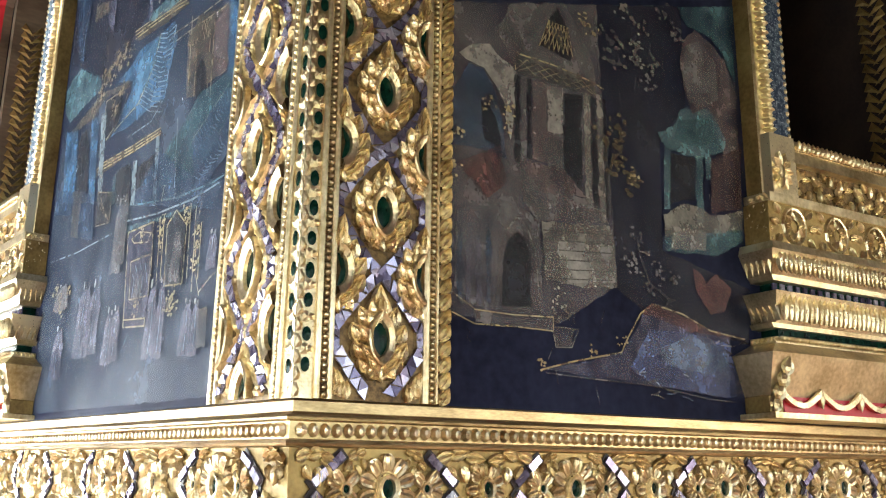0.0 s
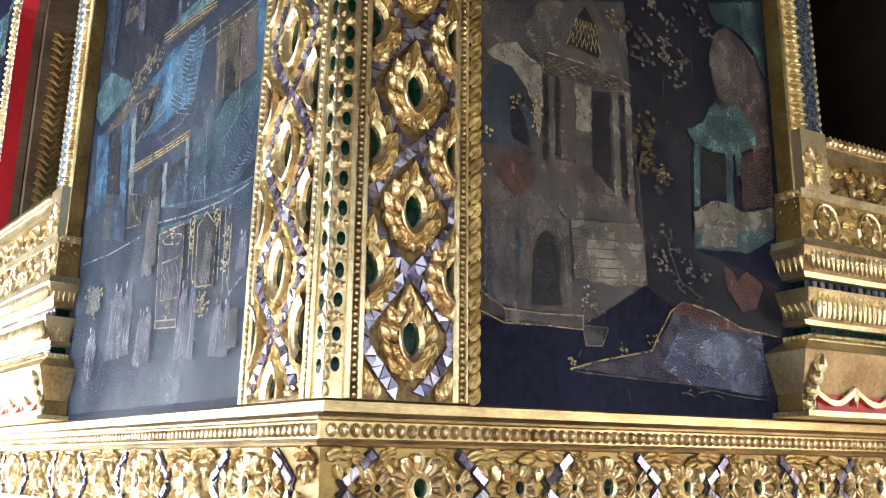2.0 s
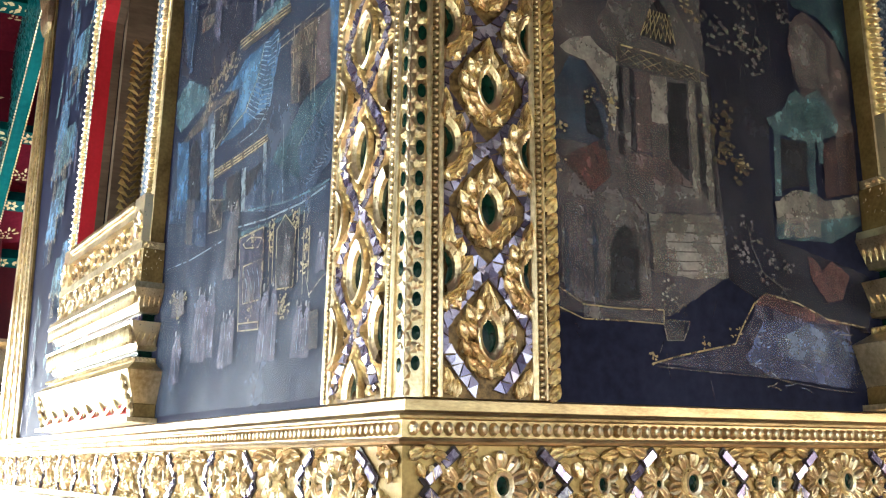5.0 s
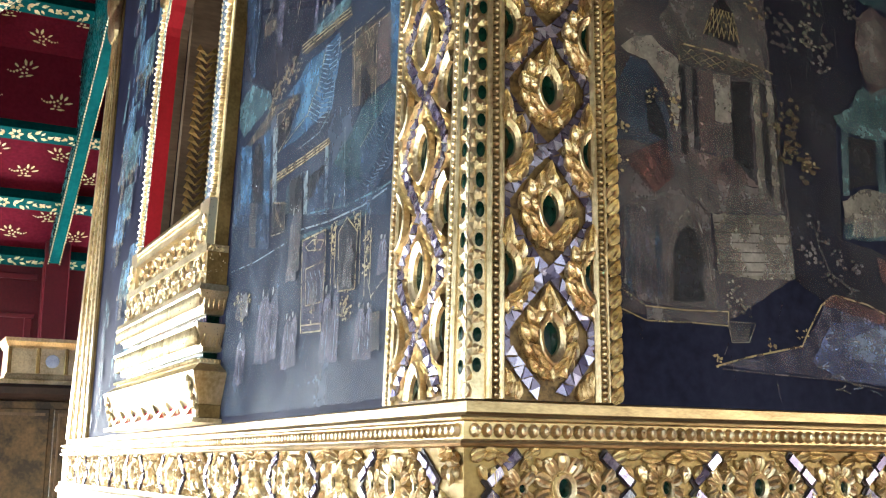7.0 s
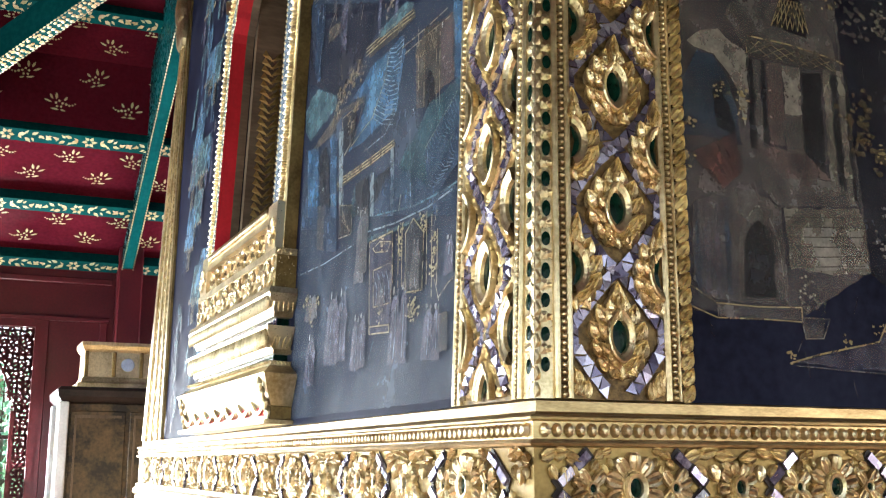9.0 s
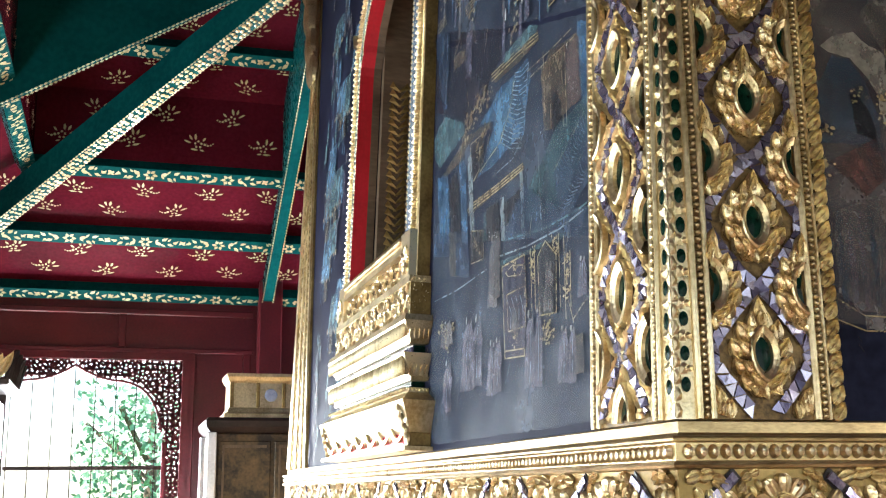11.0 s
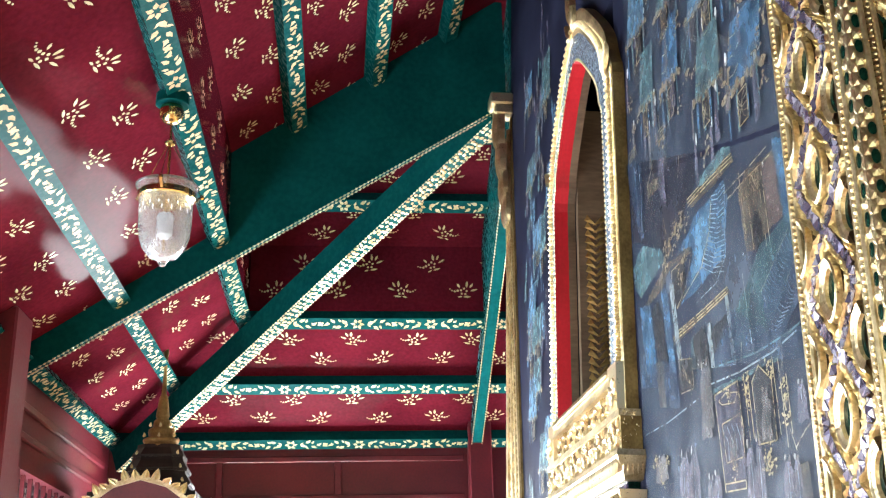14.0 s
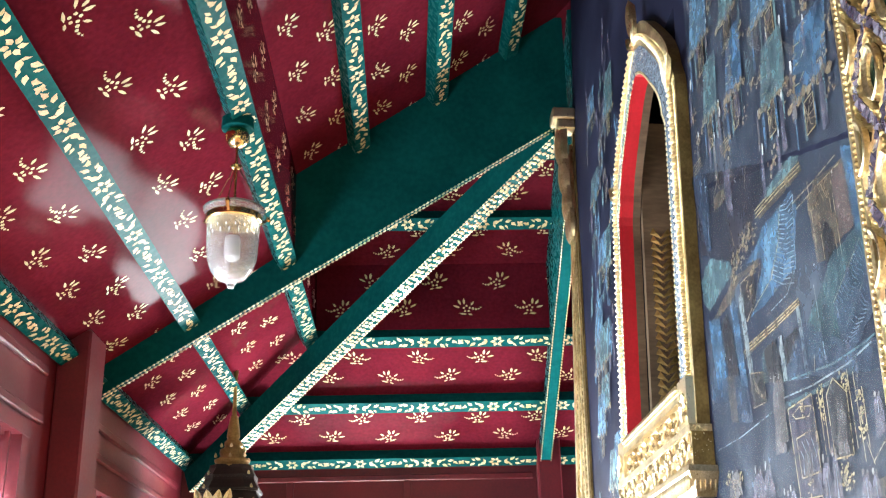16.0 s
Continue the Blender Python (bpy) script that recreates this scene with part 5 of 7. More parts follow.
W_MAUVED = worn("dim_mauve", (0.02, 0.018, 0.035), (0.075, 0.07, 0.11), 0.5)
W_RUST = worn("rust", (0.05, 0.022, 0.025), (0.17, 0.075, 0.07), 0.55)
W_RUSTD = worn("dim_rust", (0.03, 0.016, 0.018), (0.09, 0.05, 0.05), 0.5)
W_RUSTG = worn("rust_grey", (0.045, 0.033, 0.036), (0.15, 0.11, 0.115), 0.55)
W_OCHRE = worn("ochre", (0.13, 0.095, 0.05), (0.40, 0.31, 0.17), 0.72, 60)
W_OCHRED = worn("dim_ochre", (0.05, 0.036, 0.02), (0.14, 0.105, 0.06), 0.6, 60)
W_EAVE = worn("brown_eave", (0.07, 0.05, 0.035), (0.30, 0.23, 0.155), 0.68, 60)
W_EAVED = worn("dim_brown", (0.035, 0.028, 0.024), (0.125, 0.10, 0.08), 0.55)
W_WHITE = worn("white", (0.35, 0.34, 0.34), (0.70, 0.68, 0.66), 0.75, 60)
W_DARK = worn("dark", (0.005, 0.005, 0.008), (0.016, 0.016, 0.024), 0.85)
W_NIGHT = worn("night", (0.008, 0.008, 0.015), (0.022, 0.022, 0.038), 0.7, 8)
W_WASH = worn("wash", (0.045, 0.040, 0.046), (0.15, 0.13, 0.14), 0.52, 7)
W_WASHB = worn("blue_wash", (0.022, 0.030, 0.048), (0.068, 0.086, 0.125), 0.48, 5)
W_LAKE = worn("lake", (0.03, 0.035, 0.085), (0.10, 0.125, 0.25), 0.55)
W_LAKEP = worn("pale_lake", (0.06, 0.075, 0.13), (0.20, 0.25, 0.36), 0.5)

# the short face: a hall, a gate, a garden pavilion and a pond
mu = Mural(FACE_R, 1, "faded painting of halls, a garden pavilion and a pond")
# a hall with a pointed gable, its gate and its stone base
mu.shape("night", W_NIGHT, [(0.830, 1.029), (1.158, 1.113), (1.154, 0.828), (1.044, 0.703), (1.031, 0.415), (1.364, 0.351), (1.343, 0.199), (1.183, 0.224), (0.942, 0.258), (0.859, 0.302), (0.855, 0.536), (0.835, 0.777)])
mu.shape("wash", W_WASH, [(0.383, 0.915), (0.838, 1.031), (0.843, 0.778), (0.863, 0.443), (0.859, 0.302), (0.642, 0.184), (0.359, 0.193)])
mu.shape("gable", W_GREY, [(0.511, 0.876), (0.558, 0.960), (0.733, 1.004), (0.783, 0.928), (0.822, 0.862), (0.823, 0.793), (0.564, 0.793)])
mu.shape("gable", W_DARK, [(0.641, 0.870), (0.667, 0.932), (0.703, 0.987), (0.737, 0.942), (0.751, 0.886), (0.743, 0.854)])
mu.trellis([(0.641, 0.870), (0.750, 0.868), (0.737, 0.942), (0.676, 0.946)], W_OCHRE)
mu.trellis([(0.514, 0.874), (0.594, 0.826), (0.590, 0.870), (0.541, 0.907)], W_GREYD)
mu.shape("cornice", W_GREYD, [(0.566, 0.831), (0.814, 0.816), (0.828, 0.775), (0.563, 0.783)])
mu.trellis([(0.566, 0.827), (0.813, 0.810), (0.822, 0.784), (0.564, 0.791)], W_OCHRE)
mu.line("cornice_line", W_OCHRE, [(0.566, 0.834), (0.683, 0.831), (0.814, 0.816), (0.850, 0.805)], 0.004)
mu.shape("shoulder", W_PALE, [(0.399, 0.794), (0.447, 0.828), (0.489, 0.837), (0.525, 0.808), (0.571, 0.783), (0.562, 0.705), (0.544, 0.615), (0.521, 0.714), (0.472, 0.775), (0.418, 0.782)])
mu.shape("blue_arch", W_BLUED, [(0.371, 0.573), (0.385, 0.709), (0.425, 0.776), (0.468, 0.772), (0.504, 0.722), (0.525, 0.643), (0.531, 0.567), (0.444, 0.575)])
mu.shape("blue_arch", W_DARK, [(0.459, 0.688), (0.486, 0.695), (0.516, 0.610), (0.512, 0.586), (0.465, 0.601)])
mu.shape("column", W_DARK, [(0.560, 0.780), (0.578, 0.779), (0.570, 0.562), (0.554, 0.565)])
mu.shape("column", W_GREY, [(0.579, 0.778), (0.598, 0.778), (0.590, 0.565), (0.572, 0.568)])
mu.shape("column", W_DARK, [(0.599, 0.779), (0.611, 0.777), (0.603, 0.573), (0.592, 0.577)])
mu.shape("column", W_RUSTG, [(0.615, 0.774), (0.659, 0.779), (0.652, 0.581), (0.608, 0.580)])
mu.shape("column", W_PALE, [(0.660, 0.772), (0.710, 0.777), (0.707, 0.661), (0.658, 0.658)])
mu.shape("column", W_GREY, [(0.653, 0.657), (0.706, 0.662), (0.704, 0.566), (0.652, 0.564)])
mu.shape("column", W_DARK, [(0.715, 0.765), (0.774, 0.772), (0.759, 0.493), (0.701, 0.491)])
mu.shape("column", W_PALEG, [(0.777, 0.784), (0.800, 0.783), (0.795, 0.475), (0.773, 0.477)])
mu.shape("column", W_DARK, [(0.801, 0.776), (0.820, 0.775), (0.816, 0.478), (0.797, 0.481)])
mu.shape("column", W_PALEG, [(0.823, 0.787), (0.842, 0.786), (0.835, 0.462), (0.816, 0.466)])
mu.shape("column", W_DARK, [(0.844, 0.779), (0.854, 0.776), (0.848, 0.470), (0.839, 0.475)])
mu.shape("terrace", W_RUSTG, [(0.559, 0.572), (0.704, 0.572), (0.775, 0.513), (0.634, 0.504)])
mu.shape("terrace", W_GREY, [(0.566, 0.567), (0.634, 0.504), (0.791, 0.513), (0.848, 0.458), (0.622, 0.434), (0.575, 0.473)])
mu.shape("stone_base", W_PALEG, [(0.629, 0.433), (0.848, 0.452), (0.863, 0.349), (0.862, 0.303), (0.766, 0.291), (0.635, 0.297)])
mu.shape("stone_base", W_PALE, [(0.678, 0.396), (0.843, 0.399), (0.860, 0.314), (0.707, 0.299), (0.666, 0.328)])
mu.line("brick_joint", W_GREYD, [(0.631, 0.413), (0.738, 0.422), (0.857, 0.430)], 0.003)
mu.line("brick_joint", W_GREYD, [(0.630, 0.390), (0.737, 0.399), (0.855, 0.407)], 0.003)
mu.line("brick_joint", W_GREYD, [(0.628, 0.368), (0.735, 0.376), (0.853, 0.385)], 0.003)
mu.line("brick_joint", W_GREYD, [(0.627, 0.346), (0.733, 0.353), (0.851, 0.363)], 0.003)
mu.line("brick_joint", W_GREYD, [(0.626, 0.324), (0.732, 0.330), (0.849, 0.341)], 0.003)
mu.line("brick_joint", W_GREYD, [(0.624, 0.301), (0.730, 0.308), (0.848, 0.318)], 0.003)
mu.shape("gate_wall", W_GREY, [(0.386, 0.424), (0.486, 0.465), (0.554, 0.464), (0.622, 0.434), (0.623, 0.214), (0.487, 0.214), (0.429, 0.219), (0.373, 0.255)])
mu.shape("gate_post", W_BLUED, [(0.388, 0.425), (0.401, 0.426), (0.396, 0.216), (0.382, 0.225)])
mu.shape("gate_post", W_MAUVE, [(0.411, 0.428), (0.425, 0.430), (0.419, 0.218), (0.405, 0.227)])
mu.shape("gate_post", W_MAUVE, [(0.438, 0.431), (0.451, 0.433), (0.445, 0.220), (0.431, 0.230)])
mu.shape("gate_post", W_BLUED, [(0.467, 0.435), (0.480, 0.437), (0.473, 0.223), (0.459, 0.232)])
mu.shape("gate", W_GREY, [(0.487, 0.214), (0.501, 0.353), (0.523, 0.399), (0.555, 0.434), (0.586, 0.407), (0.605, 0.360), (0.616, 0.214)])
mu.shape("gate", W_DARK, [(0.501, 0.223), (0.513, 0.342), (0.529, 0.378), (0.553, 0.399), (0.576, 0.384), (0.592, 0.347), (0.589, 0.229)])
mu.line("gate_line", W_PALEG, [(0.487, 0.214), (0.501, 0.353), (0.523, 0.399), (0.555, 0.434), (0.586, 0.407), (0.605, 0.360), (0.616, 0.214)], 0.003)
mu.shape("tiled_roof", W_RUSTD, [(0.387, 0.534), (0.403, 0.541), (0.476, 0.470), (0.463, 0.457)])
mu.shape("tiled_roof", W_RUST, [(0.404, 0.543), (0.420, 0.550), (0.485, 0.476), (0.471, 0.463)])
mu.shape("tiled_roof", W_RUSTD, [(0.421, 0.551), (0.438, 0.558), (0.493, 0.483), (0.479, 0.470)])
mu.shape("tiled_roof", W_RUST, [(0.439, 0.559), (0.455, 0.567), (0.502, 0.490), (0.488, 0.477)])
mu.shape("tiled_roof", W_RUSTD, [(0.457, 0.568), (0.473, 0.575), (0.510, 0.497), (0.496, 0.483)])
mu.shape("tiled_roof", W_RUST, [(0.474, 0.577), (0.491, 0.584), (0.519, 0.503), (0.504, 0.490)])
mu.shape("tiled_roof", W_RUSTD, [(0.492, 0.585), (0.509, 0.593), (0.527, 0.510), (0.513, 0.497)])
mu.shape("gate_step", W_GREY, [(0.429, 0.211), (0.651, 0.215), (0.654, 0.182), (0.427, 0.180)])
mu.line("path_line", W_OCHRE, [(0.357, 0.247), (0.429, 0.209), (0.534, 0.207), (0.653, 0.212)], 0.003)
mu.line("path_line", W_OCHRE, [(0.355, 0.202), (0.427, 0.178), (0.546, 0.181), (0.651, 0.180), (0.653, 0.212)], 0.003)
mu.shape("flower_pot", W_GREY, [(0.648, 0.190), (0.717, 0.191), (0.704, 0.149), (0.657, 0.146)])
mu.line("pot_line", W_PALEG, [(0.646, 0.190), (0.729, 0.190), (0.706, 0.147), (0.657, 0.144), (0.648, 0.190)], 0.003)
for u, v in ((0.669, 0.262), (0.689, 0.242), (0.702, 0.221), (0.659, 0.223),):
    mu.sprig("plant", W_PALEG, u, v, 0.022, 9)
# the garden pavilion before its hill
mu.shape("sky", W_TEALD, [(1.139, 1.108), (1.375, 1.169), (1.364, 0.925), (1.316, 1.012), (1.254, 1.051), (1.179, 1.056)])
mu.shape("hill", W_RUSTG, [(1.152, 1.009), (1.207, 1.053), (1.261, 1.034), (1.323, 0.993), (1.362, 0.910), (1.352, 0.570), (1.278, 0.557), (1.290, 0.773), (1.255, 0.823), (1.178, 0.803), (1.155, 0.841), (1.138, 0.931)])
mu.shape("hill", W_GREY, [(1.163, 0.998), (1.222, 1.025), (1.283, 0.977), (1.283, 0.867), (1.238, 0.837), (1.164, 0.836), (1.146, 0.919)])
mu.shape("pavilion_roof", W_TEAL, [(1.034, 0.727), (1.061, 0.738), (1.102, 0.765), (1.124, 0.806), (1.154, 0.825), (1.179, 0.806), (1.238, 0.839), (1.274, 0.797), (1.303, 0.756), (1.289, 0.720), (1.183, 0.682), (1.063, 0.691)])
mu.shape("pavilion_roof", W_TEALD, [(1.122, 0.782), (1.253, 0.807), (1.264, 0.742), (1.168, 0.712), (1.098, 0.725)])
mu.shape("pavilion_inside", W_DARK, [(1.076, 0.680), (1.175, 0.681), (1.162, 0.563), (1.115, 0.560), (1.064, 0.536)])
mu.shape("pavilion_inside", W_RUSTD, [(1.235, 0.691), (1.368, 0.747), (1.344, 0.569), (1.221, 0.539)])
mu.shape("pavilion_post", W_TEAL, [(1.054, 0.692), (1.079, 0.696), (1.065, 0.528), (1.041, 0.524)])
mu.shape("pavilion_post", W_TEAL, [(1.178, 0.690), (1.206, 0.695), (1.186, 0.496), (1.159, 0.493)])
mu.shape("pavilion_post", W_TEAL, [(1.214, 0.696), (1.234, 0.700), (1.230, 0.634), (1.210, 0.630)])
mu.shape("pavilion_base", W_PALEG, [(1.037, 0.508), (1.114, 0.550), (1.176, 0.548), (1.220, 0.533), (1.351, 0.564), (1.347, 0.504), (1.140, 0.465), (1.035, 0.452)])
mu.shape("pavilion_base", W_TEAL, [(1.032, 0.454), (1.140, 0.463), (1.349, 0.517), (1.343, 0.478), (1.228, 0.423), (1.031, 0.415)])
mu.shape("pavilion_base", W_PALE, [(1.072, 0.482), (1.196, 0.485), (1.190, 0.434), (1.058, 0.424)])
# blossoming trees, the pond and its bank
for u, v in ((0.930, 1.035), (0.987, 1.009), (0.973, 0.947), (0.927, 0.910), (1.026, 0.909), (0.978, 0.909),):
    mu.sprig("blossom", W_PALEG, u, v, 0.035, 10)
for u, v in ((1.089, 1.068), (0.872, 0.885), (1.008, 0.863), (0.880, 0.938), (0.824, 0.951), (1.130, 1.024),):
    mu.sprig("blossom", W_GREY, u, v, 0.035, 12)
for u, v in ((0.842, 0.673), (0.880, 0.650), (0.901, 0.610), (0.931, 0.578), (0.885, 0.706), (0.862, 0.622),):
    mu.sprig("leaf_spray", W_OCHRED, u, v, 0.04, 14)
for u, v in ((0.475, 0.687), (0.385, 0.600), (0.536, 0.653), (0.932, 0.594), (0.816, 0.949), (0.376, 0.520), (0.537, 0.682), (0.794, 0.982),):
    mu.sprig("leaf_spray", W_OCHRE, u, v, 0.025, 10)
for u, v in ((0.934, 0.440), (0.971, 0.399), (0.927, 0.356), (0.969, 0.319), (1.008, 0.350), (1.062, 0.352), (1.032, 0.293), (0.897, 0.376),):
    mu.sprig("blossom", W_GREY, u, v, 0.03, 9)
mu.line("stem", W_GREYD, [(0.934, 0.440), (0.945, 0.381), (0.973, 0.325), (1.027, 0.295), (1.050, 0.273)], 0.003)
mu.shape("lotus", W_RUST, [(1.134, 0.378), (1.156, 0.374), (1.179, 0.346), (1.222, 0.375), (1.279, 0.343), (1.247, 0.278), (1.188, 0.267), (1.144, 0.315)])
mu.shape("pond", W_MAUVE, [(0.625, 0.092), (0.753, 0.117), (0.864, 0.146), (0.913, 0.204), (0.947, 0.258), (1.114, 0.231), (1.262, 0.215), (1.242, 0.057), (0.964, 0.075), (0.765, 0.083)])
mu.shape("pond", W_LAKE, [(0.961, 0.207), (1.078, 0.216), (1.259, 0.193), (1.269, 0.055), (0.964, 0.075), (0.889, 0.112)])
mu.shape("pond", W_LAKEP, [(0.973, 0.162), (1.111, 0.207), (1.247, 0.168), (1.239, 0.107), (1.034, 0.120)])
mu.shape("bank", W_RUST, [(0.936, 0.246), (0.967, 0.273), (1.016, 0.270), (1.183, 0.226), (1.317, 0.214), (1.112, 0.214), (0.996, 0.236)])
mu.line("bank_line", W_OCHRE, [(0.609, 0.090), (0.694, 0.112), (0.861, 0.146), (0.887, 0.185), (0.933, 0.246), (0.976, 0.273), (1.082, 0.258), (1.183, 0.224), (1.317, 0.212)], 0.004)
mu.line("bank_line", W_GREY, [(0.622, 0.084), (0.779, 0.078), (0.964, 0.073), (1.162, 0.050), (1.267, 0.046)], 0.003)
for u, v in ((0.613, 0.101), (0.770, 0.142), (0.866, 0.172),):
    mu.sprig("plant", W_OCHRE, u, v, 0.02, 8)
for i in range(46):
    u, v = mu.r.uniform(0.88, 1.3), mu.r.uniform(0.05, 0.2)
    a = mu.r.uniform(-0.5, 0.5)
    mu.line("ripple", (W_PALEG, W_OCHRED, W_LAKEP)[i % 3], [(u, v), (u + 0.02, v + 0.008 * a), (u + 0.035, v + 0.03 * a)], 0.003)
for i in range(60):
    u, v = mu.r.uniform(0.36, 1.34), mu.r.uniform(0.02, 1.3)
    mu.line("scratch", W_GREY, [(u, v), (u + mu.r.uniform(-0.02, 0.02), v + mu.r.uniform(0.01, 0.06))], 0.0016)
# upper storeys of the same painting
for i in range(26):
    u, v = mu.r.uniform(0.4, 1.3), mu.r.uniform(1.2, 2.2)
    mu.quad("upper_scene", (W_GREY, W_TEAL, W_RUST, W_MAUVE, W_BLUE)[i % 5], u, v, u + mu.r.uniform(0.03, 0.12), v + mu.r.uniform(0.05, 0.2), 0.0, 0.015)
mu.done()

# the long face: steep blue roofs, carved doorways and rows of pale standing shapes
mu = Mural(FACE_L, -1, "faded painting of blue-roofed palace halls over dark lacquer")
R = mu.r


def standing(u, v, h, mat):
    """A pale upright brush mark."""
    w = h * R.uniform(0.12, 0.17)
    mu.poly("brush_mark", mat, [(u - w * 0.6, v), (u + w * 0.6, v), (u + w * 0.45, v + h * 0.55), (u + w * 0.25, v + h * 0.8), (u - w * 0.25, v + h * 0.8), (u - w * 0.5, v + h * 0.5)])
    mu.blob("pale_dab", W_WHITE, u + R.uniform(-0.004, 0.004), v + h * 0.88, h * 0.045, h * 0.12, 8, 0.15)


# the great blue roof that sweeps down to its carved eave
mu.shape("wash", W_WASHB, [(1.78, 1.45), (0.42, 1.0), (0.40, 0.02), (1.72, 0.02)])
mu.shape("night", W_NIGHT, [(1.809, 1.529), (1.060, 1.234), (1.051, 1.136), (1.161, 1.105), (1.177, 1.079), (1.402, 1.045), (1.637, 1.153), (1.748, 1.198)])
mu.shape("painted_roof", W_BLUE, [(1.258, 0.989), (1.141, 1.012), (1.084, 1.041), (0.933, 1.037), (0.832, 1.045), (0.801, 0.987), (0.835, 0.906), (0.846, 0.831), (0.943, 0.831), (1.100, 0.815), (1.295, 0.819), (1.199, 0.873), (1.122, 0.920), (1.120, 0.958)])
mu.shape("painted_roof", W_BLUEP, [(1.077, 1.006), (0.942, 1.033), (0.965, 0.947), (1.032, 0.886), (1.151, 0.852), (1.100, 0.914)])
mu.ribs([(0.928, 1.039), (0.965, 0.947), (1.049, 0.869)], [(0.819, 1.029), (0.841, 0.908), (0.870, 0.796)], 16, W_GREYB, 0.0035)
mu.line("ridge_line", W_OCHRE, [(0.928, 1.039), (0.965, 0.947), (1.049, 0.869), (1.192, 0.840), (1.295, 0.819)], 0.004)
mu.line("ridge_line", W_GREYB, [(0.819, 1.029), (0.841, 0.908), (0.849, 0.832), (0.934, 0.785), (1.114, 0.781)], 0.004)
mu.ribs([(1.095, 0.791), (0.978, 0.811), (0.863, 0.808)], [(1.025, 0.751), (0.910, 0.757), (0.829, 0.770)], 9, W_GREYD, 0.003)
mu.shape("eave", W_EAVED, [(1.356, 0.736), (1.295, 0.748), (1.065, 0.746), (0.853, 0.749), (0.845, 0.724), (1.060, 0.723), (1.287, 0.715)])
mu.line("eave_line", W_OCHRE, [(1.352, 0.737), (1.295, 0.748), (1.065, 0.745), (0.852, 0.747)], 0.004)
mu.line("eave_line", W_OCHRE, [(1.349, 0.727), (1.293, 0.738), (1.063, 0.735), (0.851, 0.738)], 0.004)
mu.line("eave_line", W_OCHRE, [(1.347, 0.717), (1.290, 0.728), (1.061, 0.726), (0.849, 0.730)], 0.004)
mu.shape("painted_roof", W_TEAL, [(1.046, 1.111), (1.020, 1.133), (0.903, 1.134), (0.811, 1.135), (0.746, 1.109), (0.769, 1.093), (0.878, 1.095), (0.994, 1.100)])
mu.shape("eave", W_EAVED, [(1.136, 1.108), (1.082, 1.112), (0.917, 1.106), (0.751, 1.092), (0.738, 1.060), (0.909, 1.062), (1.101, 1.072)])
mu.line("eave_line", W_OCHRE, [(1.141, 1.114), (1.082, 1.112), (0.917, 1.105), (0.751, 1.090)], 0.004)
mu.line("eave_line", W_OCHRE, [(1.139, 1.102), (1.079, 1.101), (0.915, 1.094), (0.749, 1.079)], 0.004)
mu.line("eave_line", W_OCHRE, [(1.136, 1.090), (1.077, 1.089), (0.913, 1.083), (0.748, 1.069)], 0.004)
# the gabled porch beside it
mu.shape("painted_roof", W_TEAL, [(1.771, 1.104), (1.703, 1.138), (1.634, 1.144), (1.423, 1.052), (1.393, 1.009), (1.562, 0.991), (1.685, 0.973), (1.755, 1.027)])
mu.line("porch_line", W_TEAL, [(1.610, 1.136), (1.596, 1.001)], 0.005)
mu.shape("gable_board", W_EAVED, [(1.674, 0.930), (1.583, 0.949), (1.389, 0.992), (1.120, 0.960), (1.150, 0.948), (1.334, 0.963), (1.447, 0.925), (1.615, 0.919)])
for u, v in ((1.374, 1.030), (1.326, 1.030), (1.273, 1.054), (1.218, 1.060), (1.170, 1.067), (1.391, 1.000), (1.214, 0.940),):
    mu.sprig("finial", W_EAVE, u, v, 0.045, 16)
mu.shape("porch_door", W_DARK, [(1.312, 0.821), (1.326, 0.949), (1.225, 0.939), (1.193, 0.926), (1.195, 0.856), (1.244, 0.823)])
mu.line("porch_line", W_EAVE, [(1.325, 0.824), (1.331, 0.950), (1.128, 0.945), (1.195, 0.856), (1.295, 0.819)], 0.004)
for u, v in ((1.266, 0.923), (1.235, 0.883),):
    mu.sprig("door_carving", W_EAVE, u, v, 0.03, 12)
mu.shape("porch_post", W_BLUE, [(1.708, 0.944), (1.580, 0.917), (1.530, 0.670), (1.655, 0.695)])
mu.shape("porch_post", W_BLUE, [(1.451, 0.922), (1.384, 0.910), (1.330, 0.629), (1.396, 0.643)])
mu.shape("porch_post", W_GREYB, [(1.362, 0.918), (1.320, 0.913), (1.264, 0.616), (1.305, 0.624)])
mu.shape("porch_post", W_TEALD, [(1.188, 0.686), (1.162, 0.686), (1.155, 0.594), (1.182, 0.599)])
mu.shape("porch_post", W_GREYB, [(1.032, 0.694), (1.002, 0.693), (0.987, 0.560), (1.018, 0.566)])
mu.shape("porch_post", W_GREYB, [(0.874, 0.726), (0.852, 0.726), (0.827, 0.528), (0.849, 0.532)])
mu.shape("porch_arch", W_DARK, [(1.513, 0.666), (1.562, 0.872), (1.538, 0.899), (1.492, 0.904), (1.452, 0.844), (1.401, 0.644)])
mu.shape("porch_arch", W_DARK, [(1.148, 0.593), (1.164, 0.696), (1.055, 0.696), (1.024, 0.568)])
mu.shape("porch_arch", W_DARK, [(0.984, 0.597), (0.989, 0.670), (0.876, 0.678), (0.867, 0.627), (0.937, 0.601)])
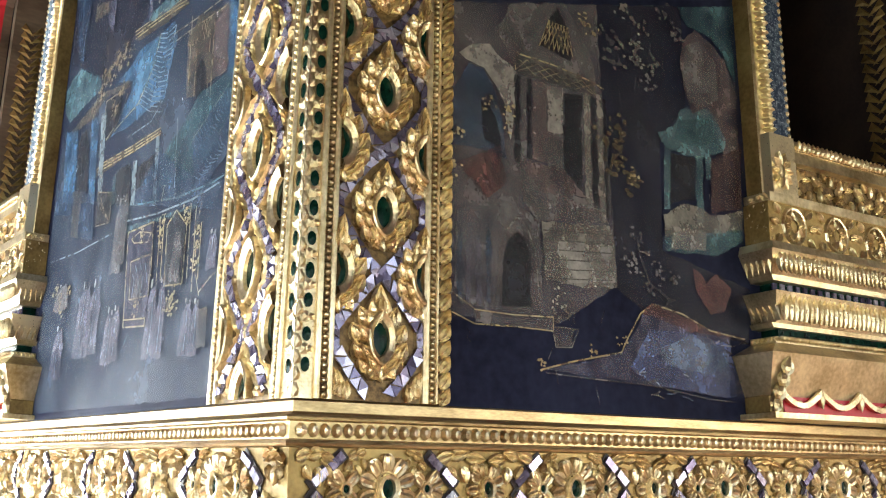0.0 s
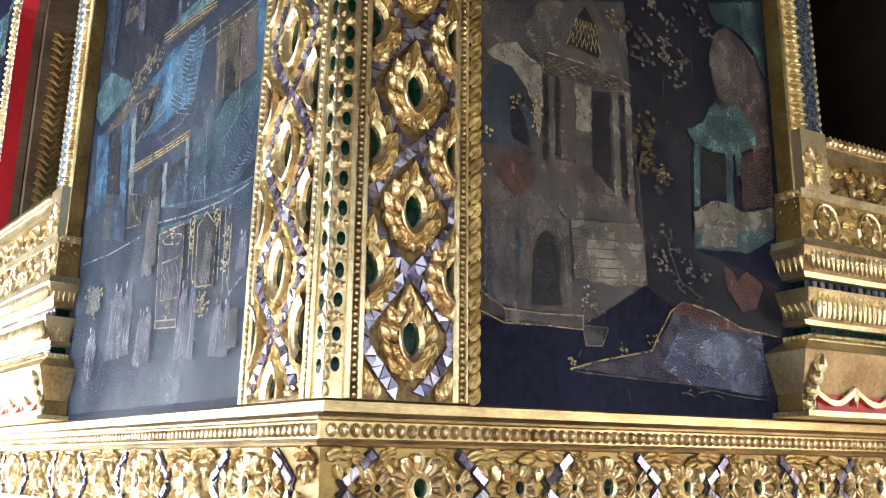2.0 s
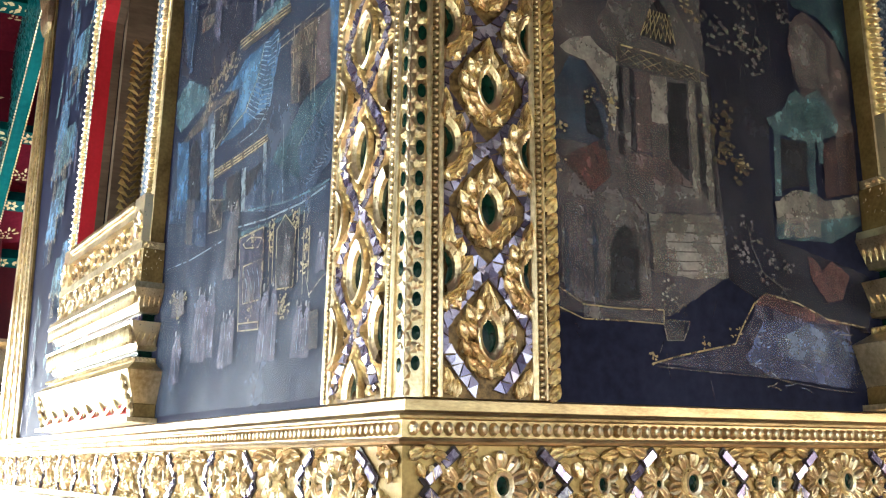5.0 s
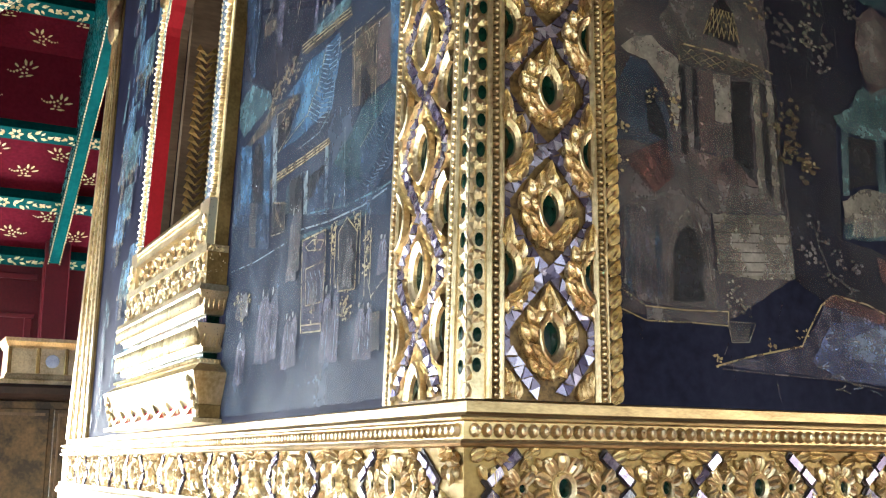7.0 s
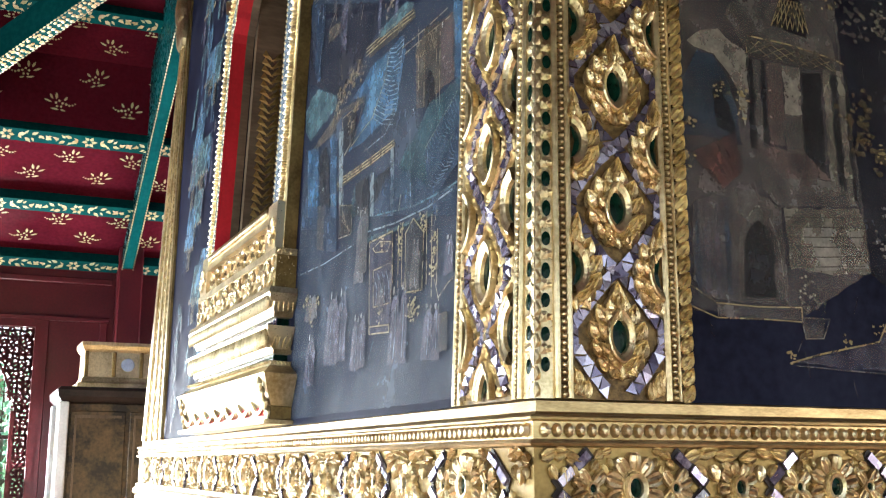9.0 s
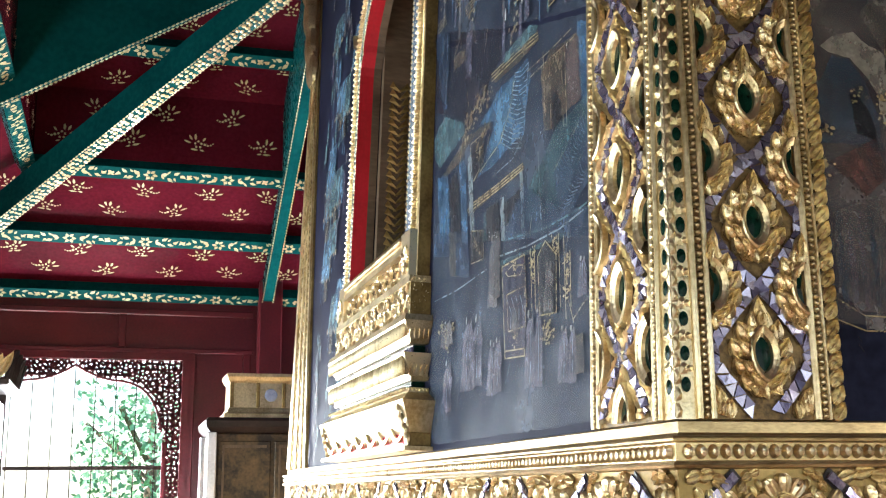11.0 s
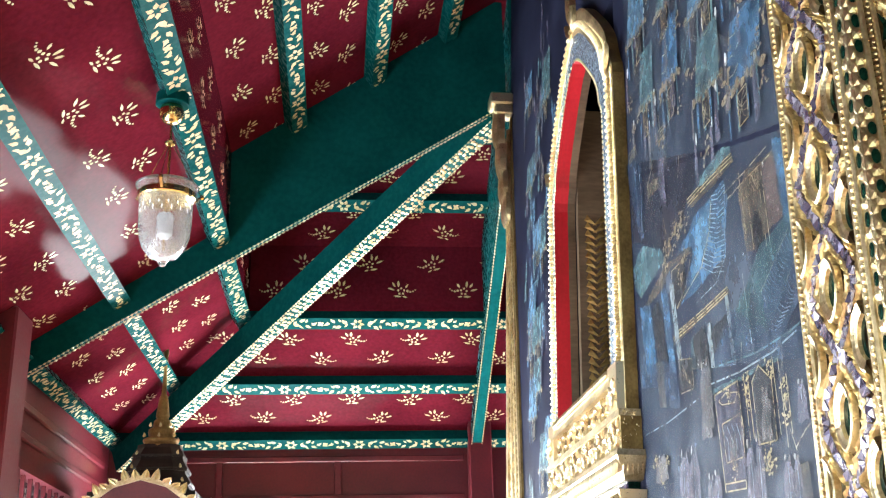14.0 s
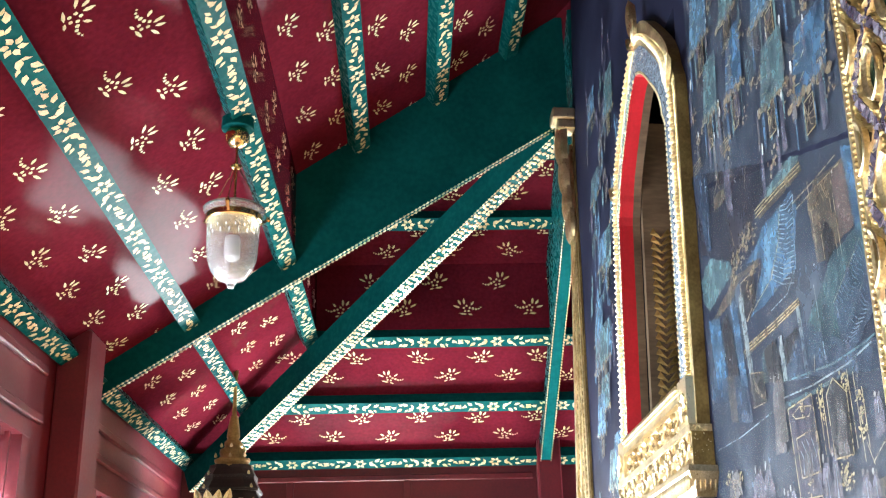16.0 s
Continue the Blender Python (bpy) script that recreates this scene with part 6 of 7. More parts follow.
# the brown hall and the second ribbed roof
mu.shape("brown_hall", W_EAVED, [(0.722, 0.959), (0.653, 0.997), (0.450, 0.967), (0.449, 0.795), (0.566, 0.787), (0.635, 0.775), (0.694, 0.786)])
mu.shape("brown_hall", W_RUSTG, [(0.561, 0.976), (0.475, 0.957), (0.453, 0.790), (0.532, 0.793)])
mu.shape("brown_hall", W_DARK, [(0.634, 0.769), (0.638, 0.850), (0.615, 0.872), (0.580, 0.831), (0.573, 0.776)])
mu.line("hall_line", W_EAVE, [(0.705, 1.016), (0.695, 0.909), (0.683, 0.790)], 0.004)
mu.line("hall_line", W_EAVE, [(0.663, 1.001), (0.653, 0.895), (0.642, 0.777)], 0.004)
mu.line("hall_line", W_EAVE, [(0.579, 0.969), (0.570, 0.867), (0.560, 0.753)], 0.004)
mu.line("hall_line", W_EAVE, [(0.556, 0.961), (0.548, 0.859), (0.538, 0.746)], 0.004)
mu.trellis([(0.716, 0.978), (0.585, 0.972), (0.585, 0.918), (0.708, 0.927)], W_EAVE)
mu.line("hall_line", W_EAVE, [(0.825, 1.003), (0.653, 0.997), (0.513, 0.998)], 0.004)
mu.line("hall_line", W_EAVE, [(0.803, 0.977), (0.649, 0.975), (0.494, 0.969)], 0.004)
mu.shape("blue_edge", W_BLUE, [(0.477, 1.003), (0.416, 0.979), (0.399, 0.760), (0.446, 0.769)])
mu.shape("painted_roof", W_TEALD, [(0.802, 0.667), (0.706, 0.709), (0.596, 0.777), (0.512, 0.777), (0.417, 0.791), (0.407, 0.683), (0.462, 0.619), (0.586, 0.559), (0.715, 0.559), (0.821, 0.576)])
mu.shape("painted_roof", W_BLUED, [(0.617, 0.659), (0.437, 0.754), (0.406, 0.677), (0.401, 0.579), (0.492, 0.529), (0.603, 0.563)])
mu.ribs([(0.626, 0.662), (0.532, 0.707), (0.437, 0.754)], [(0.557, 0.619), (0.482, 0.661), (0.412, 0.712)], 14, W_GREYB, 0.0032)
mu.ribs([(0.603, 0.563), (0.505, 0.618), (0.406, 0.671)], [(0.524, 0.548), (0.443, 0.584), (0.404, 0.622)], 13, W_GREYB, 0.0032)
mu.line("ridge_line", W_OCHRE, [(0.626, 0.662), (0.532, 0.707), (0.437, 0.754)], 0.004)
mu.line("ridge_line", W_OCHRE, [(0.560, 0.588), (0.478, 0.636), (0.406, 0.677)], 0.003)
mu.shape("lower_wash", W_BLUED, [(0.992, 0.584), (0.839, 0.676), (0.586, 0.556), (0.385, 0.504), (0.397, 0.441), (0.987, 0.560)])
mu.line("ledge_line", W_GREYB, [(0.732, 0.743), (0.701, 0.524)], 0.005)
mu.line("ledge_line", W_TEAL, [(0.987, 0.560), (0.676, 0.522), (0.477, 0.519), (0.394, 0.524)], 0.005)
mu.shape("upper_shape", W_MAUVE, [(1.374, 1.187), (1.410, 1.268), (1.404, 1.369), (1.338, 1.343), (1.339, 1.242), (1.337, 1.183)])
mu.shape("upper_shape", W_EAVED, [(1.535, 1.279), (1.535, 1.332), (1.416, 1.313), (1.400, 1.264)])
mu.line("upper_line", W_EAVE, [(1.535, 1.279), (1.535, 1.332), (1.445, 1.386)], 0.004)
mu.line("upper_line", W_GREYB, [(1.630, 1.178), (1.620, 1.318), (1.634, 1.460)], 0.004)
mu.shape("upper_shape", W_BLUED, [(1.809, 1.529), (1.604, 1.448), (1.598, 1.319), (1.612, 1.163), (1.657, 1.178)])
for u, v in ((1.670, 1.439), (1.621, 1.407), (0.538, 0.964), (0.711, 0.791), (1.537, 0.775), (1.491, 0.750), (1.119, 0.605), (1.075, 0.594),):
    mu.sprig("pale_dab", W_WHITE, u, v, 0.01, 5)
# doorways, ledges and pale draped shapes before them
mu.shape("ledge_band", W_TEALD, [(1.035, 0.506), (0.879, 0.497), (0.670, 0.487), (0.545, 0.486), (0.551, 0.472), (0.804, 0.480), (1.023, 0.493)])
mu.line("ledge_line", W_GREYB, [(1.693, 0.502), (1.438, 0.496), (1.139, 0.506)], 0.004)
mu.line("ledge_line", W_GREYB, [(1.035, 0.523), (0.808, 0.504), (0.577, 0.499), (0.433, 0.511)], 0.005)
mu.shape("left_wall", W_BLUED, [(1.719, 0.661), (1.721, 0.747), (1.334, 0.665), (1.302, 0.512), (1.477, 0.550), (1.523, 0.623)])
mu.shape("left_wall", W_GREYD, [(1.518, 0.557), (1.546, 0.710), (1.458, 0.692), (1.444, 0.541)])
mu.shape("left_door", W_DARK, [(1.284, 0.555), (1.297, 0.658), (1.178, 0.632), (1.174, 0.546)])
mu.line("door_line", W_EAVE, [(1.288, 0.552), (1.299, 0.658), (1.172, 0.631), (1.169, 0.543), (1.288, 0.552)], 0.004)
mu.line("door_line", W_EAVE, [(1.269, 0.636), (1.224, 0.589), (1.181, 0.558)], 0.003)
mu.line("door_line", W_EAVE, [(1.265, 0.620), (1.222, 0.583), (1.181, 0.555)], 0.003)
mu.line("door_line", W_EAVE, [(1.261, 0.604), (1.221, 0.576), (1.180, 0.552)], 0.003)
mu.shape("doorway", W_MAUVED, [(1.001, 0.485), (0.823, 0.487), (0.800, 0.341), (0.807, 0.212), (0.960, 0.223)])
mu.line("door_line", W_OCHRE, [(0.960, 0.223), (0.999, 0.485), (0.819, 0.484), (0.800, 0.341)], 0.005)
mu.line("door_line", W_OCHRE, [(0.961, 0.243), (0.811, 0.233), (0.808, 0.213), (0.960, 0.223)], 0.004)
mu.line("door_line", W_OCHRE, [(0.937, 0.294), (0.954, 0.398), (0.816, 0.399), (0.804, 0.290), (0.937, 0.294)], 0.004)
mu.line("door_line", W_OCHRE, [(0.967, 0.462), (0.912, 0.473), (0.827, 0.457), (0.849, 0.435), (0.945, 0.448), (0.967, 0.462)], 0.003)
mu.line("curtain_line", W_GREYB, [(0.951, 0.384), (0.915, 0.344), (0.919, 0.298)], 0.003)
mu.line("curtain_line", W_GREYB, [(0.917, 0.384), (0.885, 0.344), (0.885, 0.296)], 0.003)
mu.line("curtain_line", W_GREYB, [(0.883, 0.384), (0.856, 0.344), (0.852, 0.295)], 0.003)
mu.line("curtain_line", W_GREYB, [(0.851, 0.384), (0.827, 0.344), (0.819, 0.293)], 0.003)
for u, v in ((0.890, 0.459), (0.887, 0.268),):
    mu.sprig("door_carving", W_OCHRE, u, v, 0.025, 14)
mu.shape("arch_inside", W_DARK, [(0.704, 0.302), (0.723, 0.458), (0.670, 0.490), (0.599, 0.441), (0.595, 0.293)])
mu.line("arch_line", W_OCHRE, [(0.704, 0.302), (0.721, 0.458), (0.670, 0.488), (0.596, 0.438), (0.591, 0.293), (0.704, 0.302)], 0.004)
mu.line("pillar_line", W_OCHRE, [(0.773, 0.490), (0.757, 0.322)], 0.004)
mu.line("pillar_line", W_OCHRE, [(0.747, 0.489), (0.731, 0.319)], 0.004)
mu.line("pillar_line", W_OCHRE, [(0.582, 0.488), (0.565, 0.301)], 0.004)
mu.line("pillar_line", W_OCHRE, [(0.549, 0.475), (0.530, 0.267)], 0.004)
mu.line("pillar_line", W_OCHRE, [(0.509, 0.430), (0.501, 0.292)], 0.004)
for u, v in ((0.760, 0.475), (0.763, 0.446), (0.761, 0.416), (0.605, 0.480), (0.585, 0.451), (0.529, 0.416), (0.527, 0.386), (0.526, 0.355), (0.525, 0.331),):
    mu.sprig("pillar_carving", W_OCHRE, u, v, 0.025, 12)
mu.line("ledge_line", W_EAVE, [(0.490, 0.259), (0.431, 0.288), (0.360, 0.310)], 0.004)
mu.shape("chest", W_GREYD, [(0.480, 0.217), (0.433, 0.220), (0.423, 0.129), (0.472, 0.133)])
mu.line("chest_line", W_OCHRED, [(0.478, 0.202), (0.431, 0.205), (0.433, 0.220), (0.480, 0.217), (0.472, 0.133)], 0.004)
for u, v in ((1.592, 0.395), (1.543, 0.361), (1.521, 0.330), (1.469, 0.375), (0.650, 0.270), (0.631, 0.250), (0.663, 0.247),):
    mu.sprig("carved_stand", W_OCHRE, u, v, 0.03, 16)
for u, v, h, w in ((1.500, 0.115, 0.175, 0.118), (1.291, 0.161, 0.245, 0.141), (1.202, 0.169, 0.231, 0.109), (1.066, 0.130, 0.170, 0.082), (1.016, 0.134, 0.167, 0.079), (0.765, 0.121, 0.221, 0.085), (0.706, 0.123, 0.223, 0.065), (0.541, 0.116, 0.149, 0.075), (0.490, 0.112, 0.146, 0.051), (0.433, 0.306, 0.101, 0.060),):
    mu.draped(u, v, h, w, W_MAUVE)
for u, v, h, w in ((1.070, 0.380, 0.233, 0.091), (1.034, 0.403, 0.208, 0.061), (0.640, 0.303, 0.138, 0.070), (0.876, 0.289, 0.072, 0.063), (1.520, 0.326, 0.091, 0.156),):
    mu.draped(u, v, h, w, W_GREY)
mu.shape("wash", W_WASHB, [(0.43, 1.02), (1.78, 1.47), (1.74, 3.0), (0.5, 3.0)])
# the upper part of the wall, and its strip beyond the window
def hall(u, v, w, h, mat):
    """A small painted hall: a leaning ribbed roof over posts, a latticed door and a scalloped brown eave."""
    lean = R.uniform(0.04, 0.12)
    mu.poly("hall_roof", mat, [(u + w, v + h * 0.42), (u, v + h * 0.36), (u - lean * 0.3, v + h), (u + w * 0.75, v + h * 1.05)])
    for k in range(7):
        t = k / 7
        y = v + h * (0.42 + 0.6 * t)
        mu.line("hall_rib", W_GREY if k % 2 else W_OCHRE, [(u + w * (0.98 - 0.2 * t), y), (u + w * (0.78 - 0.2 * t), y - 0.012), (u + w * (0.6 - 0.15 * t), y + 0.006)], 0.003)
    for k in range(9):
        x = u + w * 1.05 - w * 1.1 * k / 8
        mu.blob("hall_eave", W_EAVE, x, v + h * (0.44 - 0.012 * k) + 0.01 * (k % 2), w * 0.085, 0.016, 8, 0.3)
    for k in range(4):
        x = u + w * (0.08 + 0.27 * k) + R.uniform(-0.008, 0.008)
        mu.quad("hall_post", (W_TEAL, W_BLUE)[k % 2], x, v, x + R.uniform(0.008, 0.02), v + h * 0.4, 0, 0.003)
    x, y, ww, hh = u + w * R.uniform(0.15, 0.5), v + 0.01, w * 0.26, h * 0.3
    mu.quad("hall_door", W_DARK, x, y, x + ww, y + hh, 0.006, 0.003)
    for k in range(5):
        t = k / 4
        mu.line("door_lattice", W_EAVE, [(x, y + hh * t), (x + ww * 0.5, y + hh * (t * 0.6 + 0.2)), (x + ww, y + hh * (1 - t))], 0.0026)
    mu.line("door_lattice", W_OCHRE, [(x, y), (x + ww, y), (x + ww, y + hh), (x, y + hh), (x, y)], 0.004)


for row_ in range(6):
    for col_ in range(4):
        u, v = 0.46 + 0.32 * col_ + R.uniform(-0.05, 0.05), 1.12 + 0.30 * row_ + 0.1 * (col_ % 2) + R.uniform(-0.06, 0.06)
        if v < 0.98 + 0.36 * (u - 0.4):
            continue
        if R.random() < 0.8:
            hall(u, v, R.uniform(0.16, 0.26), R.uniform(0.24, 0.36), (W_BLUE, W_TEAL, W_BLUEP)[(row_ + col_) % 3])
        for k in range(R.randrange(2, 6)):
            standing(u + R.uniform(-0.06, 0.28), v + R.uniform(-0.14, 0.1), R.uniform(0.1, 0.2), (W_MAUVE, W_GREY, W_MAUVE)[k % 3])
        for k in range(3):
            mu.sprig("brown_foliage", W_EAVE, u + R.uniform(-0.05, 0.3), v + R.uniform(-0.1, 0.25), R.uniform(0.025, 0.05), 12)
# the strip beyond the window: cascades of lilac and blue dabs
for i in range(46):
    u, v = R.uniform(3.12, 4.05), R.uniform(0.1, 3.2)
    mt = (W_BLUEP, W_TEAL, W_MAUVE, W_GREY)[i % 4]
    for k in range(R.randrange(3, 8)):
        x, y, h = u + R.uniform(-0.1, 0.1), v + R.uniform(-0.16, 0.16), R.uniform(0.05, 0.17)
        w = h * R.uniform(0.2, 0.4)
        mu.poly("dab", mt, [(x - w * 0.3, y), (x + w * 0.6, y + h * 0.12), (x + w * 0.5, y + h * 0.7), (x + w * 0.1, y + h), (x - w * 0.5, y + h * 0.55)])
    if i % 3 == 0:
        hall(R.uniform(3.14, 3.78), R.uniform(0.2, 2.8), 0.25, R.uniform(0.2, 0.35), (W_BLUEP, W_TEAL)[i % 2])
for g in range(34):
    # hatched groups of fine drawing lines: tiles, mouldings, lattices
    u, v, a, ln = R.uniform(0.45, 1.65), R.uniform(1.2, 2.6), R.choice((0.05, 0.7, 1.2, 1.57, 1.57)), R.uniform(0.05, 0.16)
    mt = R.choice((W_OCHRE, W_GREY, W_TEAL, W_GREY))
    for k in range(R.randrange(3, 9)):
        du, dv = (0.013 * k, 0.0) if a > 1 else (0.004 * k, 0.012 * k)
        mu.line("drawing_line", mt, [(u + du, v + dv), (u + du + ln * math.cos(a) * 0.5 + 0.004, v + dv + ln * math.sin(a) * 0.5), (u + du + ln * math.cos(a), v + dv + ln * math.sin(a))], 0.0028)
for i in range(60):
    u, v = (R.uniform(0.41, 1.74), R.uniform(0.02, 2.6))
    mu.line("scratch", (W_GREY, W_OCHRE, W_TEAL)[i % 3], [(u, v), (u + R.uniform(-0.04, 0.04), v + R.uniform(0.02, 0.12))], 0.002)
mu.done()

# ---------------------------------------------------------------- hanging lamp
lp = thing("hanging_lamp", pose(-1.755, 2.72, 3.08), "bell-shaped clear glass lamp on a brass rod under a ceiling beam", "lamp")
bm = bmesh.new()
outer = [(0.012, -0.02), (0.022, 0.0), (0.028, 0.008), (0.062, 0.022), (0.092, 0.06), (0.108, 0.11), (0.114, 0.18), (0.116, 0.26), (0.118, 0.30), (0.132, 0.335), (0.138, 0.35)]
inner = [(r_ - 0.004, z + 0.004) for r_, z in outer[3:]][::-1]
prof = outer + inner + [(0.02, 0.012)]
rings = []
for r_, z in prof:
    rings.append([bm.verts.new((r_ * math.cos(i * math.pi / 16), r_ * math.sin(i * math.pi / 16), z)) for i in range(32)])
for p, q in zip(rings, rings[1:]):
    for i in range(32):
        bm.faces.new((p[i], p[(i + 1) % 32], q[(i + 1) % 32], q[i]))
bm.faces.new(rings[0][::-1])
bm.faces.new(rings[-1])
gl = part("glass_bell", bm, GLASS, lp, "clear cut glass bell", True)
bm = bmesh.new()
for k in range(18):
    a = k * 0.349
    for z, h in ((0.215, 0.014), (0.24, 0.010)):
        c, s = math.cos(a + z * 9), math.sin(a + z * 9)
        r_ = 0.1165 if z > 0.15 else 0.1125
        vs = [(r_ * math.cos(a + z * 9 + d), r_ * math.sin(a + z * 9 + d), z + e) for d, e in ((-0.03, 0), (0, -h), (0.03, 0), (0, h))]
        bm.faces.new([bm.verts.new(v) for v in vs])
FROST = surface("frosted_cut", (0.55, 0.55, 0.58), (0.8, 0.8, 0.84), 30, 90, (0.5, 0.7))
part("cut_pattern", bm, FROST, gl, "frosted cut leaf pattern")
bm = bmesh.new()
ringp = [(0.121, 0.285), (0.126, 0.29), (0.126, 0.315), (0.121, 0.32)]
lathe(bm, ringp, 32)
part("brass_band", bm, BRASS, lp, "brass band round the rim")
for k in range(3):
    a = 0.5 + k * 2.094
    bm = bmesh.new()
    bar(bm, (0.125 * math.cos(a), 0.125 * math.sin(a), 0.30), (0.16 * math.cos(a), 0.16 * math.sin(a), 0.33), 0.012, 0.012)
    stud(bm, 0.163 * math.cos(a), 0.163 * math.sin(a), 0.325, 0.012, 0.012, 0.02, 8)
    part("hook", bm, BRASS, lp)
    bm = bmesh.new()
    bar(bm, (0.16 * math.cos(a), 0.16 * math.sin(a), 0.335), (0.012 * math.cos(a), 0.012 * math.sin(a), 0.56), 0.003, 0.003)
    part("chain", bm, BRASS, lp)
bm = bmesh.new()
lathe(bm, [(0.006, 0.05), (0.006, 0.70)], 8)
lathe(bm, [(0.004, 0.545), (0.022, 0.555), (0.026, 0.565), (0.008, 0.58)], 12)
part("rod", bm, BRASS, lp, "thin brass rod")
bm = bmesh.new()
lathe(bm, [(0.01, 0.10), (0.034, 0.12), (0.036, 0.21), (0.03, 0.22)], 14)
part("candle_cup", bm, FROST, lp, "pale candle cup inside the glass")
bm = bmesh.new()
lathe(bm, [(0.008, 0.66), (0.036, 0.668), (0.052, 0.69), (0.056, 0.715), (0.05, 0.74), (0.03, 0.755)], 20)
part("ceiling_boss", bm, BRASS, lp, "polished brass ceiling boss", True)
bm = bmesh.new()
lathe(bm, [(0.07, 0.748), (0.075, 0.752), (0.075, 0.80)], 20)
part("mount", bm, GREEN, lp, "green wooden mount")

# ---------------------------------------------------------------- lacquer cabinet with a gilt box on it
cb = thing("cabinet", pose(0.12, 6.98, 0), "tall dark lacquer cabinet with worn gold leaf", "cabinet")
bm = bmesh.new()
box(bm, -0.43, 0.48, -0.36, 0.36, 0.35, 1.94, bevel=0.01)
part("body", bm, CABINET, cb)
bm = bmesh.new()
for a, c, s in ((-0.43, 0.48, 0.0),):
    lo = [(-0.43, -0.36), (0.48, -0.36), (0.48, 0.36), (-0.43, 0.36)]
    rows = []
    for grow, z in ((0.0, 1.94), (0.02, 1.955), (0.045, 1.985), (0.05, 2.03), (0.03, 2.055)):
        rows.append([bm.verts.new((x + (grow if x > 0 else -grow), y + (grow if y > 0 else -grow), z)) for x, y in lo])
    for p, q in zip(rows, rows[1:]):
        for i in range(4):
            bm.faces.new((p[i], p[(i + 1) % 4], q[(i + 1) % 4], q[i]))
    bm.faces.new(rows[-1])
part("cornice", bm, BLACKWOOD, cb, "black moulded cornice")
# left legs white for the daylight on that side, right legs plain black wood
for x in (-0.43, 0.48):
    bm = bmesh.new()
    box(bm, x - 0.035, x + 0.035, -0.40, -0.33, 0.0, 1.945, bevel=0.008)
    part("leg", bm, LIT_EDGE if x < 0 else BLACKWOOD, cb, "pale worn corner post" if x < 0 else "")
    bm = bmesh.new()
    box(bm, x - 0.035, x + 0.035, 0.33, 0.40, 0.0, 1.945, bevel=0.008)
    part("leg", bm, LIT_EDGE if x < 0 else BLACKWOOD, cb)
for x0, x1 in ((-0.38, 0.01), (0.04, 0.43)):
    bm = bmesh.new()
    box(bm, x0, x1, -0.378, -0.36, 0.42, 1.88, bevel=0.006)
    d = part("door", bm, CABINET, cb, "worn black and gold door")
    bm = bmesh.new()
    box(bm, x0 + 0.03, x1 - 0.03, -0.384, -0.378, 1.83, 1.85)
    box(bm, x0 + 0.03, x0 + 0.045, -0.384, -0.378, 0.5, 1.83)
    part("border", bm, WOOD, d, "worn brown border line")
gx = thing("gilt_box", pose(0.14, 6.93, 2.055), "gilded wooden box with panels on top of the cabinet", "box")
bm = bmesh.new()
rows = []
for w, d, z in ((0.36, 0.24, 0.0), (0.36, 0.24, 0.035), (0.33, 0.21, 0.05), (0.325, 0.205, 0.07), (0.315, 0.195, 0.085), (0.31, 0.19, 0.27), (0.325, 0.205, 0.29), (0.34, 0.22, 0.32), (0.34, 0.22, 0.345)):
    rows.append([bm.verts.new((x * w, y * d, z)) for x, y in ((-1, -1), (1, -1), (1, 1), (-1, 1))])
for p, q in zip(rows, rows[1:]):
    for i in range(4):
        bm.faces.new((p[i], p[(i + 1) % 4], q[(i + 1) % 4], q[i]))
bm.faces.new(rows[-1])
part("body", bm, GOLD_PLAIN, gx)
for x in (-0.30, -0.10, 0.10, 0.30):
    bm = bmesh.new()
    box(bm, x - 0.014, x + 0.014, -0.204, -0.19, 0.085, 0.275, bevel=0.004)
    part("stile", bm, GOLD_DULL, gx)
bm = bmesh.new()
lathe(bm, [(0.05, 0.0), (0.048, 0.006), (0.03, 0.008)], 16)
dd = part("disc", bm, paint("disc_blue", (0.2, 0.25, 0.4), (0.4, 0.45, 0.6)), gx, "pale blue round inlay")
dd.matrix_local = pose(0.0, -0.196, 0.18, 90)

# ---------------------------------------------------------------- miniature shrine cabinet with a gilded gable and spire
sc = thing("shrine_cabinet", pose(-2.32, 6.24, 0.0), "dark wooden glazed shrine cabinet with gilded gable and spire", "cabinet")
HWc = 0.56
bm = bmesh.new()
box(bm, -HWc, HWc, -0.40, 0.40, 0.0, 0.9, bevel=0.01)
part("base", bm, BLACKWOOD, sc)
for x in (-HWc + 0.04, -0.02, HWc - 0.04):
    for y in (-0.36, 0.36):
        bm = bmesh.new()
        box(bm, x - 0.04, x + 0.04, y - 0.04, y + 0.04, 0.9, 2.2, bevel=0.006)
        part("post", bm, BLACKWOOD, sc)
for x0, x1 in ((-HWc + 0.08, -0.06), (0.02, HWc - 0.08)):
    bm = bmesh.new()
    box(bm, x0, x1, -0.365, -0.36, 0.95, 2.12)
    pn = part("pane", bm, PANE, sc, "clear glass pane")
    pn.visible_shadow = False
    bm = bmesh.new()
    for s in (-1, 1):
        xm = (x0 + x1) / 2 + s * (x1 - x0) / 2
        box(bm, xm - 0.03, xm + 0.03, -0.385, -0.366, 0.95, 2.14)
    box(bm, x0 - 0.03, x1 + 0.03, -0.385, -0.366, 2.09, 2.16)
    box(bm, (x0 + x1) / 2 - 0.012, (x0 + x1) / 2 + 0.012, -0.383, -0.366, 0.95, 2.1)
    part("door_frame", bm, BLACKWOOD, sc)
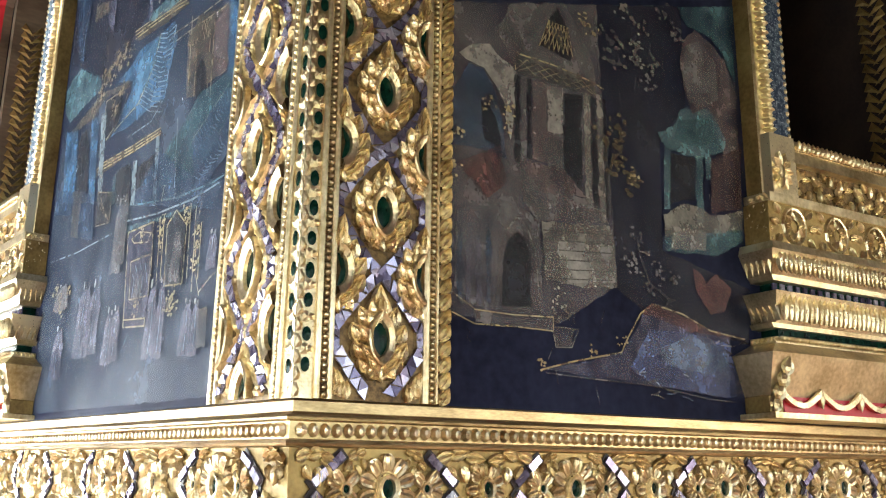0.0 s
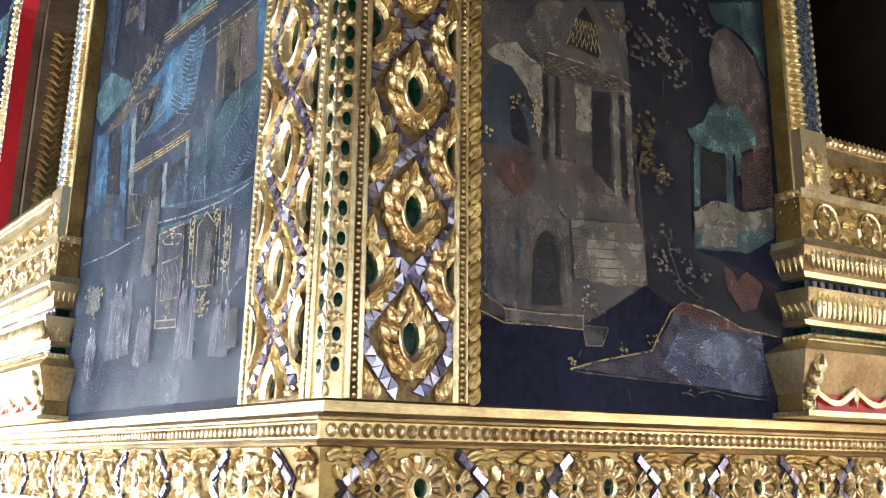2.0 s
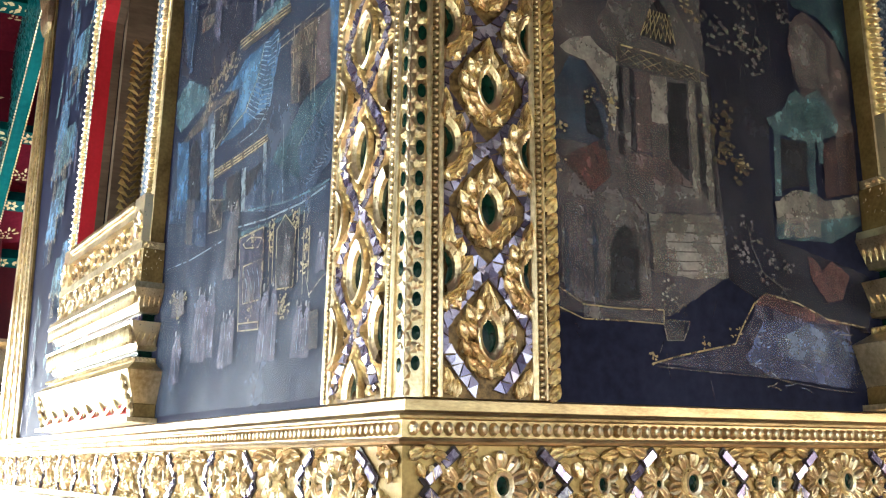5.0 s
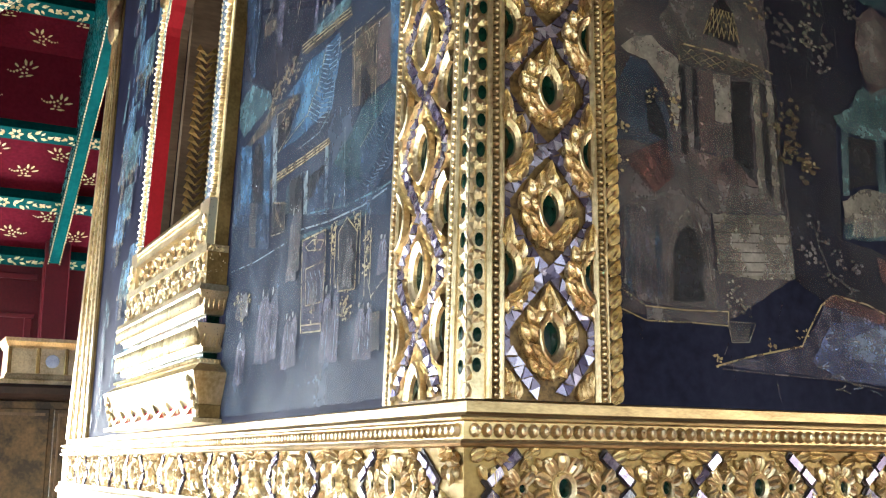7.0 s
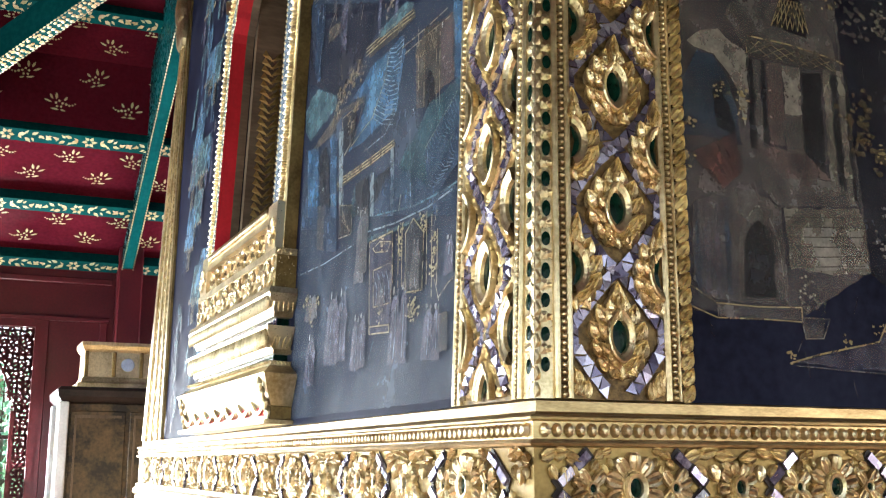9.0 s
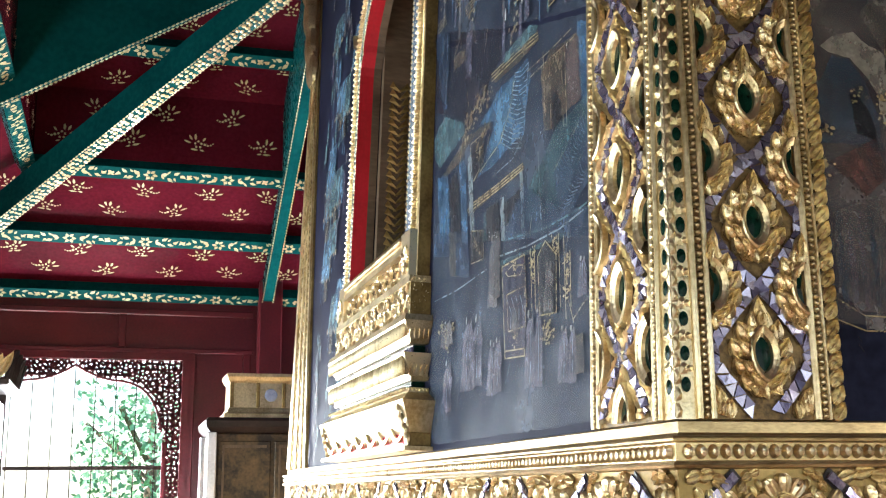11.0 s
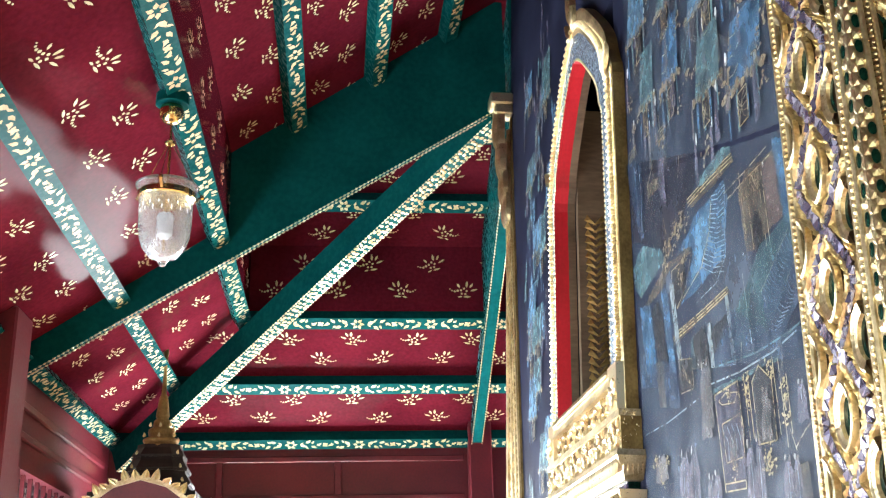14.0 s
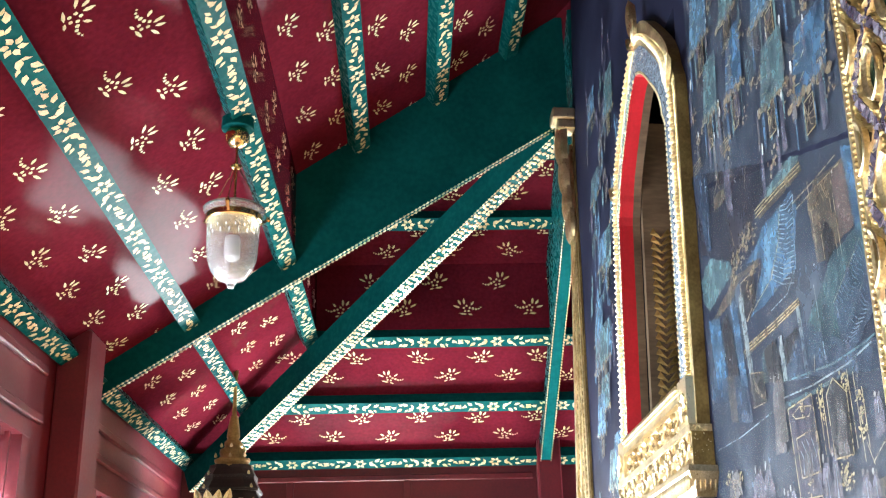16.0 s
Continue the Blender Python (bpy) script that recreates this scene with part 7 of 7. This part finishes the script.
for s in (-1, 1):
    bm = bmesh.new()
    box(bm, s * (HWc - 0.01) - 0.003, s * (HWc - 0.01) + 0.003, -0.3, 0.3, 0.95, 2.12)
    pn = part("pane", bm, PANE, sc, "clear glass pane")
    pn.visible_shadow = False
    bm = bmesh.new()
    for k in range(3):
        box(bm, s * (HWc - 0.06) - 0.04, s * (HWc - 0.06) + 0.04, -0.425, -0.40, 1.98 + 0.07 * k, 2.035 + 0.07 * k, bevel=0.008)
    part("bracket", bm, GOLD_PLAIN, sc, "gilt carved bracket")
bm = bmesh.new()
box(bm, -HWc + 0.06, HWc - 0.06, 0.30, 0.33, 0.9, 2.2)
box(bm, -HWc + 0.06, HWc - 0.06, -0.3, 0.3, 1.45, 1.48)
part("back_panel", bm, BLACKWOOD, sc, "dark wooden back and shelf")
bm = bmesh.new()
box(bm, -HWc - 0.08, HWc + 0.08, -0.48, 0.48, 2.2, 2.245, bevel=0.01)
part("eave_board", bm, BLACKWOOD, sc)
bm = bmesh.new()
gab = [(-HWc - 0.02, 2.245), (HWc + 0.02, 2.245), (HWc - 0.04, 2.34), (0.34, 2.43), (0.18, 2.55), (0.0, 2.60), (-0.18, 2.55), (-0.34, 2.43), (-HWc + 0.04, 2.34)]
prism(bm, gab, -0.42, -0.38, lambda a, b_, d: (a, d, b_))
part("gable", bm, surface("wine_lacquer", (0.03, 0.006, 0.008), (0.07, 0.012, 0.016), 5, 60, (0.3, 0.5)), sc, "dark wine red gable board")
bm = bmesh.new()


def up_petal(bm, x, z, y, ang, ln, wd, hi):
    k = len(bm.verts)
    petal(bm, 0, 0, 0, ang, ln, wd, hi)
    bm.verts.ensure_lookup_table()
    for v in bm.verts[k:]:
        a_, b_, c_ = v.co
        v.co = Vector((x + a_, y - c_, z + b_))


pts = gab[2:]
for (xa, za), (xb, zb) in zip(pts, pts[1:]):
    for k in range(3):
        t = (k + 0.5) / 3
        x, z = xa + (xb - xa) * t, za + (zb - za) * t
        lf = bmesh.new()
        lean = -1.1 * (1 if x > 0 else -1) * min(1, abs(x) * 6)
        up_petal(lf, x, z - 0.01, -0.425, math.pi / 2 + lean * (0.5 if k % 2 else 0.9), 0.10 if k % 2 else 0.075, 0.06, 0.03)
        part("crest_leaf", lf, GOLD_PLAIN, sc)
    bar(bm, (xa, -0.43, za), (xb, -0.43, zb), 0.03, 0.03)
for s in (-1, 1):
    for k in range(4):
        lf = bmesh.new()
        up_petal(lf, s * (HWc + 0.0 - 0.03 * k), 2.25, -0.43, math.pi / 2 - s * (0.5 - 0.15 * k), 0.20 - 0.03 * k, 0.075, 0.03)
        part("crest_leaf", lf, GOLD_PLAIN, sc)
part("crest_rail", bm, GOLD_PLAIN, sc, "gilt rail of the crest")
bm = bmesh.new()
for s in (-1, 1):
    for i in range(4):
        x = s * (0.05 + 0.085 * i)
        for j in range(5):
            a = s * (0.3 + j * 1.1)
            up_petal(bm, x + 0.02 * math.cos(a), 2.345 + 0.02 * math.sin(a) + 0.03 * (1 - i / 3), -0.421, a, 0.05, 0.026, 0.016)
part("gable_carving", bm, GOLD_PLAIN, sc, "gilt scroll carving")
SX, SY = 0.04, 0.10
bm = bmesh.new()
TIERS = ((0.25, 2.5, 2.59), (0.22, 2.60, 2.69), (0.195, 2.70, 2.79), (0.165, 2.80, 2.88))
for w, z0, z1 in TIERS:
    rows = [[bm.verts.new((SX + x * ww, SY + y * ww, z)) for x, y in ((-1, -0.6), (-0.6, -1), (0.6, -1), (1, -0.6), (1, 0.6), (0.6, 1), (-0.6, 1), (-1, 0.6))] for ww, z in ((w * 1.08, z0), (w * 1.1, z0 + 0.018), (w * 0.92, z1 - 0.01), (w * 0.9, z1 + 0.015))]
    for p, q in zip(rows, rows[1:]):
        for i in range(8):
            bm.faces.new((p[i], p[(i + 1) % 8], q[(i + 1) % 8], q[i]))
    bm.faces.new(rows[0][::-1])
    bm.faces.new(rows[-1])
box(bm, -0.36, 0.36, -0.36, 0.36, 2.24, 2.52)
part("tiered_roof", bm, BLACKWOOD, sc, "dark stepped roof")
for w, z in [(w * 1.02, z0 + 0.018) for w, z0, z1 in TIERS] + [(0.125, 2.95), (0.085, 3.03)]:
    for x, y in ((-1, -1), (1, -1), (1, 1), (-1, 1), (0, -1.1)):
        bm = bmesh.new()
        lathe(bm, [(0.006, 0), (0.012, 0.008), (0.008, 0.022), (0.002, 0.032)], 6, (SX + x * w * 0.85, SY + y * w * 0.85, z))
        part("finial_knob", bm, GOLD_LEAF, sc, "small pale roof knob")
bm = bmesh.new()
lathe(bm, [(0.15, 2.88), (0.155, 2.90), (0.115, 2.915), (0.13, 2.93), (0.132, 2.945), (0.09, 2.965), (0.098, 3.0), (0.095, 3.02), (0.06, 3.04), (0.066, 3.06), (0.062, 3.08), (0.042, 3.1), (0.05, 3.12), (0.045, 3.16), (0.034, 3.24), (0.028, 3.27), (0.018, 3.28), (0.014, 3.36), (0.011, 3.52), (0.018, 3.53), (0.016, 3.55), (0.010, 3.56), (0.020, 3.60), (0.014, 3.64), (0.003, 3.69)], 16, (SX, SY, 0))
part("spire", bm, GOLD_DULL, sc, "slender dull gold spire", True)
for s in (-1, 1):
    bm = bmesh.new()
    for k in range(7):
        y = -0.45 + 0.14 * k
        bar(bm, (s * (HWc + 0.06), y, 2.24), (s * (HWc + 0.10), y + 0.06, 2.42 + 0.03 * (k % 2)), 0.03, 0.02)
    part("side_crest", bm, BLACKWOOD, sc, "dark carved side crest")
